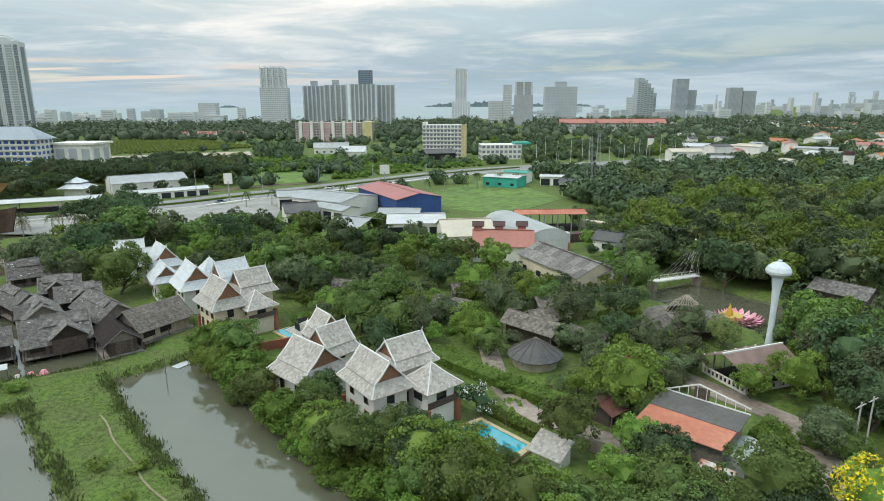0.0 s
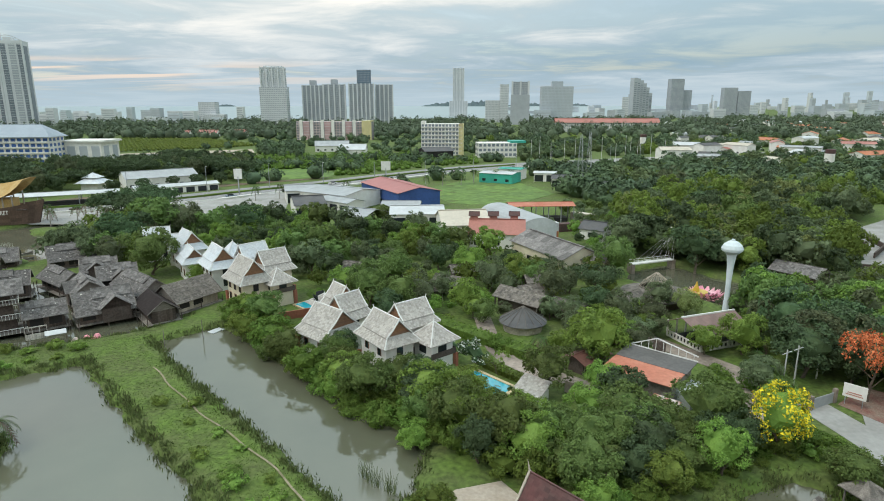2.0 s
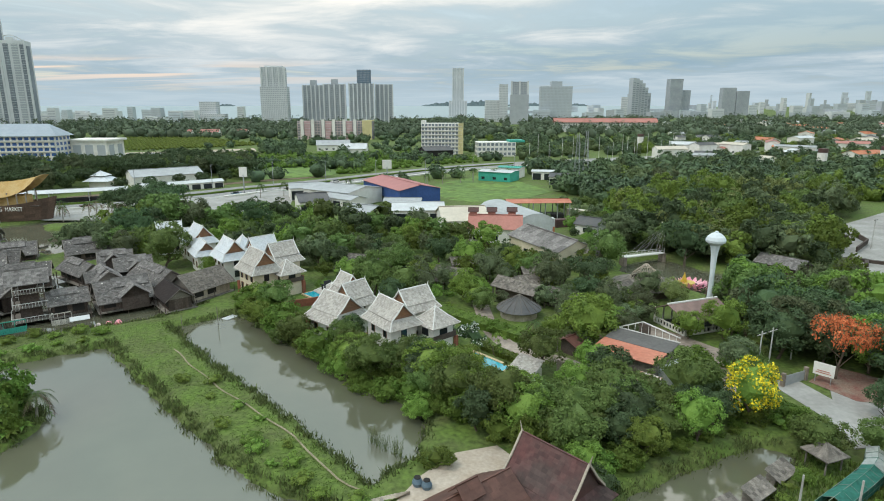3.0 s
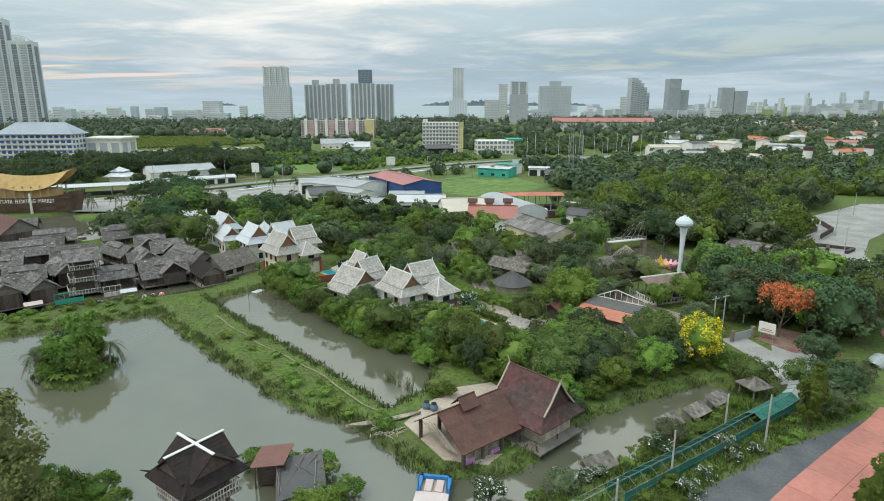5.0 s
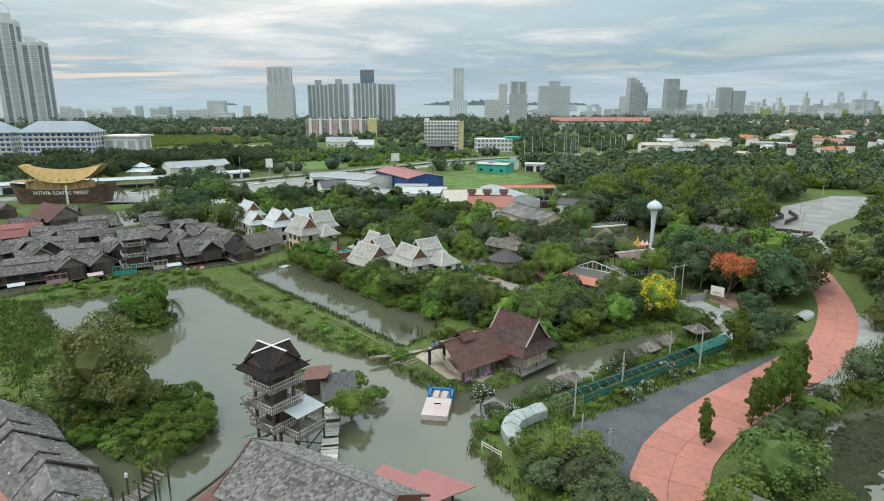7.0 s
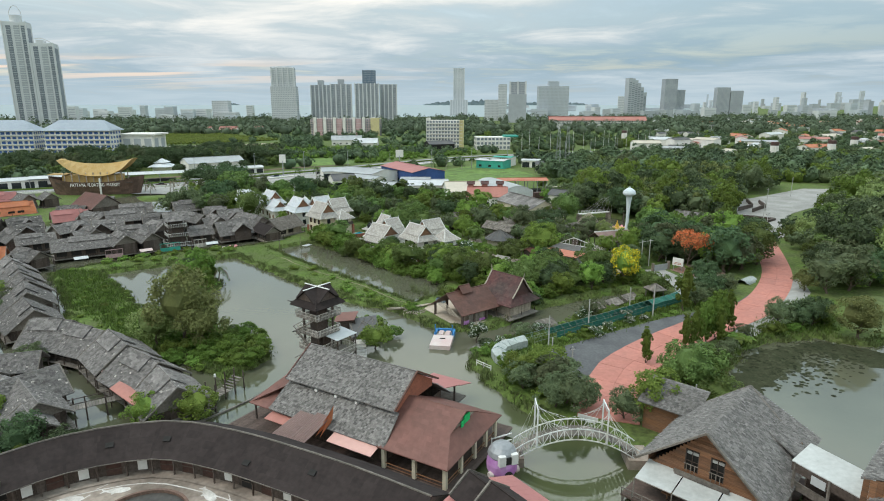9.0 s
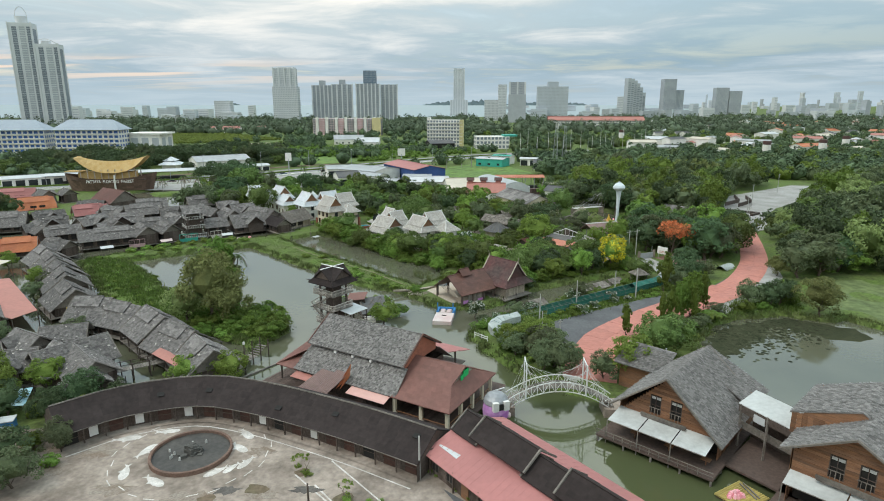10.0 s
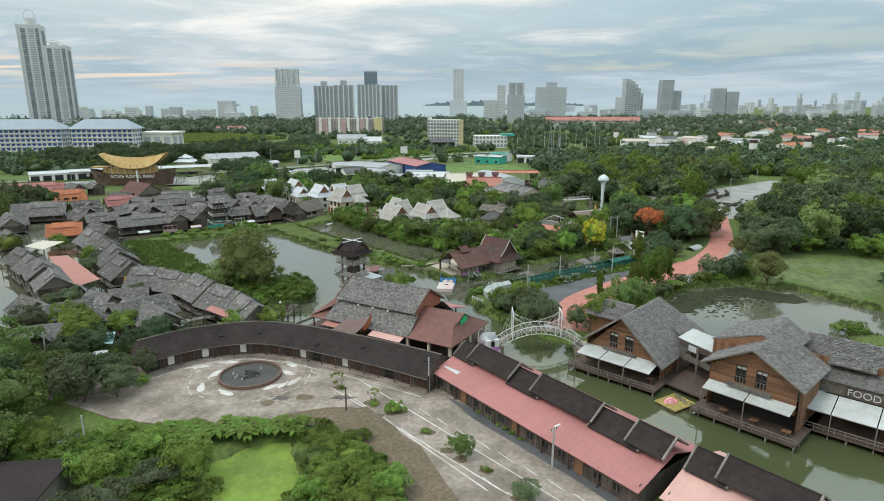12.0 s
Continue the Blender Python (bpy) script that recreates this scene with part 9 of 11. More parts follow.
shed("green_roofed_hall", (-155, 276), (-128, 296), 20, 5.2, 8.0, "grey_sheet", "hall with a pale green-grey roof", category="hall")
shed("shed", (-138, 252), (-108, 274), 8, 3.2, 4.2, "white_sheet", "low white-roofed market stalls")
shed("shed", (-215, 195), (-190, 214), 9, 4.0, 5.2, "white_sheet", "low white-roofed stalls beside the highway")
t = thing("pagoda_pavilion", -164, 268, LAND, 0, "white two-tier roofed pavilion behind trees", "pavilion")
part("wall", Kit().box(0, 0, -0.2, 8, 8, 4.4), M["white_wall"], t)
k = Kit()
skirt_roof(k, 12, 12, 4, 6, 6, 5.8, 2, 2, 0.02)
skirt_roof(k, 7, 7, 6.4, 0.1, 0.1, 8.6, 2, 2, 0.02)
part("roof", k, M["white_roof"], t)


# ---- hotel, ship and towers ----


def facade(t, L, D, H, floors, bays, wall, glass="window", x=0.0, y=0.0, name="wall", proud=0.0):
    """A block with recessed window strips on each floor and balcony slabs, front (-y) and sides."""
    part(name, Kit().box(x, y, -2, L, D, H + 2), M[wall], t)
    fh, bw = H / floors, L / bays
    k, g = Kit(), Kit()
    for f in range(floors):
        for b in range(bays):
            g.box(x - L / 2 + (b + 0.5) * bw, y - D / 2 - 0.05, f * fh + fh * 0.28, bw * 0.66, 0.1, fh * 0.56)
        if proud:
            k.box(x, y - D / 2 - proud / 2, f * fh + fh * 0.05, L, proud, fh * 0.22)
    nb = max(1, int(D / bw))
    for f in range(floors):
        for b in range(nb):
            for s in (-1, 1):
                g.box(x + s * (L / 2 + 0.05), y - D / 2 + (b + 0.5) * D / nb, f * fh + fh * 0.28, 0.1, D / nb * 0.55, fh * 0.56)
    part("window", g, M[glass], t, kind="stuff")
    if proud:
        part("balcony", k, M[wall], t, kind="stuff")


def hotel_block(x, y, turn, L, label):
    t = thing("hotel", x, y, LAND, turn, label, "hotel", "hotel wings")
    facade(t, L, 18, 20, 6, int(L / 3.6), "white_wall", "blue_glass", proud=1.4)
    k = Kit()
    skirt_roof(k, L + 4, 22, 20.2, L * 0.7, 0.5, 27.5, 4, 3, 0.05)
    part("roof", k, M["hotel_roof"], t)
    return t


hotel_block(-326, 364, 12, 54, "white hotel wing with blue balconies and a grey hipped roof")
hotel_block(-268, 372, 4, 46, "white hotel wing with blue balconies and a grey hipped roof")
t = thing("hotel_annex", -233, 392, LAND, 0, "plain pale grey annex with a flat roof", "building")
facade(t, 24, 22, 16, 1, 3, "white_wall", "tower_grey")
part("roof", Kit().box(0, 0, 16, 28, 24, 1.2), M["white_wall"], t)


def ship():
    t = thing("ship_building", -156, 186, 0, 8, "huge brown wooden junk-shaped building with a golden awning", "ship building")
    n = 24
    k = Kit()
    rows = []
    for j in range(7):
        h = j / 6
        row = []
        for i in range(n + 1):
            u = -1 + 2 * i / n
            half = (27 + 3.5 * h) * u
            sheer = 2.6 * abs(u) ** 2.4
            beam = (5.5 + 2.0 * h) * (1 - abs(u) ** 3.2) + 0.4
            row.append((half, -beam, 1.0 + h * (6.2 + sheer)))
        rows.append(row)
    for j in range(6):
        for i in range(n):
            a, b, c, d = rows[j][i], rows[j][i + 1], rows[j + 1][i + 1], rows[j + 1][i]
            k.add([a, b, c, d], [(0, 1, 2, 3)])
            k.add([(p[0], -p[1], p[2]) for p in (a, b, c, d)], [(3, 2, 1, 0)])
    part("hull", k, M["hull"], t)
    part("deck", Kit().box(0, 0, 6.4, 48, 11, 0.4), M["dark_wood"], t)
    k = Kit()
    for i in range(9):
        for s in (-1, 1):
            k.box(-18 + i * 4.5, s * 4.5, 6.6, 0.5, 0.5, 5)
    part("pillar", k, M["pale_wood"], t)
    part("cabin", Kit().box(-2, 0.5, 6.6, 36, 8, 3.6), M["gold_net"], t)
    k = Kit()
    n = 14
    for i in range(n):
        u0, u1 = -1 + 2 * i / n, -1 + 2 * (i + 1) / n
        z = [9.9 + 7.6 * abs(u) ** 2.6 for u in (u0, u1)]
        zt = [15.4 + 2.6 * abs(u) ** 2.2 for u in (u0, u1)]
        x0, x1 = 2 + 23 * u0, 2 + 23 * u1
        k.add([(x0, -5.5, z[0]), (x1, -5.5, z[1]), (x1, 1, zt[1]), (x0, 1, zt[0])], [(0, 1, 2, 3)])
        k.add([(x0, 6, z[0]), (x1, 6, z[1]), (x1, 1, zt[1]), (x0, 1, zt[0])], [(3, 2, 1, 0)])
    part("awning", k, M["gold_net"], t, "sagging golden canvas awning")
    part("side_canopy", Kit().box(-22, -1, 10.6, 12, 8, 0.3), M["gold_net"], t)
    part("mast", Kit().tube((5, -7.6, 0), (5, -7.6, 9), 0.7, 0.5, 8), M["white_wall"], t)
    txt = bpy.data.curves.new("lettering", "FONT")
    txt.body, txt.size, txt.align_x = "PATTAYA  FLOATING  MARKET", 2.2, "CENTER"
    txt.extrude = 0.05
    txt.materials.append(M["white_wall"])
    ob = new("lettering", txt)
    ob.parent = t
    ob.matrix_basis = pose(2, -7.9, 5.2, 82, 0, 0)
    t.scale = (0.66, 0.8, 0.92)
    return t


ship()


def tower(x, y, turn, L, D, H, label, wall="tower_white", bays=8, fh=3.6, crown=None, fins=0, base=None):
    t = thing("high_rise", x, y, LAND, turn, label, "high-rise", "skyline towers")
    facade(t, L, D, H, max(3, int(H / fh)), int(bays * 1.3), wall, "tower_grey" if wall in ("tower_white", "far_city") else "tower_pane")
    if fins:
        k = Kit()
        for i in range(fins):
            k.box(-L / 2 + L * i / (fins - 1), -D / 2 - 0.8, 0, L / fins * 0.34, 1.8, H * 1.01)
        part("fin", k, M["tower_white"], t, kind="stuff")
    if crown:
        part("crown", Kit().box(0, 0, H, L * crown[0], D * 0.7, crown[1]), M[crown[2]], t)
    if base:
        facade(t, L * base[0], D * 1.3, base[1], int(base[1] / fh), int(bays * 1.3), wall, "tower_grey", name="podium")
    return t


def banded_tower(x, y, turn, L, D, H, dome, label):
    """A slim white tower with tall dark glass bands between white fins."""
    t = thing("high_rise", x, y, LAND, turn, label, "high-rise", "skyline towers")
    part("core", Kit().box(0, 0, -2, L, D, H + 2), M["tower_white"], t)
    for cx, w, mat in ((-L * 0.24, L * 0.2, "tower_dark"), (L * 0.10, L * 0.24, "tower_grey"), (L * 0.38, L * 0.15, "tower_dark")):
        part("glass_band", Kit().box(cx, -D / 2, 0, w, 0.8, H * 0.965), M[mat], t)
    k = Kit()
    for f in range(int(H / 3.4)):
        k.box(L * 0.10, -D / 2 - 0.35, f * 3.4, L * 0.26, 0.9, 0.8)
        k.box(-L * 0.24, -D / 2 - 0.05, f * 3.4, L * 0.2, 0.9, 0.35)
        k.box(L * 0.38, -D / 2 - 0.05, f * 3.4, L * 0.15, 0.9, 0.35)
    part("floor_slab", k, M["tower_white"], t, kind="stuff")
    for s in (-1, 1):
        part("side_glass", Kit().box(s * L / 2, 0, 0, 0.8, D * 0.5, H * 0.95), M["tower_dark"], t)
        part("edge_fin", Kit().box(s * L / 2, -D / 2, -2, 1.6, 1.8, H + 3), M["tower_white"], t)
    k = Kit()
    if dome:
        k.tube((0, 0, H), (0, 0, H + 10), L * 0.26, L * 0.26, 16)
        for i in range(9):
            a = math.pi * i / 8
            k.beam((L * 0.26 * math.cos(a), 0, H + 10 + 14 * math.sin(a)), (L * 0.26 * math.cos(a + 0.39), 0, H + 10 + 14 * math.sin(min(math.pi, a + 0.39))), 0.8)
    else:
        for i in range(10):
            u0, u1 = i / 10, (i + 1) / 10
            k.beam((-L * 0.3 + L * 0.78 * u0, -D / 2, H + 7 * math.sin(math.pi * (0.25 + 0.75 * u0))), (-L * 0.3 + L * 0.78 * u1, -D / 2, H + 7 * math.sin(math.pi * (0.25 + 0.75 * u1))), 0.9)
        k.box(-L * 0.1, 0, H, L * 0.3, D * 0.6, 5)
    part("crown", k, M["tower_white"], t)


banded_tower(-606, 880, 14, 32, 24, 128, False, "white tower with dark glass bands and arched crown")
banded_tower(-640, 876, 14, 31, 24, 158, True, "tall white tower with dark bands and domed crown")
tower(-321, 1190, 5, 44, 28, 110, "tall white stepped residential tower", fins=5, bays=12, crown=(0.75, 3, "tower_white"), base=(1.15, 74))
tower(-255, 1240, 5, 41, 28, 78, "grey residential tower with stepped top", "tower_grey", bays=14, fins=6, crown=(0.3, 10, "tower_grey"))
tower(-213, 1245, 5, 43, 28, 80, "grey residential tower with stepped top", "tower_grey", bays=12, fins=5, crown=(0.3, 10, "tower_grey"))
tower(-158, 1290, 5, 29, 24, 111, "dark blue glass tower behind residential blocks", "blue_grey", bays=8)
tower(-157, 1235, 5, 49, 26, 81, "pale grey residential slab tower", "tower_grey", bays=16, fins=7)
tower(-113, 1250, 5, 35, 26, 80, "pale grey residential slab tower", "tower_grey", bays=10, fins=5)
t = tower(69, 2200, 0, 38, 30, 166, "slim beige and white high-rise with a podium", "tower_white", bays=6, fins=4, base=(1.7, 54))
tower(168, 1265, -6, 33, 24, 86, "grey stepped residential tower", "tower_grey", bays=9, fins=3, base=(1.15, 60))
tower(151, 1420, 0, 19, 18, 86, "white slender residential tower", bays=5)
tower(127, 1430, 0, 36, 22, 50, "white residential block beside a tower", bays=9)
tower(292, 1520, 0, 78, 28, 84, "broad beige residential slab tower", "far_city", bays=18, crown=(0.35, 12, "far_city"))
t = thing("high_rise", 672, 2040, LAND, 8, "dark grey sail-shaped stepped tower", "high-rise", "skyline towers")
for i in range(6):
    part("wall", Kit().box(-27 + i * 11, 0, -2, 11, 30, 128 - i * i * 1.9), M["tower_grey"], t)
    g = Kit()
    for f in range(16):
        g.box(-27 + i * 11, -15.1, 6 + f * (110 - i * i * 1.9) / 16, 8, 0.3, 2.4)
    part("window", g, M["tower_dark"], t, kind="stuff")
tower(795, 2060, 5, 44, 30, 124, "tall grey tower under construction", "tower_grey", bays=9)
tower(836, 2080, 5, 34, 30, 88, "grey block beside a taller tower", "tower_grey", bays=6)
tower(1090, 2300, 0, 50, 30, 102, "pale grey-blue residential tower", "tower_grey", bays=9)
tower(1142, 2300, 0, 48, 30, 90, "pale grey-blue residential tower", "tower_grey", bays=9)

# apartment blocks
t = thing("apartment_block", -122, 700, LAND, -3, "long pink and white apartment block with yellow ends", "apartment block")
facade(t, 88, 18, 21, 7, 26, "pink_wall", "tower_dark", proud=0.8)
part("end_bay", Kit().box(38.5, -1, -1, 11, 20, 23), M["yellow_wall"], t)
for i in range(7):
    part("stair_tower", Kit().box(-38 + i * 12.4, -9.6, -1, 3.4, 1.4, 24), M["white_wall"], t)
for i in range(3):
    part("pink_bay", Kit().box(-32 + i * 24.8, -9.3, 0, 7.0, 0.9, 21), M["faded_pink"], t, "faded pink rendered bay")
t = thing("apartment_block", 2, 478, LAND, -4, "white eight-storey apartment block with yellow-cream side", "apartment block")
facade(t, 33, 14, 25, 8, 12, "white_wall", "tower_dark", proud=0.9)
part("end_bay", Kit().box(15.5, -0.4, -1, 3.6, 15, 26), M["yellow_wall"], t)
part("parapet", Kit().box(-15, 0, 24, 3, 13, 3), M["white_wall"], t)
t = thing("office_block", 44, 460, LAND, 4, "low white and grey glass office block", "office")
facade(t, 30, 18, 11, 3, 9, "white_wall", "tower_dark")
part("canopy", Kit().box(16, -2, 11, 12, 14, 1.5), M["teal_sheet"], t)
shed("dark_hall", (-14, 440), (8, 446), 20, 6, 8.5, "dark_sheet", "dark hall with a pale roof edge", wall="dark", category="hall")
tower(-470, 1240, 0, 34, 22, 46, "white slab hotel above trees", bays=8)
tower(-452, 1225, 0, 40, 22, 22, "white low hotel block above trees", bays=8)

# city of low and high blocks along the right-hand horizon, haze put into wall colours, and small blocks by the shore
rnd = random.Random(21)
for i in range(135):
    d = rnd.uniform(1500, 3600)
    s = rnd.uniform(0.12, 1.05) ** 1.0
    x = s * d * 0.92
    h = rnd.choice((8, 10, 14, 18, 22, 30)) * (1 + d / 5000)
    if rnd.random() < 0.16:
        h = rnd.uniform(45, 85) * (d / 2600)
    t = thing("city_block", x, d, 24 * min(1, max(0, (d - 1500) / 2500)) * min(1, max(0, (x - 300) / 1500)), rnd.uniform(-20, 20), "city block near the horizon, walls paled for haze", "building", "city blocks")
    L, D = rnd.uniform(16, 60) * (0.45 if h > 40 else 1), rnd.uniform(14, 30)
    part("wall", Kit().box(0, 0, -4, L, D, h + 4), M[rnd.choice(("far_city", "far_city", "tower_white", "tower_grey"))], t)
    g = Kit()
    for f in range(max(2, int(h / 6))):
        g.box(0, -D / 2 - 0.1, 2 + f * 6, L * 0.9, 0.3, 2.2)
    part("window_band", g, M["tower_grey"], t, kind="stuff")
for i in range(34):
    d = rnd.uniform(1150, 1750)
    s = rnd.uniform(-0.80, -0.36)
    t = thing("shore_block", s * d * 0.9, d, LAND, rnd.uniform(-15, 15), "small pale seaside block above trees", "building", "seaside blocks")
    h, L = rnd.uniform(14, 36), rnd.uniform(14, 34)
    part("wall", Kit().box(0, 0, -3, L, 16, h + 3), M[rnd.choice(("far_city", "tower_white", "tower_white"))], t)
    g = Kit()
    for f in range(max(2, int(h / 5))):
        g.box(0, -8.1, 1.5 + f * 5, L * 0.86, 0.3, 2.0)
    part("window_band", g, M["tower_grey"], t, kind="stuff")
# low town on the right at middle distance
for i in range(96):
    d = rnd.uniform(380, 1250)
    x = d * rnd.uniform(0.38, 0.86)
    if inside([(180, 300), (260, 330), (420, 420), (420, 300), (250, 250)], np.array([x]), np.array([d]))[0] < 0 and rnd.random() < 0.5:
        continue
    L, W, h = rnd.uniform(9, 30), rnd.uniform(8, 16), rnd.uniform(3.5, 9)
    a = rnd.uniform(0, 180)
    dx, dy = math.cos(radians(a)) * L / 2, math.sin(radians(a)) * L / 2
    roof = rnd.choice(("grey_sheet", "white_sheet", "white_sheet", "coral_sheet", "orange_sheet", "dark_sheet", "cream_sheet"))
    shed("town_house", (x - dx, d - dy), (x + dx, d + dy), W, h, h + W * 0.16, roof, "small town building with a " + roof.split("_")[0] + " roof among trees", category="building")
for x, y in ((238, 352), (292, 372), (345, 425), (188, 545)):
    t = thing("striped_water_tank", x, y, LAND, 0, "white cylindrical water tank with a red-brown top", "water tank", "water tanks")
    part("drum", Kit().tube((0, 0, 0), (0, 0, 10.5), 2.8, 2.8, 14), M["white_wall"], t)
    part("cap", Kit().tube((0, 0, 10.5), (0, 0, 13), 2.9, 2.8, 14), M["maroon_roof"], t)

for x, y, L, a, roof in ((-330, 760, 26, 8, "coral_sheet"), (-296, 768, 24, 4, "coral_sheet"), (-262, 775, 24, 0, "coral_sheet"), (-95, 520, 30, 10, "grey_sheet"), (-70, 474, 22, 0, "white_sheet")):
    d = Vector((math.cos(radians(a)), math.sin(radians(a)))) * L / 2
    shed("roadside_house", (x - d.x, y - d.y), (x + d.x, y + d.y), 18, 5, 9, roof, "low house with a " + roof.split("_")[0] + " hipped roof among trees", category="house")
t = thing("resort_block", 250, 900, LAND, -4, "long low resort with an orange tiled roof", "building")
facade(t, 150, 18, 14, 4, 40, "white_wall", "tower_grey")
k = Kit()
gable_roof(k, 154, 22, 14, 20, 6, 5, 0.03)
part("roof", k, M["coral_sheet"], t)
for i in range(14):
    x = -240 + (i % 8) * 12 + rnd.uniform(-3, 3)
    y = 428 + (i // 8) * 22 + rnd.uniform(-4, 4)
    t = thing("site_hut", x, y, LAND, rnd.uniform(0, 90), "small white site hut on bare sand", "hut", "site huts")
    part("wall", Kit().box(0, 0, -0.2, rnd.uniform(4, 9), 3, 2.8), M["white_sheet"], t)
    part("roof", Kit().box(0, 0, 2.6, 8, 3.6, 0.2), M["grey_sheet"], t)
# islands on the sea, their woods coloured blue-grey to paint in haze
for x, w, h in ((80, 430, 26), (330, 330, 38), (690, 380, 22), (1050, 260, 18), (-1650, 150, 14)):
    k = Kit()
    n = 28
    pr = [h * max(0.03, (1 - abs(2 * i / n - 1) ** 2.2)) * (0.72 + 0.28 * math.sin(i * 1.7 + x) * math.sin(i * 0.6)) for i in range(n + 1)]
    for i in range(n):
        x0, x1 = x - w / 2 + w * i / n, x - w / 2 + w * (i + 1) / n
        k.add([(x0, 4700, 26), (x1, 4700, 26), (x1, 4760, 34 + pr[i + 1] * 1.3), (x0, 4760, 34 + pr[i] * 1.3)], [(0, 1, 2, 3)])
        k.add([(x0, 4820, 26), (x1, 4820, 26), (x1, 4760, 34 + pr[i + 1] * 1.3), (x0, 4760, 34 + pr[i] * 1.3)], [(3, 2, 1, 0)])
    solid("island", k, M["island"], "low wooded island on the horizon, haze painted in as blue-grey", "island", kind="structure")


# ---- trees ----


def crown_mesh(name, mat, seed, R, H, lumps, leaves, size, shape="round", core=0.56, blossom=None, share=0.0):
    """A crown of many small leaves on uneven boughs round a ragged inner mass. Base of the crown at z = 0, height H, radius R."""
    r = np.random.RandomState(seed)
    wave = r.normal(size=(5, 3)) * 2.2
    shift = r.rand(5) * 6.28

    def envelope(d):
        """How far the crown reaches in each direction, 1 on average."""
        return 1 + 0.10 * np.sin(d @ wave.T + shift).sum(1)

    up = np.array([0, 0, 1.0])
    half = np.array([R, R, H * 0.5])
    mid = np.array([0, 0, H * 0.48])
    d = r.normal(size=(lumps, 3))
    if shape == "flat":
        half, mid = np.array([R, R, H * 0.26]), np.array([0, 0, H * 0.66])
        d[:, 2] = np.abs(d[:, 2]) * 0.9 - 0.1
    elif shape == "column":
        d[:, 2] *= 1.6
    else:
        d[:, 2] = d[:, 2] * 0.9 + 0.28
    d /= np.linalg.norm(d, axis=1)[:, None]
    rs = R * (0.20 + 0.17 * r.rand(lumps)) * (1.15 if shape == "column" else 1)
    taper = np.ones((lumps, 1))
    if shape == "column":
        taper = 1.0 - np.clip(d[:, 2:3], 0, 1) ** 1.5 * np.array([0.75, 0.75, 0.1])
    cs = mid + d * half * (envelope(d) * (0.70 + 0.18 * r.rand(lumps)))[:, None] * taper
    w = rs ** 2 / (rs ** 2).sum()
    pick = r.choice(lumps, leaves, p=w)
    n = d[pick] * 0.75 + up * 0.35 + 0.75 * r.normal(size=(leaves, 3))
    n /= np.linalg.norm(n, axis=1)[:, None]
    c = cs[pick] + n * np.array([1, 1, 0.82]) * (rs[pick] * (0.62 + 0.55 * r.rand(leaves) ** 1.3))[:, None]
    nrm = n * 0.9 + up * 0.35 + 0.55 * r.normal(size=(leaves, 3))
    nrm /= np.linalg.norm(nrm, axis=1)[:, None]
    u = np.cross(nrm, r.normal(size=(leaves, 3)))
    u /= np.linalg.norm(u, axis=1)[:, None] + 1e-9
    v = np.cross(nrm, u)
    s = size * (0.55 + 0.75 * r.rand(leaves))[:, None]
    leaf = np.stack([c - u * s, c + u * s * 0.6 - v * s * 0.75, c + u * s * 0.6 + v * s * 0.75], 1).reshape(-1, 3)
    leaf[:, 2] = np.maximum(leaf[:, 2], -0.3)
    verts, fs = leaf.tolist(), np.arange(leaves * 3).reshape(-1, 3).tolist()
    if core:
        bm = bmesh.new()
        bmesh.ops.create_icosphere(bm, subdivisions=1 + (H > 3.5), radius=1)
        cv = np.array([q.co[:] for q in bm.verts])
        o = len(verts)
        fs += [[q.index + o for q in f.verts] for f in bm.faces]
        bm.free()
        verts += (mid + cv * half * (envelope(cv) * (core + 0.14 * r.rand(len(cv))))[:, None]).tolist()
    me = bpy.data.meshes.new(name)
    me.from_pydata(verts, [], fs)
    me.materials.append(mat)
    if blossom:
        me.materials.append(blossom)
        ids = np.zeros(len(fs), np.int32)
        ids[:leaves] = r.rand(leaves) < share
        me.polygons.foreach_set("material_index", ids)
    return me


def trunk_mesh(name, mat, seed, h, r0, lean=0.3, limbs=5, reach=2.0):
    """A tapered, slightly bent trunk with limbs; h is where the crown begins."""
    r = random.Random(seed)
    k = Kit()
    p, rad = Vector((0, 0, -0.5)), r0
    for i in range(4):
        q = p + Vector((r.uniform(-lean, lean), r.uniform(-lean, lean), (h * 1.25 + 0.5) / 4))
        k.tube(p, q, rad, rad * 0.82, 7)
        p, rad = q, rad * 0.82
        if i >= 1:
            for j in range(limbs // 3 + 1):
                a = r.uniform(0, 6.28)
                k.tube(p - Vector((0, 0, 0.2)), p + Vector((math.cos(a) * reach * r.uniform(0.4, 0.8), math.sin(a) * reach * r.uniform(0.4, 0.8), r.uniform(0.5, 1.4) * reach * 0.6)), rad * 0.55, rad * 0.15, 5)
    return k.mesh(name, mat)


KINDS = {}


def kind(key, mat, seeds, R, H, lumps, leaves, size, trunk=1.6, r0=0.22, shape="round", core=0.56, blossom=None, share=0.0, bark="bark", label="", name="tree", category="tree"):
    KINDS[key] = [(crown_mesh("crown", M[mat], s, R, H, lumps, leaves, size, shape, core, M[blossom] if blossom else None, share), trunk_mesh("trunk", M[bark], s, trunk, r0, reach=R * 0.7), trunk, R, label, name, category) for s in seeds]


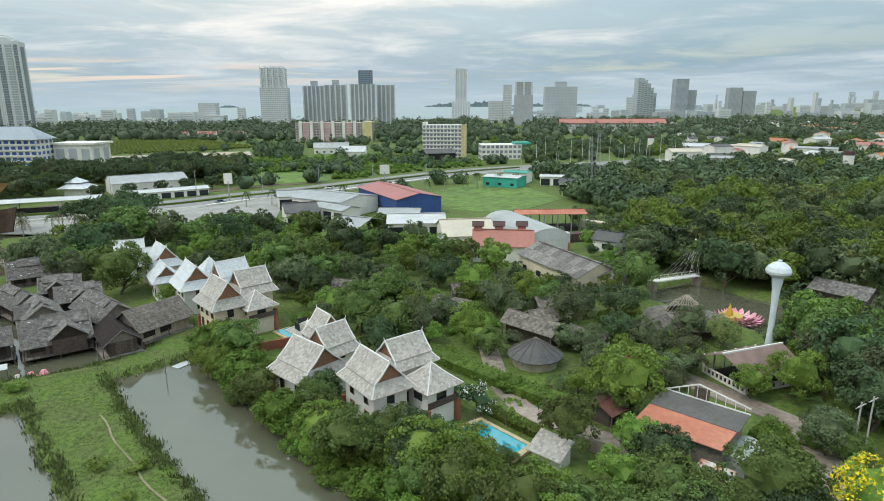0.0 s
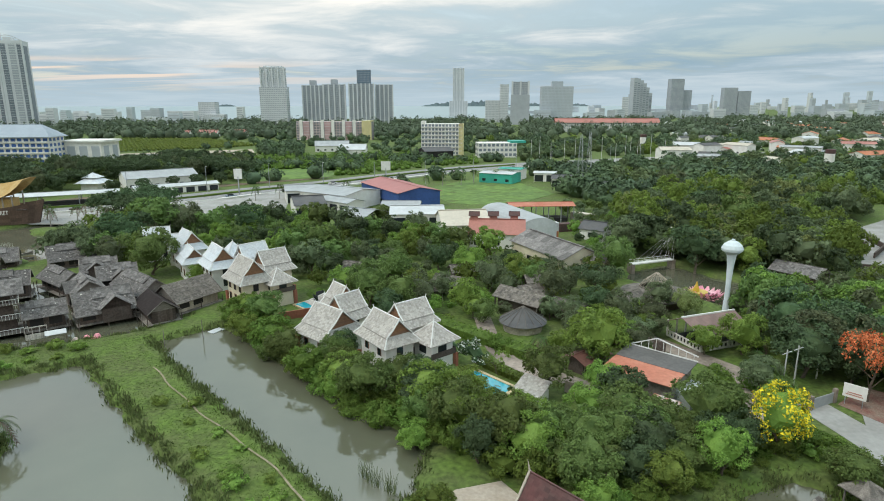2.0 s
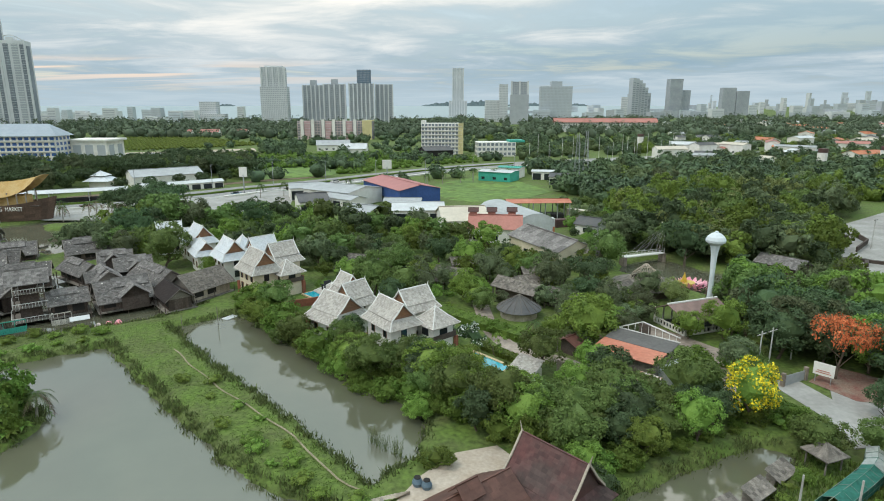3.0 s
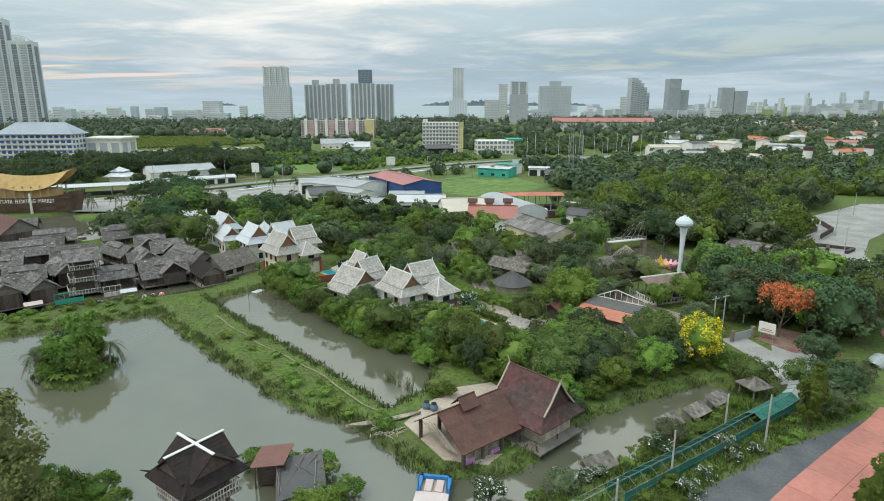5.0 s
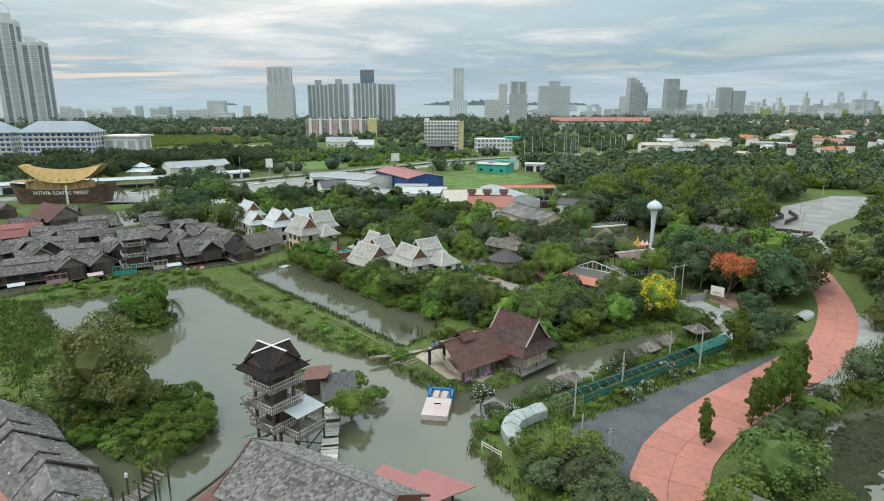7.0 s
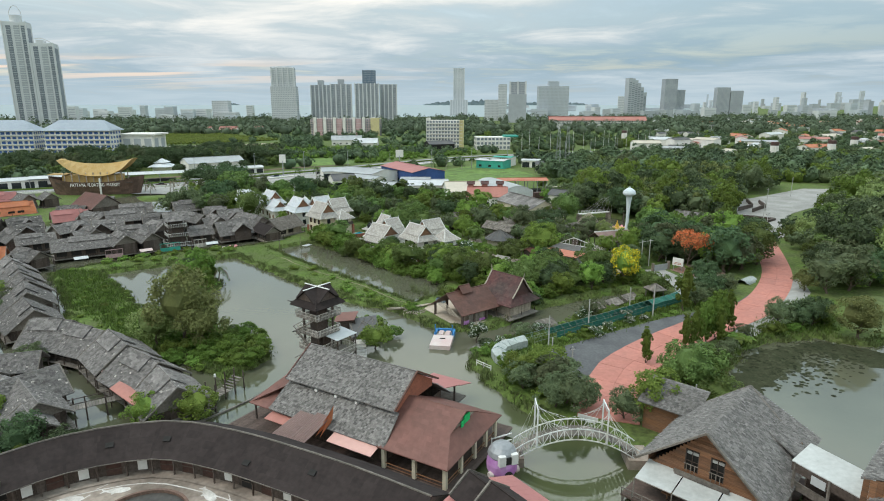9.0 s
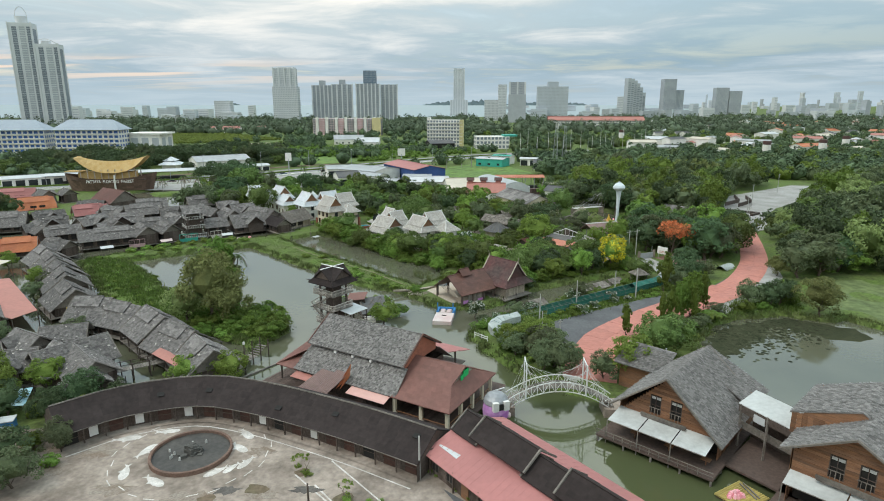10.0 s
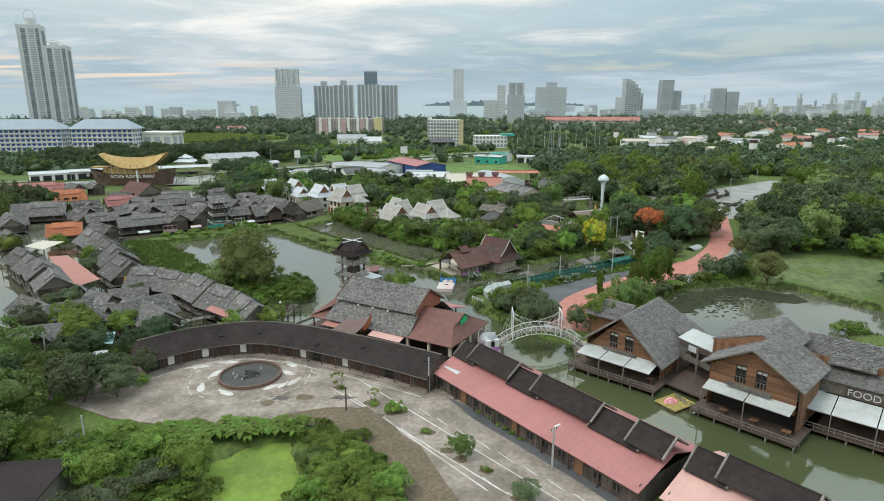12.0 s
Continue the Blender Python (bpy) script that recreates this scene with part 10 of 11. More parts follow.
kind("round", "leaf", (1, 2, 3), 3.0, 5.0, 40, 3100, 0.175, label="broad-crowned tree with green leaves", name="broadleaf_tree")
kind("dark", "leaf_dark", (4, 5), 3.0, 4.8, 38, 3000, 0.175, label="dark green dense-crowned tree", name="broadleaf_tree")
kind("fresh", "leaf_fresh", (6, 7), 3.0, 4.8, 36, 3000, 0.17, label="fresh bright green tree", name="broadleaf_tree")
kind("olive", "leaf_olive", (8, 9), 3.0, 5.0, 36, 2800, 0.175, label="olive green loose-crowned tree", name="broadleaf_tree")
kind("pale", "leaf_pale", (10, 11), 3.2, 5.4, 50, 4200, 0.15, label="pale grey-green feathery tree", name="feathery_tree")
kind("bush", "leaf_bush", (12, 13, 14), 2.4, 3.0, 30, 2100, 0.165, trunk=0.2, r0=0.1, label="dense green bank bush", name="bush", category="bush")
kind("shrub", "leaf_fresh", (15, 16), 1.6, 1.7, 16, 900, 0.15, trunk=0.1, r0=0.06, label="small bright green shrub", name="shrub", category="shrub")
kind("column", "leaf_bush", (17, 18), 1.15, 7.2, 34, 2200, 0.15, trunk=0.8, r0=0.14, shape="column", label="slim columnar green tree beside the path", name="columnar_tree")
kind("flat", "leaf_dark", (19, 20), 4.4, 4.2, 34, 2300, 0.23, trunk=3.0, r0=0.28, shape="flat", label="flat-topped dark green rain tree", name="rain_tree")
kind("yellow", "leaf_fresh", (21,), 2.7, 5.2, 40, 3600, 0.14, blossom="petal_yellow", share=0.62, label="tree covered in bright yellow blossom", name="flowering_tree")
kind("red", "leaf_olive", (22,), 3.9, 3.6, 34, 3600, 0.15, shape="flat", blossom="petal_red", share=0.8, core=0, trunk=2.4, label="flat-topped tree with orange-red blossom", name="flowering_tree")
kind("frangipani", "leaf_dark", (23,), 2.4, 3.0, 18, 1600, 0.18, blossom="petal_white", share=0.2, trunk=1.6, r0=0.15, label="rounded tree dotted with white blossom", name="flowering_tree")
kind("thin", "leaf_fresh", (24, 25), 1.1, 2.2, 9, 230, 0.16, trunk=1.1, r0=0.06, core=0, label="thin young tree in the parking median", name="sapling")


# lighter crowns for the joined woods farther off
for key, mat, seed in (("m_round", "leaf", 31), ("m_dark", "leaf_dark", 34), ("m_fresh", "leaf_fresh", 37), ("m_olive", "leaf_olive", 40), ("m_bush", "leaf_bush", 43)):
    kind(key, mat, (seed, seed + 1), 3.0, 4.9, 34, 1700, 0.235, core=0.46, label="broad-crowned green tree among woods and yards", name="broadleaf_tree")
kind("m_pale", "leaf_pale", (46,), 3.0, 5.2, 34, 1700, 0.225, core=0.46)
kind("m_flat", "leaf_dark", (47, 48), 4.4, 4.2, 32, 1800, 0.26, trunk=3.0, shape="flat", core=0.46)


def tree(key, x, y, z, size=1.0, tall=1.0, turn=None, group=""):
    crown, trunk, h, R, label, name, category = RND.choice(KINDS[key])
    t = thing(name, x, y, z, RND.uniform(0, 360) if turn is None else turn, label, category, group)
    t.scale = (size, size, size * tall)
    part("trunk", trunk, None, t)
    c = part("crown", crown, None, t)
    c.matrix_basis = pose(0, 0, h * 0.75)
    return t


def scatter(poly, gap, rnd, tries=4000, away=()):
    """Random spots inside an outline, at least gap apart."""
    xs, ys = [p[0] for p in poly], [p[1] for p in poly]
    cand = np.array([(rnd.uniform(min(xs), max(xs)), rnd.uniform(min(ys), max(ys))) for _ in range(tries)])
    cand = cand[inside(poly, cand[:, 0], cand[:, 1]) < 0]
    out = []
    for x, y in cand:
        if all((x - a) ** 2 + (y - b) ** 2 > gap * gap for a, b in out) and all((x - a) ** 2 + (y - b) ** 2 > c * c for a, b, c in away):
            out.append((float(x), float(y)))
    return out


def plant(spots, keys, lo, hi, rnd, z=None, tall=(0.85, 1.15), group=""):
    for x, y in spots:
        zz = float(ground_height(np.array([x]), np.array([y]))[0]) if z is None else z
        tree(rnd.choice(keys), x, y, zz, rnd.uniform(lo, hi), rnd.uniform(*tall), group=group)

def wood_mass(name, spots, keys, lo, hi, rnd, label, every=1):
    """Woods too wide to count: crowns and trunks joined per material into one mass each."""
    groups = {}
    for x, y in spots:
        key = rnd.choice(keys)
        groups.setdefault(KINDS[key][0][0].materials[0].name, []).append((key, x, y))
    for mat_name, items in groups.items():
        vs, fs, off = [], [], 0
        for key, x, y in items:
            crown, trunk, h, R, *_ = rnd.choice(KINDS[key])
            n = len(crown.vertices)
            co = np.empty(n * 3, np.float32)
            crown.vertices.foreach_get("co", co)
            a, s = rnd.uniform(0, 6.28), rnd.uniform(lo, hi)
            m = np.array([[math.cos(a), -math.sin(a), 0], [math.sin(a), math.cos(a), 0], [0, 0, rnd.uniform(0.8, 1.4)]]) * s
            z = float(ground_height(np.array([x]), np.array([y]))[0])
            vs.append(co.reshape(-1, 3) @ m.T + (x, y, z + h * 0.75 * s))
            fs += [[q + off for q in f.vertices] for f in crown.polygons]
            off += n
        me = bpy.data.meshes.new(name)
        me.from_pydata(np.concatenate(vs).tolist(), [], fs)
        me.materials.append(bpy.data.materials[mat_name])
        tagged(new(name, me), label, "woods", kind="stuff")


def palm(x, y, z, h, fronds=15, reach=2.6, dry=0.25, name="palm_tree", label="palm with drooping feathery fronds", turn=0.0, lean=0.4):
    r = random.Random(int(x * 13 + y * 7))
    t = thing(name, x, y, z, turn, label, "palm", "palms")
    k = Kit()
    p = Vector((0, 0, -0.4))
    for i in range(5):
        q = p + Vector((lean / 5, r.uniform(-0.06, 0.06), (h + 0.4) / 5))
        k.tube(p, q, 0.2 - 0.02 * i, 0.19 - 0.022 * i, 7)
        p = q
    part("trunk", k, M["pale_bark"], t)
    for i in range(fronds):
        a = 2 * math.pi * i / fronds + r.uniform(-0.2, 0.2)
        up = r.uniform(0.2, 1.0) if i % 3 else r.uniform(-0.3, 0.1)
        k = Kit()
        pts = []
        for j in range(7):
            u = j / 6
            d = reach * u
            pts.append(p + Vector((math.cos(a) * d * (1 - 0.15 * u), math.sin(a) * d * (1 - 0.15 * u), reach * (0.75 * up * u - (0.75 + 0.25 * (1 - up)) * u * u))))
        side = Vector((-math.sin(a), math.cos(a), 0))
        for j in range(6):
            w0 = 0.42 * math.sin(math.pi * (0.12 + 0.8 * j / 6))
            for sg in (-1, 1):
                for half in (0, 0.5):
                    q0 = pts[j].lerp(pts[j + 1], half)
                    q1 = pts[j].lerp(pts[j + 1], half + 0.38)
                    tip = q0.lerp(q1, 0.9) + side * sg * w0 * 1.5 + (pts[j + 1] - pts[j]) * 0.5 - Vector((0, 0, 0.28 * w0 + 0.05))
                    k.add([q0, q1, tip], [(0, 1, 2)])
        part("frond", k, M["frond_dry"] if up < 0.1 and r.random() < 0.8 * (dry > 0) else M["frond"], t)
    return t


def banana(x, y, z, s=1.0):
    r = random.Random(int(x * 17 + y * 5))
    t = thing("banana_plant", x, y, z, r.uniform(0, 360), "green broad-leaved banana plant by water", "plant", "banana plants")
    t.scale = (s, s, s)
    part("stem", Kit().tube((0, 0, -0.2), (0, 0, 1.0), 0.13, 0.09), M["leaf_bush"], t)
    for i in range(8):
        a = 2 * math.pi * i / 8 + r.uniform(-0.3, 0.3)
        k = Kit()
        pts = [Vector((math.cos(a) * 1.6 * u, math.sin(a) * 1.6 * u, 1.0 + 1.3 * u - 1.35 * u * u)) for u in (0, 0.25, 0.5, 0.75, 1.0)]
        side = Vector((-math.sin(a), math.cos(a), 0))
        ws = (0.05, 0.26, 0.32, 0.24, 0.02)
        for j in range(4):
            k.add([pts[j] - side * ws[j] + Vector((0, 0, 0.06)), pts[j], pts[j] + side * ws[j] + Vector((0, 0, 0.06)), pts[j + 1] + side * ws[j + 1] + Vector((0, 0, 0.06)), pts[j + 1], pts[j + 1] - side * ws[j + 1] + Vector((0, 0, 0.06))], [(0, 1, 4, 5), (1, 2, 3, 4)])
        part("leaf", k, M["leaf_bush"], t)
    return t


rnd = random.Random(5)
HOUSES = [(-8.5, 69.6, 6.5), (-5, 74.5, 6), (-1.3, 69.7, 5), (-18.5, 77.5, 6.5), (-16.5, 82.5, 6), (-18.5, 88, 5.5), (-22, 93.5, 5), (-39, 101, 6.5), (-35.4, 105.8, 6.5), (-33.5, 101.5, 5), (-49, 113, 7), (-42.5, 115.3, 6), (-49, 121.5, 5.5),
          (-63, 129.5, 7), (-74, 137, 6.5), (-58.5, 120.5, 6), (6, 64, 6.5), (12.5, 59.5, 3.5), (29, 62, 6.5), (33, 60, 5), (28, 54, 3), (45, 77, 8), (14.5, 86.5, 6), (16, 98, 7), (44, 101, 9), (28, 132, 9), (25, 140, 8), (36, 123, 6), (52, 87, 2.5), (56, 107, 6)]
# includes gaps kept treeless for the camera's view of pool and terrace
HOUSES_AND_VIEW_GAPS = [(6, 58, 3.2), (9.5, 57, 3.0), (3, 61, 2.6), (13, 55, 3.4), (17, 57.5, 3.0), (27.5, 52.5, 3.6), (31, 55, 3.0), (10, 30, 7), (2, 26.5, 7), (41.5, 37, 2), (37, 76, 5), (42, 66, 5), (41, 59, 4), (12.5, 70, 2.5), (8.5, 78, 2.5), (7.5, 90, 2.5), (50, 50, 6), (54, 55, 5), (56, 60, 4)]
AWAY = HOUSES + HOUSES_AND_VIEW_GAPS
# bank bushes along the long pond
plant(scatter([(-41, 93), (-36, 94), (-18, 73), (-9, 63.5), (-1, 60), (2, 50), (-2, 47.5), (-20, 66.5), (-33, 81)], 2.3, rnd, 3000, AWAY), ("bush", "bush", "bush", "round", "fresh"), 0.62, 1.05, rnd, group="bank trees")
# thicket before the villas and the pool
plant(scatter([(-4, 60), (0, 47), (3, 42), (13, 40.5), (17, 35), (27, 40.5), (38, 46.5), (37, 56), (30, 57), (22, 57), (15, 56), (10, 54), (3, 58)], 2.85, rnd, 4000, AWAY), ("round", "dark", "bush", "fresh", "round", "bush"), 0.72, 1.15, rnd, group="thicket")
# single trees of the thatched village, the villas and the yards behind them
VILLAGE_TREES = (
    (-14.3, 98.8, "round", 1.44), (-8.1, 95.1, "round", 1.24), (-4.3, 96.3, "olive", 1.12), (-10.2, 89.7, "dark", 0.99), (4.3, 95.8, "fresh", 1.06), (29.1, 91.7, "dark", 1.01),
    (14.6, 62, "round", 1.02), (23.5, 70.5, "fresh", 1.5), (-29.2, 80.4, "bush", 1.44), (-15.7, 72.2, "dark", 0.82), (-10.9, 59.3, "round", 1), (-2.9, 56.5, "fresh", 1.1),
    (-20.9, 68.6, "bush", 1.37), (7.7, 89.4, "round", 0.75), (9.5, 77.2, "bush", 0.76), (24, 89.8, "olive", 0.76), (-23, 83.2, "bush", 0.71),
)
BANK_TREES = (
    (-35, 89.4, "bush", 1.32), (-37.9, 98.2, "fresh", 0.59),
)
POND_TREES = (
    (-20.4, 105.4, "fresh", 1.05), (22.6, 101, "olive", 1.27), (32.1, 104, "flat", 0.99), (42.9, 96.2, "olive", 0.93), (46.1, 92, "pale", 0.81), (32.1, 87.2, "olive", 1.03),
    (66.6, 105.6, "m_dark", 1.05), (67.9, 94.9, "m_bush", 1.2), (54.5, 90.6, "olive", 0.85), (55.4, 83, "fresh", 0.93), (60.7, 83.7, "round", 0.85), (42, 74.7, "fresh", 0.79),
    (37, 85.6, "olive", 0.9), (38.9, 63.1, "bush", 1.08), (55.6, 70.8, "fresh", 0.85), (43.8, 60.9, "olive", 0.9), (68.5, 90, "olive", 0.91),
)
WHITE_VILLA_TREES = (
    (-53.9, 178.4, "m_dark", 1.29), (-68.4, 122.7, "round", 1.8), (-85.7, 142.8, "dark", 1.84), (-85, 159.5, "m_round", 2.3), (-78, 164, "m_olive", 1.84), (-68.9, 162.5, "m_round", 1.57),
    (-81.6, 129.3, "olive", 1.27), (-58.5, 164.4, "m_dark", 1.58), (-54.8, 114.3, "fresh", 0.75),
)
WOODLAND_TREES = (
    (-31.7, 136.2, "m_round", 1.77), (-37.5, 135.3, "m_round", 1.54), (-26.2, 127.9, "m_round", 1.25), (-31, 121.5, "m_olive", 1.39), (-9.1, 144.5, "m_fresh", 1.05), (12.8, 137.6, "m_fresh", 1.34),
    (-17.6, 128.2, "m_dark", 0.94), (-10.7, 114, "round", 1.22), (-0.6, 126, "dark", 1.03), (6.5, 119.6, "fresh", 1.18), (10.5, 108.7, "olive", 1.18), (16.9, 113.8, "fresh", 1.12),
    (-26.4, 119.1, "m_dark", 0.98),
)
YARD_TREES = (
    (-39.4, 171.3, "m_round", 1.65), (-31.9, 170.5, "m_olive", 1.37), (-20.3, 181.8, "m_round", 1.22), (-25.7, 154.4, "m_dark", 1.49), (-20.2, 158, "m_round", 1.27), (-14.2, 154.9, "m_dark", 1.25),
    (-7.9, 166.6, "m_olive", 1.21), (-2.1, 151.7, "m_round", 1.23), (5.3, 146, "m_round", 1.18), (20.1, 110.5, "round", 1.02),
)
FAR_BANK_TREES = (
    (40.5, 119.4, "round", 1.56), (61.6, 170.7, "m_fresh", 2.05), (94.5, 227.5, "m_olive", 2.16), (91.1, 188.2, "m_dark", 1.8), (59.1, 136.2, "m_olive", 1.33), (61.9, 125.4, "m_dark", 1.71),
    (80.1, 147.4, "m_olive", 1.43), (80.4, 134.1, "m_olive", 1.52), (82.8, 125.3, "m_dark", 1.43), (99.2, 138.7, "m_olive", 1.57),
)
for x, y, k, s in VILLAGE_TREES + BANK_TREES + POND_TREES + WHITE_VILLA_TREES + WOODLAND_TREES + YARD_TREES + FAR_BANK_TREES:
    tree(k, x, y, LAND, s, 0.95 if k == "bush" else 1.05, group="village trees")
fill = scatter([(-31, 106), (-12, 93), (2, 88), (9, 94), (20, 86), (22, 78), (34, 71), (38, 84), (38, 100), (34, 118), (20, 128), (8, 146), (-15, 160), (-45, 160), (-70, 150), (-58, 138), (-40, 124), (-28, 112)], 4.6, rnd, 5000, AWAY)
plant([p for p in fill if p[1] < 112], ("bush", "olive", "round", "shrub", "fresh"), 0.5, 0.85, rnd, group="undergrowth")
wood_mass("middle_woods", [p for p in fill if p[1] >= 112], ("m_round", "m_dark", "m_olive", "m_bush", "m_fresh", "m_round"), 0.5, 1.0, rnd, "green woods behind the thatched village")
plant(scatter([(17, 79), (22, 60), (25, 70), (21, 84), (36, 100), (38, 90), (34, 78)], 3.6, rnd, 900, AWAY), ("bush", "fresh", "olive"), 0.6, 0.9, rnd, group="undergrowth")
wood_mass("villa_woods", scatter([(-110, 145), (-95, 135), (-80, 130), (-80, 145), (-95, 165)], 4.6, rnd, 1500, AWAY), ("m_round", "m_dark", "m_olive", "m_fresh"), 0.9, 1.5, rnd, "green woods beside the white villas")
# woods round the temple pond, beside the lot and right of the path
LOT_SIGHT_WEDGE = [(81, 62), (88, 60), (95, 90), (106, 112), (126, 128), (146, 144), (184, 170), (190, 204), (171, 206), (128, 168), (113, 140), (100, 112), (86, 84)]
LAWN_OPEN = [(71, 19), (76, 28), (84, 38), (94, 39), (106, 37), (124, 26), (124, -10), (84, -4), (77, 8)]


def clear(spots, gap=3.5):
    """Spots clear of the wedge left open for the camera's view of the gravel lot, and of the lawn by the side pond."""
    return [p for p in spots if min(inside(LOT_SIGHT_WEDGE, np.array([p[0]]), np.array([p[1]]))[0], inside(LAWN_OPEN, np.array([p[0]]), np.array([p[1]]))[0]) > gap]


near_right = scatter([(52, 66), (62, 62), (70, 55), (76, 62), (84, 80), (94, 96), (60, 92), (56, 84), (56, 72)], 4.0, rnd, 3000, AWAY)
near_right = clear(near_right)
plant([p for p in near_right if p[1] < 74], ("dark", "round", "olive", "fresh", "dark"), 1.0, 1.6, rnd, group="woodland")
wood_mass("pond_woods", [p for p in near_right if p[1] >= 74], ("m_dark", "m_round", "m_olive", "m_fresh"), 1.0, 1.6, rnd, "green woods between the pond and the path")
mass = scatter([(60, 92), (96, 92), (100, 128), (125, 172), (165, 206), (140, 230), (90, 215), (62, 190), (56, 172), (64, 160), (60, 135), (70, 120), (92, 114), (96, 102), (80, 94)], 6.0, rnd, 7000, AWAY + [(81, 115, 6), (90, 152, 5), (103, 153, 5)])
mass = [p for p in mass if inside(LOT, np.array([p[0]]), np.array([p[1]]))[0] > 2]
mass += scatter([(40, 133), (46, 141), (60, 139), (70, 128), (84, 118), (80, 150), (62, 166), (58, 158), (48, 146)], 4.6, rnd, 1500, [(52.5, 131, 6)])
wood_mass("temple_woods", clear(mass, 2.5), ("m_dark", "m_olive", "m_round", "m_dark", "m_fresh", "m_bush", "m_pale"), 1.15, 1.9, rnd, "dense green woods around the temple pond")
mass = scatter([(92, 58), (106, 78), (118, 100), (136, 128), (184, 170), (245, 200), (245, 50), (160, 14), (118, 24), (104, 40), (96, 50)], 5.4, rnd, 8000, ())
mass = [p for p in mass if inside(LOT, np.array([p[0]]), np.array([p[1]]))[0] > 6]
wood_mass("path_woods", clear(mass, 4.5), ("m_dark", "m_olive", "m_round", "m_olive", "m_flat", "m_round", "m_bush", "m_olive", "m_pale"), 1.2, 2.0, rnd, "dense dark green woods beside the path")
mass = scatter([(40, 128), (36, 146), (42, 160), (30, 190), (60, 215), (60, 180), (62, 160), (52, 148), (46, 134)], 4.6, rnd, 2500, [(41, 173, 7), (47, 162, 6), (50, 191, 5), (34, 191, 13), (24, 168, 12), (52, 152, 8)])
wood_mass("yard_woods", mass, ("m_dark", "m_olive", "m_round", "m_fresh"), 0.45, 0.85, rnd, "green scrub between the halls")
mass = scatter([(-100, 158), (-70, 152), (-40, 160), (-10, 160), (4, 148), (-2, 158), (-22, 167), (-45, 180), (-58, 196), (-72, 202), (-84, 192)], 6.0, rnd, 3500, ())
wood_mass("yard_trees", mass, ("m_dark", "m_olive", "m_round", "m_fresh"), 0.6, 1.05, rnd, "row of green trees before the warehouses")
mass = scatter([(-250, 240), (-200, 232), (-172, 250), (-172, 285), (-150, 305), (-118, 312), (-108, 300), (-104, 312), (-120, 350), (-130, 390), (-170, 405), (-215, 330), (-262, 325)], 7.0, rnd, 3500, [(-141, 286, 17)])
wood_mass("hotel_trees", mass, ("m_dark", "m_olive", "m_round", "m_flat"), 1.2, 1.7, rnd, "dark trees along the highway")

tree("fresh", 48.5, 74.6, LAND, 1.05, 1.15)
wood_mass("lawn_woods", clear(scatter([(82, 42), (90, 62), (97, 80), (103, 96), (113, 98), (114, 80), (108, 60), (118, 44), (124, 30), (104, 40), (92, 42)], 4.3, rnd, 1500), 2.5), ("m_olive", "m_dark", "m_pale", "m_round", "m_fresh"), 0.75, 1.15, rnd, "mixed green trees beside the red path")
# single trees that stand out
tree("yellow", 38.3, 46.5, LAND, 1.2, 1.15)
for x, y, s in ((-100, 182, 1.7), (-93, 178, 1.6), (-106, 177, 1.5), (-97, 172, 1.5)):
    tree("flat", x, y, LAND, s, 1.2)
for x, y in ((-138, 262), (-128, 272), (-120, 281), (-150, 258), (-112, 290)):
    tree("dark", x, y, LAND, 1.2, 0.9)
tree("red", 57.6, 59.0, LAND, 1.15, 1.45)
tree("round", 43.6, 40.2, LAND - 0.6, 0.95, 0.72, group="clipped trees")
tree("column", 44.6, 28.4, LAND, 1.35, 0.95)
tree("olive", 48.6, 31.5, LAND, 0.85, 0.9)
tree("dark", 56.5, 39.5, LAND, 0.8, 0.8)
tree("frangipani", 4.6, 70.2, LAND, 0.95, 1.15)
tree("frangipani", 0.8, 74.0, LAND, 0.9, 1.0)
tree("frangipani", 3.4, 14.5, LAND - 0.4, 0.8, 1.0)
tree("frangipani", 24.5, 24.2, LAND - 0.2, 0.8, 0.8)
tree("thin", 8.2, 67.0, LAND, 1.2, 1.2)
for x, y, s in ((36.8, 8.4, 0.9), (38.6, 9.6, 1.0), (40.4, 10.8, 1.05), (42.2, 12.4, 1.1), (44.2, 14.2, 1.15), (46.2, 16.0, 1.1), (48.2, 17.8, 1.0), (43.4, 10.8, 0.95)):
    tree("column", x, y, LAND, s * 0.9, 1.18, group="path trees")
tree("column", 28.8, 4.0, LAND, 0.85, 1.0, group="path trees")
tree("round", 31.4, -6.5, LAND, 1.35, 0.95)
tree("fresh", 24.6, -12.6, LAND, 1.15, 0.95)
tree("olive", 20.6, -13.0, LAND, 0.75, 0.9)
tree("round", 34.0, -10.5, LAND, 0.9, 0.8)

SIDE_POND_TREES = (
    (69.0, 14.2, "pale", 1.22), (64.8, 20.6, "dark", 0.95), (62.0, 19.4, "dark", 0.8), (67.6, 21.5, "bush", 1.0), (58.4, 20.2, "olive", 0.85), (55.4, 16.6, "bush", 0.75), (60.0, 17.4, "bush", 0.55),
    (79.6, 39.5, "olive", 1.55), (85.6, 41.5, "olive", 1.75), (83.5, 47.5, "dark", 1.5), (92.0, 45.0, "dark", 1.5), (90.0, 52.0, "olive", 1.6), (96.5, 50.0, "round", 1.5), (75.6, 41.0, "pale", 0.8),
    (58.4, 39.6, "olive", 0.7), (56.6, 46.6, "dark", 1.0), (65.4, 55.6, "dark", 1.9), (70.2, 58.0, "olive", 1.5), (51.3, 34.0, "dark", 1.14), (49.3, 39.2, "round", 0.72), (42.4, 39.4, "round", 0.87))
for x, y, k, s in SIDE_POND_TREES:
    tree(k, x, y, LAND, s, 0.95, group="path side trees")
tree("bush", 69.8, -13.6, 0.2, 0.9, 0.8)
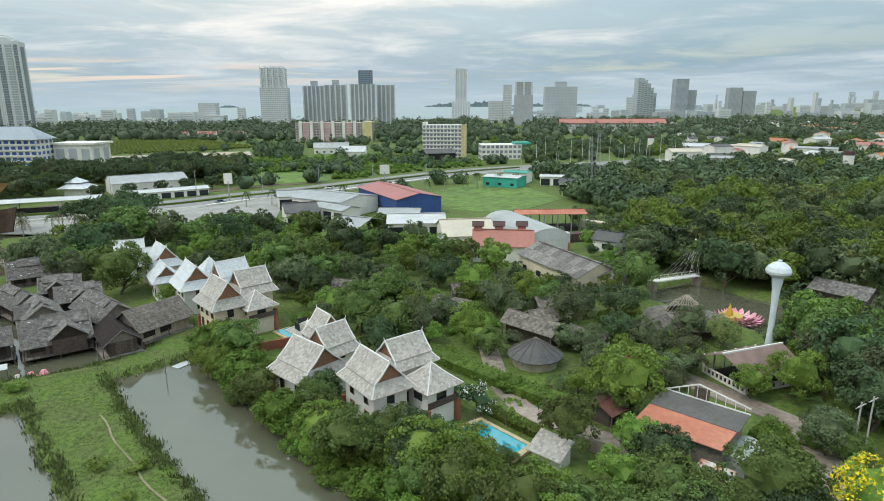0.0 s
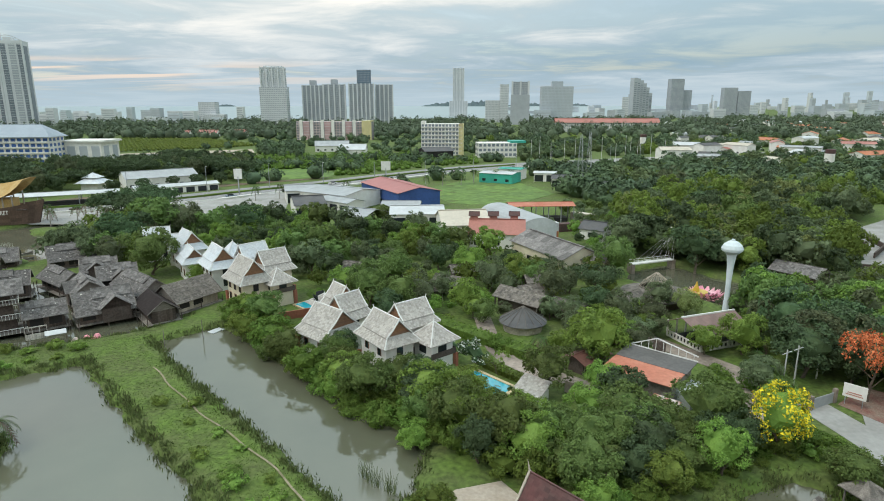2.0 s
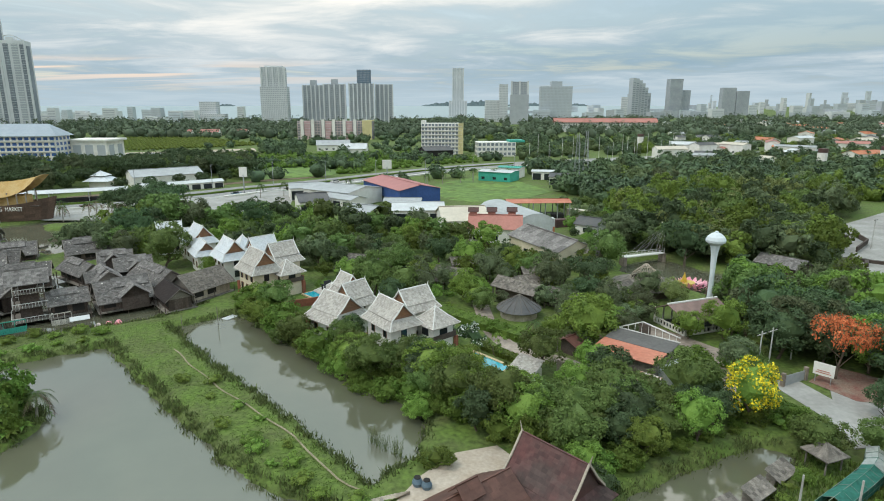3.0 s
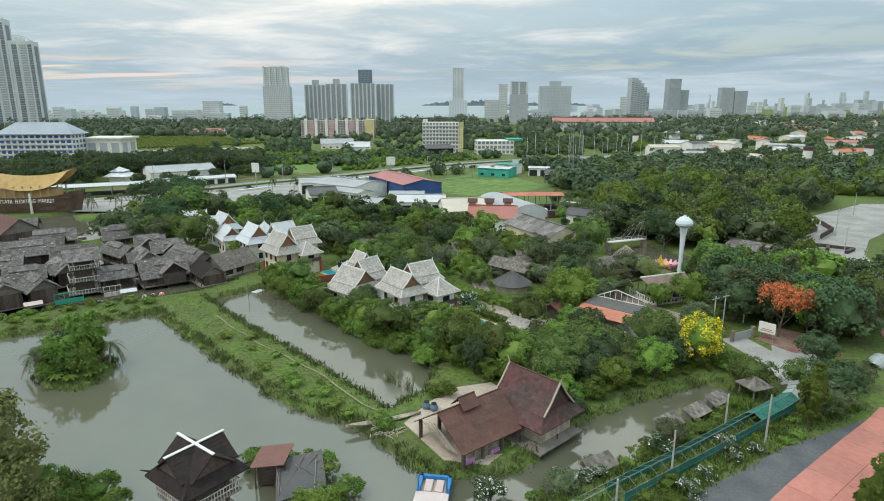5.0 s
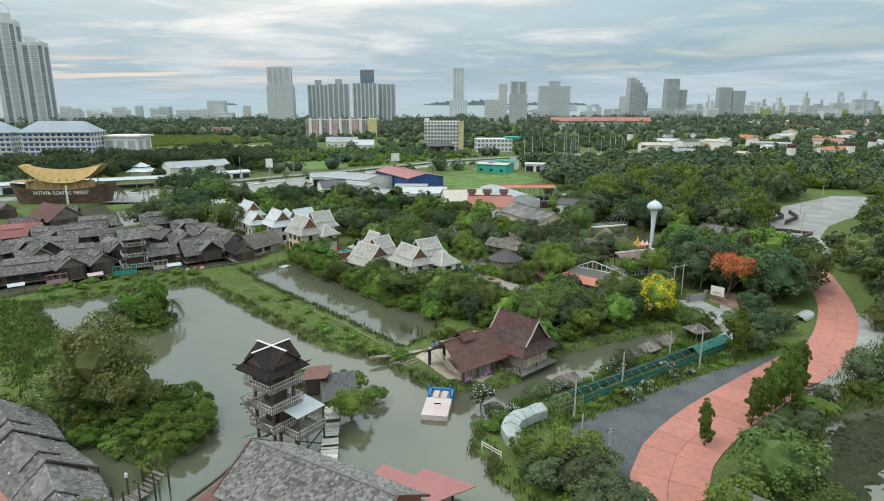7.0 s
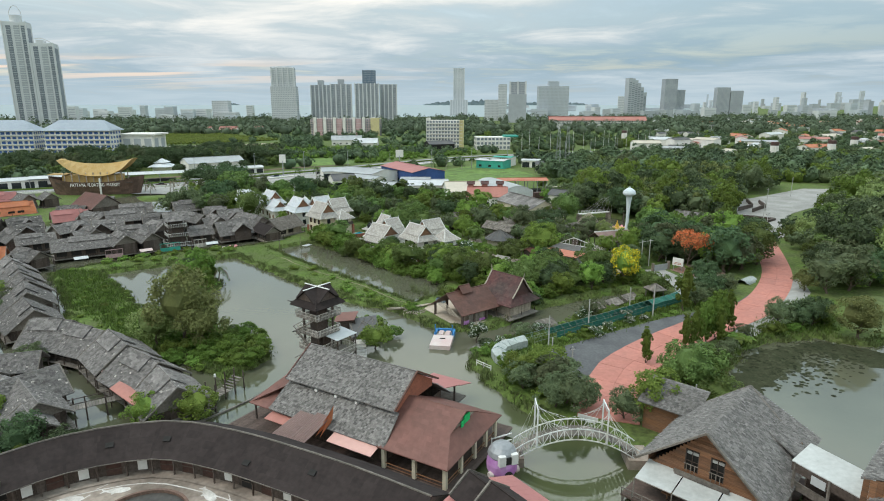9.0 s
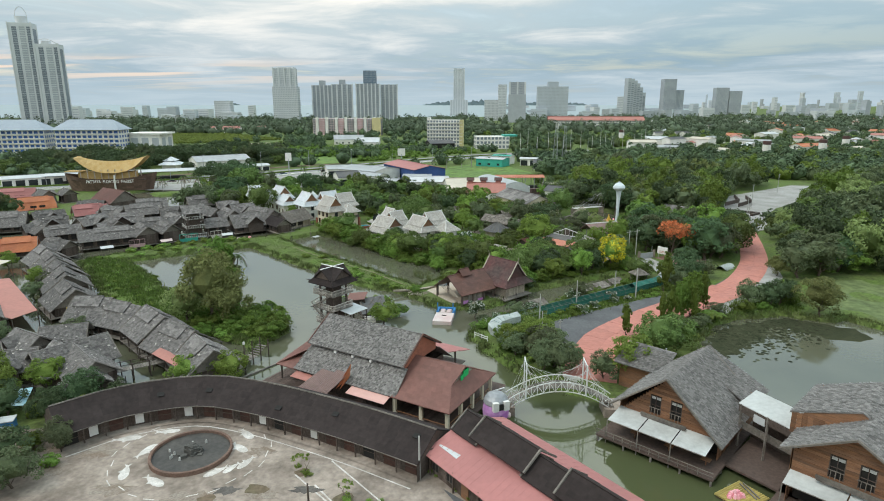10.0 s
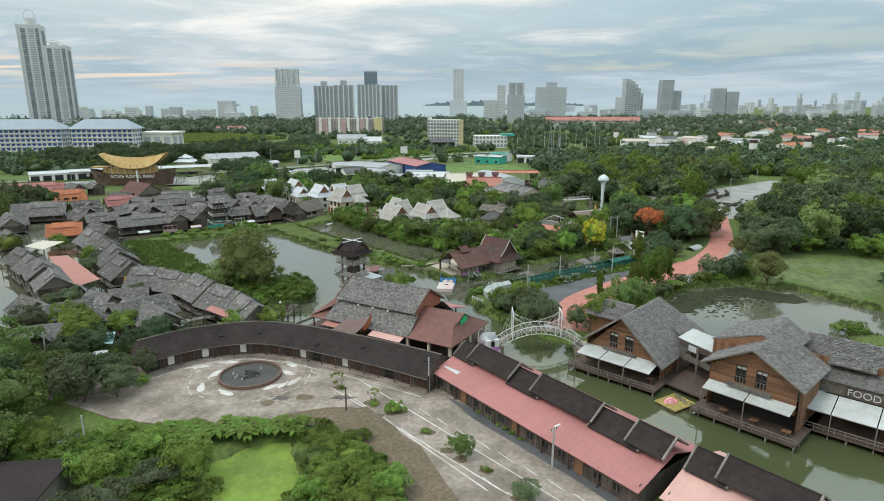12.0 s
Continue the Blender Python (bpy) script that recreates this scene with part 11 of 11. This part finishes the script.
tree("shrub", 67.8, -12.4, 0.2, 0.9, 0.9)
# islet and peninsula
tree("bush", -57.4, 47.8, LAND - 0.2, 1.6, 1.5)
tree("bush", -55.2, 46.0, LAND - 0.2, 1.25, 1.3)
tree("round", -56.6, 45.6, LAND - 0.2, 0.85, 0.9)
tree("dark", -58.6, 48.6, LAND - 0.3, 1.0, 0.95)
tree("olive", -60.6, 46.4, LAND - 0.3, 0.85, 0.95)
tree("bush", -59.4, 44.6, LAND - 0.2, 0.9, 0.9)
palm(-61.6, 45.4, LAND - 0.3, 3.0, 18, 2.6, 0.9, lean=-0.5, label="leaning palm with a skirt of dry fronds")
palm(-60.2, 46.6, LAND - 0.3, 3.8, 14, 2.6, 0.6, lean=-0.6)
palm(-53.2, 48.6, LAND - 0.3, 3.6, 13, 2.5, 0.6, lean=0.6)
for x, y in ((-61, 44.4), (-55.4, 42.2), (-53.2, 43.6), (-52.6, 45.4), (-57.6, 42.4)):
    banana(x, y, LAND - 0.3, 0.8)
tree("pale", -46.0, 13.2, LAND, 1.75, 1.15)
tree("pale", -42.2, 11.0, LAND, 1.3, 1.0)
tree("pale", -50.0, 11.6, LAND, 1.2, 0.9)
plant(scatter([(-48, 8), (-38, 2.5), (-32.5, 3.5), (-31, 8), (-33.5, 13.5), (-41, 18), (-50, 20)], 1.9, rnd, 900), ("bush", "shrub", "bush"), 0.6, 0.95, rnd, tall=(0.7, 0.95), group="bank bushes")
plant(scatter([(-97, 60), (-86, 58), (-72, 46), (-62, 33), (-52, 23), (-57, 15), (-68, 19), (-80, 38)], 3.4, rnd, 1800), ("shrub", "bush", "shrub", "shrub"), 0.3, 0.55, rnd, tall=(0.5, 0.8), group="bank bushes")
plant(scatter([(-90, 65), (-77, 75), (-62, 82), (-58, 75), (-72, 66), (-84, 60)], 3.6, rnd, 900), ("shrub",), 0.5, 1.0, rnd, tall=(0.6, 0.9), group="bank bushes")
plant(scatter([(-16, 36), (-9, 32), (-7, 28), (-13, 32), (-21, 38), (-24, 43), (-18, 42)], 2.2, rnd, 900), ("shrub", "bush"), 0.45, 0.8, rnd, tall=(0.6, 0.85), group="bank bushes")
plant(scatter([(-42, 60), (-24, 40), (-20, 44), (-38, 64)], 4.5, rnd, 400), ("shrub",), 0.4, 0.8, rnd, tall=(0.5, 0.8), group="bank bushes")
# bushes by the tower, the stilt house and along the channel
tree("fresh", -13.7, 12.0, 0.0, 0.85, 0.8)
tree("bush", -11.6, 16.6, 0.0, 0.75, 0.9)
tree("bush", -22.6, 22.0, 0.2, 0.7, 0.9)
plant([(-16.5, 21.2), (-14.6, 21.4), (-13.6, 19.6), (-18.5, 21.6)], ("shrub",), 0.6, 0.8, rnd, z=0.9, group="bank bushes")
tree("bush", -1.2, 37.8, LAND, 0.75, 0.8)
tree("dark", 15.6, 32.5, 0.2, 0.72, 0.7)
tree("fresh", 14.8, 36.0, LAND, 0.75, 0.85)
plant(scatter([(17, 34.5), (28, 41), (38, 45), (38, 46.5), (26, 42.5), (16, 37)], 2.0, rnd, 900), ("shrub", "bush"), 0.35, 0.6, rnd, tall=(0.6, 0.9), group="bank bushes")
plant(scatter([(2.5, 7), (5, 15), (10, 18.5), (16, 22.5), (24, 27), (32, 32.5), (40, 38), (38, 32), (28, 25.5), (18, 19.5), (9, 14), (4.5, 8)], 1.9, rnd, 2500, [(41.9, 37, 2), (36.5, 35.6, 1.6), (32.3, 32.4, 1.6)]), ("bush", "shrub", "olive", "bush", "frangipani"), 0.38, 0.66, rnd, tall=(0.6, 0.9), group="bank bushes")
plant(scatter([(6, 3), (9.5, -7), (14.5, -12), (17, -10.5), (14.5, -3), (11, -1), (8, 3.5)], 2.1, rnd, 1200), ("bush", "fresh", "olive", "shrub"), 0.6, 1.0, rnd, tall=(0.7, 1.0), group="bank bushes")
plant(scatter([(11, 7), (13.5, 7.6), (26, 16.6), (40, 25.4), (54, 33), (53, 36), (38, 28), (24, 18.8), (12, 10.5)], 2.4, rnd, 2500), ("bush", "shrub", "shrub", "frangipani"), 0.38, 0.6, rnd, tall=(0.6, 0.85), group="bank bushes")
plant(scatter([(46, 44), (45, 56), (40, 50), (38, 47)], 2.6, rnd, 300), ("bush", "shrub"), 0.6, 0.9, rnd, group="bank bushes")
plant(scatter([(42, 62), (45, 58), (47, 64), (50, 70), (47, 66)], 2.2, rnd, 300), ("bush", "round"), 0.6, 0.8, rnd, group="bank bushes")
plant(scatter([(30, -10), (37, -1), (41, 3.5), (48, 13.5), (54, 18), (46, 14), (36, 4), (28, -6)], 2.4, rnd, 900), ("bush", "shrub", "olive"), 0.45, 0.8, rnd, tall=(0.6, 0.9), group="bank bushes")
palm(48.2, 68.6, LAND, 2.2, 18, 3.4, 0.3, lean=0.2)
palm(51.4, 76.0, LAND, 2.8, 16, 3.0, 0.3, lean=0.3)
palm(16.0, 77.2, LAND, 2.2, 18, 2.6, 0.6, lean=0.2, label="palm with a skirt of dry fronds")
palm(6.6, 60.8, LAND, 1.4, 14, 1.6, 0.2, lean=0.1)
palm(7.8, 60.2, LAND, 1.0, 12, 1.3, 0.2, lean=0.1)
for x, y in ((-124, 186), (-117, 188), (-132, 184), (-121, 193), (-112, 182), (-138, 192), (-127, 196), (-105, 170)):
    palm(x, y, LAND, rnd.uniform(5, 7.5), 14, 2.8, 0.2)
for i in range(14):
    palm(-80 + i * 9 + rnd.uniform(-2, 2), 236 + i * 5.2, LAND, rnd.uniform(5, 7), 14, 2.8, 0.0, label="roadside palm with a round head of fronds")
for x, y in ((47.5, 12.5), (48.2, 11.2), (46.6, 10.8)):
    banana(x, y, LAND, 1.1)
# plaza median and the thicket round the duckweed pond
flat_area("earth_edge", [(-19, -41.4), (-15.6, -41.2), (-11, -45.5), (-6.2, -50.6), (-3.2, -58), (0.5, -66), (-3, -68), (-7.4, -60), (-10, -53.5), (-14, -48.6), (-18.5, -46.4), (-25, -44.6), (-24, -43)], LAND + 0.128, M["dirt"], "bare brown earth and debris at the plaza edge", 0.02, "ground")
for x, y, s in ((-18.3, -35.6, 0.85), (-13.0, -40.0, 0.66), (-3.0, -51.6, 0.6)):
    tree("thin", x, y, LAND + 0.1, s, 1.1, group="median trees")
tree("round", -1.6, -53.2, LAND + 0.1, 0.42, 1.2, group="median trees")
tree("shrub", -9.7, -42.6, LAND + 0.1, 0.75, 1.1, group="median trees")
tree("olive", 4.6, -60.6, LAND + 0.1, 0.5, 0.7, group="median trees")
for x, y in ((-5.6, -47.5), (1.0, -55.4), (-12.8, -40.6), (-17.8, -35.9)):
    tree("shrub", x, y, LAND + 0.1, 0.4, 0.6, group="median trees")
for x, y, k, s, h in ((-22.0, -47.6, "bush", 0.6, 0.8), (-18.4, -49.4, "bush", 0.85, 0.95), (-15.6, -51.6, "bush", 0.85, 0.9), (-17.2, -55.4, "round", 0.62, 0.8), (-13.2, -57.0, "fresh", 0.6, 0.8), (-10.5, -59.5, "fresh", 0.62, 0.8), (-15.5, -60.5, "fresh", 0.65, 0.75), (-18, -64, "fresh", 0.6, 0.7), (-9.0, -63, "fresh", 0.6, 0.7)):
    tree(k, x, y, LAND, s, h, group="pond thicket")
plant(scatter([(-32, -51.5), (-46, -50), (-56, -52), (-56, -68), (-42, -70), (-29, -70), (-29, -60), (-30.5, -55)], 2.3, rnd, 1500, [(-46.5, -61.5, 6.8)]), ("bush", "fresh", "bush", "bush", "olive"), 0.6, 0.95, rnd, tall=(0.7, 1.0), group="pond thicket")
plant(scatter([(-17, -48.5), (-13.5, -50), (-10, -55), (-7.5, -60), (-9, -66), (-18, -66), (-19, -58), (-18.5, -52)], 1.8, rnd, 900), ("bush", "fresh", "shrub", "bush"), 0.45, 0.75, rnd, tall=(0.6, 0.9), group="pond thicket")
for i in range(40):
    banana(-43 + i * 0.56 + rnd.uniform(-0.3, 0.3), -49.2 + 0.9 * math.sin(i * 0.5) + 0.06 * i + rnd.uniform(-0.5, 0.5), LAND, rnd.uniform(0.7, 1.0))
for i in range(34):
    banana(-44 + i * 0.68 + rnd.uniform(-0.4, 0.4), -47.9 + 1.2 * math.sin(i * 0.7) - (0.9 if i < 20 else 0.0) + rnd.uniform(-0.7, 0.7), LAND, rnd.uniform(0.8, 1.15))
for x, y, k, s in ((-57, -46, "round", 1.3), (-63, -42, "dark", 1.5), (-66, -33, "round", 1.3), (-53, -39.5, "olive", 1.15), (-51, -35.5, "flat", 0.75), (-58.5, -37, "round", 1.0), (-60, -52, "dark", 1.5), (-53, -56, "round", 1.2), (-70, -40, "round", 1.5), (-62, -21.5, "fresh", 1.0), (-58.5, -15.5, "fresh", 0.8), (-66, -17, "fresh", 1.1), (-73.5, -17.8, "olive", 1.0), (-75, -26, "round", 1.2), (-60, -29, "dark", 0.9)):
    tree(k, x, y, LAND, s, 0.95, group="yard trees")
plant(scatter([(-50, -30), (-46, -31.5), (-47, -40), (-54, -42), (-58, -32)], 3.0, rnd, 300), ("shrub", "olive", "bush"), 0.5, 0.8, rnd, group="yard trees")
plant(scatter([(-52, -27), (-47, -23), (-44, -21.5), (-50, -20), (-60, -24)], 2.6, rnd, 300), ("bush", "shrub", "dark"), 0.6, 0.9, rnd, group="yard trees")
for x, y, s in ((-40, -13.2, 0.75), (-34.2, -12.4, 0.8), (-66, 4.5, 0.7), (-97.3, 47.6, 0.7), (-93.5, 36, 0.8), (-88, 26, 0.7), (-89.5, 33, 0.7), (-106, 33, 0.7), (-78, 2, 0.7), (-81, 0, 0.6), (-110, 50, 0.8), (-122, 46, 0.9)):
    tree("fresh" if s > 0.72 else "olive", x, y, 0.2, s, 0.9, group="market trees")
wood_mass("market_woods", scatter([(-175, 60), (-160, 62), (-150, 62), (-160, 110), (-150, 118), (-172, 125)], 4.5, rnd, 800), ("m_dark", "m_olive", "m_round"), 0.9, 1.4, rnd, "dark trees beside the market")
wood_mass("ship_woods", scatter([(-104, 168), (-94, 150), (-80, 150), (-84, 172), (-98, 186)], 4.5, rnd, 900), ("m_dark", "m_olive", "m_round"), 0.9, 1.3, rnd, "trees around the ship pond")
plant(scatter([(84, -14), (92, 8), (104, 12), (108, -20), (94, -34)], 4.2, rnd, 500), ("olive", "dark", "round"), 0.9, 1.3, rnd, group="woodland")

for i in range(30):
    u = i / 29
    tree("shrub", -14.5 + 20 * u + rnd.uniform(-0.3, 0.3), -28.8 - 5 * u - 16 * u * u + rnd.uniform(-0.3, 0.3) + 0.3, LAND + 0.1, rnd.uniform(0.16, 0.36), rnd.uniform(0.6, 1.0), group="wall weeds")

# ---- reeds and rough grass along the banks ----


def tufts(name, spots, mat, lo, hi, label, blades=7, spread=0.35, seed=4):
    r = np.random.RandomState(seed)
    n = len(spots)
    base = np.repeat(np.array(spots), blades, 0)
    m = len(base)
    base[:, :2] += r.normal(size=(m, 2)) * spread
    h = lo + (hi - lo) * r.rand(m)
    a = r.rand(m) * 6.28
    lean = r.normal(size=(m, 2)) * 0.28 * h[:, None]
    w = 0.06 + 0.07 * r.rand(m)
    dx = np.stack([np.cos(a) * w, np.sin(a) * w, np.zeros(m)], 1)
    tip = base + np.concatenate([lean, h[:, None]], 1)
    vs = np.stack([base - dx, base + dx, tip], 1).reshape(-1, 3)
    me = bpy.data.meshes.new(name)
    me.from_pydata(vs.tolist(), [], np.arange(m * 3).reshape(-1, 3).tolist())
    me.materials.append(mat)
    return tagged(new(name, me), label, "grass", kind="stuff")


r = np.random.RandomState(8)
c = np.stack([r.uniform(-104, 92, 60000), r.uniform(-40, 96, 60000)], 1)
d = np.full(len(c), 1e9)
for pond in (POND_LONG, POND_MAIN, POND_MARKET, POND_LOTUS_SIDE):
    d = np.minimum(d, inside(pond, c[:, 0], c[:, 1]))
d = np.maximum(d, -inside(ISLET, c[:, 0], c[:, 1]))
zz = ground_height(c[:, 0], c[:, 1])
edge = (d > -0.6) & (d < 1.6) & (zz > -0.25) & (zz < 0.9)
keep = edge & (inside(POND_MARKET, c[:, 0], c[:, 1]) > -8) & (c[:, 1] > -16)
pts = np.stack([c[keep][:, 0], c[keep][:, 1], zz[keep] - 0.05], 1)
tufts("bank_reeds", pts, M["reed"], 0.22, 0.75, "brown-green reeds along the pond banks", 14, 0.4)
DYKE = [(-93, 62), (-77, 76), (-61, 83), (-54, 88), (-50, 84), (-36, 67), (-22, 53), (-8, 36), (-6, 30), (-12, 31.5), (-22, 36.5), (-40, 55), (-57, 74), (-84, 58)]
g = (inside(DYKE, c[:, 0], c[:, 1]) < 0) & (zz > 0.5)
pts = np.stack([c[g][:, 0], c[g][:, 1], zz[g] - 0.04], 1)
tufts("dyke_grass", pts, M["tuft"], 0.05, 0.16, "rough bright green grass on the dyke", 9, 0.6, 6)
wild = (zz > 0.45) & (d > 0.5) & (((c[:, 0] < -30) & (inside([(-98, 60), (-84, 57), (-62, 31), (-40, 19), (-30, 8), (-37, 1.5), (-55, 12), (-80, 35)], c[:, 0], c[:, 1]) < 0)) | ((c[:, 0] > 0) & (inside([(2, 6), (14, 22), (40, 40), (56, 34), (40, 25), (13, 8)], c[:, 0], c[:, 1]) < 0)) | (inside([(36, 4), (52, 18), (66, 32), (76, 38), (72, 26), (66, 15)], c[:, 0], c[:, 1]) < 0))
pts = np.stack([c[wild][:, 0], c[wild][:, 1], zz[wild] - 0.04], 1)
tufts("rough_grass", pts, M["tuft"], 0.25, 0.8, "rough mixed grass and weeds on the banks", 9, 0.5, 12)
k = Kit()
trail = smooth_line([(-44.8, 70.6), (-39, 63.9), (-33.8, 58.2), (-29, 53.5), (-22, 47), (-16.2, 40.7), (-12.1, 35.1), (-8.7, 33)], 2.0)
ribbon(k, [(x + 0.25 * math.sin(i * 1.3), y) for i, (x, y) in enumerate(trail)], 0.24, LAND + 0.12)
solid("foot_trail", k, M["trail"], "narrow pale trodden trail along the dyke", "trail", kind="structure")
for x, y in ((-8.2, 42.6), (-7.4, 41.8), (-9.0, 43.4), (-5.6, 40.4), (-6.2, 41.0)):
    k = Kit()
    for i in range(26):
        a = RND.uniform(0, 6.28)
        k.tube((RND.uniform(-0.5, 0.5), RND.uniform(-0.5, 0.5), -0.8), (RND.uniform(-0.7, 0.7), RND.uniform(-0.7, 0.7), RND.uniform(1.2, 2.2)), 0.025, 0.01, 3)
    solid("reed_clump", k, M["reed"], "clump of tall brown reeds at the pond edge", "reeds", x, y, 0.2, group="reed clumps")


# ---- far woods: one mass of joined crowns ----


def clump_base(seed, cards, lumps):
    """Points of one small far crown: leaves on small boughs and a ragged core, radius 1."""
    r = np.random.RandomState(seed)
    wave, shift = r.normal(size=(4, 3)) * 2.4, r.rand(4) * 6.28

    def envelope(d):
        return 1 + 0.13 * np.sin(d @ wave.T + shift).sum(1)

    d = r.normal(size=(lumps, 3))
    d[:, 2] = np.abs(d[:, 2]) * 0.9 + 0.05
    d /= np.linalg.norm(d, axis=1)[:, None]
    half, mid = np.array([1, 1, 0.72]), np.array([0, 0, 0.5])
    cs = mid + d * half * (envelope(d) * (0.66 + 0.2 * r.rand(lumps)))[:, None]
    rs = 0.2 + 0.16 * r.rand(lumps)
    pick = r.randint(0, lumps, cards)
    n = d[pick] * 0.7 + (0, 0, 0.4) + 0.7 * r.normal(size=(cards, 3))
    n /= np.linalg.norm(n, axis=1)[:, None]
    c = cs[pick] + n * rs[pick][:, None] * (0.7 + 0.5 * r.rand(cards, 1))
    n = n + (0, 0, 0.3) + 0.5 * r.normal(size=(cards, 3))
    u = np.cross(n, r.normal(size=(cards, 3)))
    u /= np.linalg.norm(u, axis=1)[:, None] + 1e-9
    v = np.cross(n / np.linalg.norm(n, axis=1)[:, None], u)
    s = 0.075 + 0.07 * r.rand(cards, 1)
    quads = np.stack([c - u * s, c + u * s * 0.7 - v * s, c + u * s * 0.7 + v * s], 1).reshape(-1, 3)
    bm = bmesh.new()
    bmesh.ops.create_icosphere(bm, subdivisions=2 if cards > 100 else 1, radius=1)
    cv, cf = np.array([q.co[:] for q in bm.verts]), np.array([[q.index for q in f.verts] for f in bm.faces])
    bm.free()
    core = mid + cv * half * (envelope(cv) * (0.62 + 0.16 * r.rand(len(cv))))[:, None]
    return quads, core, cf


def far_wood(name, spots, sizes, mat, label, cards=70, lumps=5, seed=3):
    vs, quads, tris, off = [], [], [], 0
    bases = [clump_base(seed + i, cards, lumps) for i in range(6)]
    r = np.random.RandomState(seed)
    for (x, y, z), s in zip(spots, sizes):
        q, c, cf = bases[r.randint(6)]
        a = r.rand() * 6.28
        rot = np.array([[math.cos(a), -math.sin(a), 0], [math.sin(a), math.cos(a), 0], [0, 0, 0.9 + 0.4 * r.rand()]])
        p = np.concatenate([q, c]) @ rot.T * s + (x, y, z)
        vs.append(p)
        quads.append(np.arange(len(q)).reshape(-1, 3) + off)
        tris.append(cf + len(q) + off)
        off += len(p)
    me = bpy.data.meshes.new(name)
    me.from_pydata(np.concatenate(vs).tolist(), [], np.concatenate(quads).tolist() + np.concatenate(tris).tolist())
    me.materials.append(mat)
    me.shade_smooth()
    return tagged(new(name, me), label, "woods", kind="stuff")


r = np.random.RandomState(11)


def spread(n, x0, x1, y0, y1, keep):
    """Even-ish random spots, denser near, where keep(x, y) holds."""
    y = y0 * (y1 / y0) ** r.rand(n)
    x = (x0 + (x1 - x0) * r.rand(n)) * (y + 113)
    ok = keep(x, y)
    return np.stack([x[ok], y[ok], np.full(ok.sum(), 0.6)], 1)


HIGHWAY = [(-330, 125), (-230, 160), (-150, 182), (-100, 200), (-70, 232), (-40, 270), (-5, 310), (40, 350), (80, 370), (330, 485), (310, 520), (180, 460), (60, 420), (0, 380), (-60, 314), (-98, 287), (-125, 262), (-175, 228), (-330, 190)]
YARDS = [(-80, 200), (-60, 250), (-30, 262), (0, 230), (5, 195), (48, 200), (60, 180), (40, 150), (0, 145), (-40, 165)]
FIELD = [(-6, 290), (25, 318), (62, 322), (64, 290), (52, 266), (40, 234), (20, 218), (4, 235)]
MEADOW = [(-100, 302), (-70, 324), (-55, 336), (-70, 352), (-98, 364), (-112, 352), (-108, 330)]
ORCHARD = [(-289, 498), (-224, 540), (-178, 584), (-276, 704), (-412, 710)]
SITE = [(-248, 420), (-170, 418), (-140, 458), (-172, 545), (-280, 485)]
BLOCKS = [(-10, 432), (66, 432), (66, 492), (-10, 492)]
HOTEL = [(-360, 335), (-205, 350), (-205, 410), (-360, 400)]


def open_ground(x, y):
    ok = np.ones(x.shape, bool)
    for poly, m in ((HIGHWAY, 3), (YARDS, 2), (FIELD, 2), (MEADOW, 1), (ORCHARD, 3), (SITE, 2), (BLOCKS, 2), (HOTEL, 4)):
        ok &= inside(poly, x, y) > m
    return ok


right = spread(1500, 0.05, 1.0, 190, 700, lambda x, y: open_ground(x, y) & (x > 55) & ~((x < 190) & (y < 225)))
tone = r.rand(len(right))
for lo, hi, mat, size, label in ((0.0, 0.55, "leaf_far", 4.0, "dense dark green woodland canopy"), (0.55, 0.85, "leaf_scrub", 3.2, "olive green trees among darker woodland"), (0.85, 1.0, "leaf_fresh", 3.0, "bright green trees among darker woodland")):
    w = right[(tone >= lo) & (tone < hi)]
    far_wood("woodland", w, size + 2.8 * r.rand(len(w)), M[mat], label, 330, 24)
left = spread(900, -0.95, 0.1, 225, 800, lambda x, y: open_ground(x, y) & (x < 75) & ~((x > -190) & (x < -100) & (y < 300)))
far_wood("roadside_woodland", left, 3.6 + 2.6 * r.rand(len(left)), M["leaf_far"], "green woodland and scrub beyond the highway", 200, 18, 9)
# far canopy, its haze painted into the leaf colour
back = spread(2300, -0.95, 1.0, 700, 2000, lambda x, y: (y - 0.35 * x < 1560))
far_wood("distant_woodland", back, 6.5 + 5.5 * r.rand(len(back)), M["leaf_hazed"], "distant tree canopy reaching the shore, colour paled for haze", 70, 10, 15)
rows = [(x, y, 0.8) for i in range(60) for j in range(40) for x, y in [(-415 + i * 4.2 + j * 1.2, 495 + j * 5.6)]]
keep = inside(ORCHARD, np.array([p[0] for p in rows]), np.array([p[1] for p in rows])) < -1
rows = [p for p, ok in zip(rows, keep) if ok]
far_wood("orchard", rows, 2.0 + 0.5 * r.rand(len(rows)), M["leaf_fresh"], "rows of small bright green orchard trees", 30, 6, 33)
scrub = spread(900, -0.30, 0.05, 330, 480, lambda x, y: open_ground(x, y))
far_wood("scrub", scrub, 1.6 + 1.4 * r.rand(len(scrub)), M["leaf_bush"], "low green scrub beyond the meadow", 60, 8, 41)
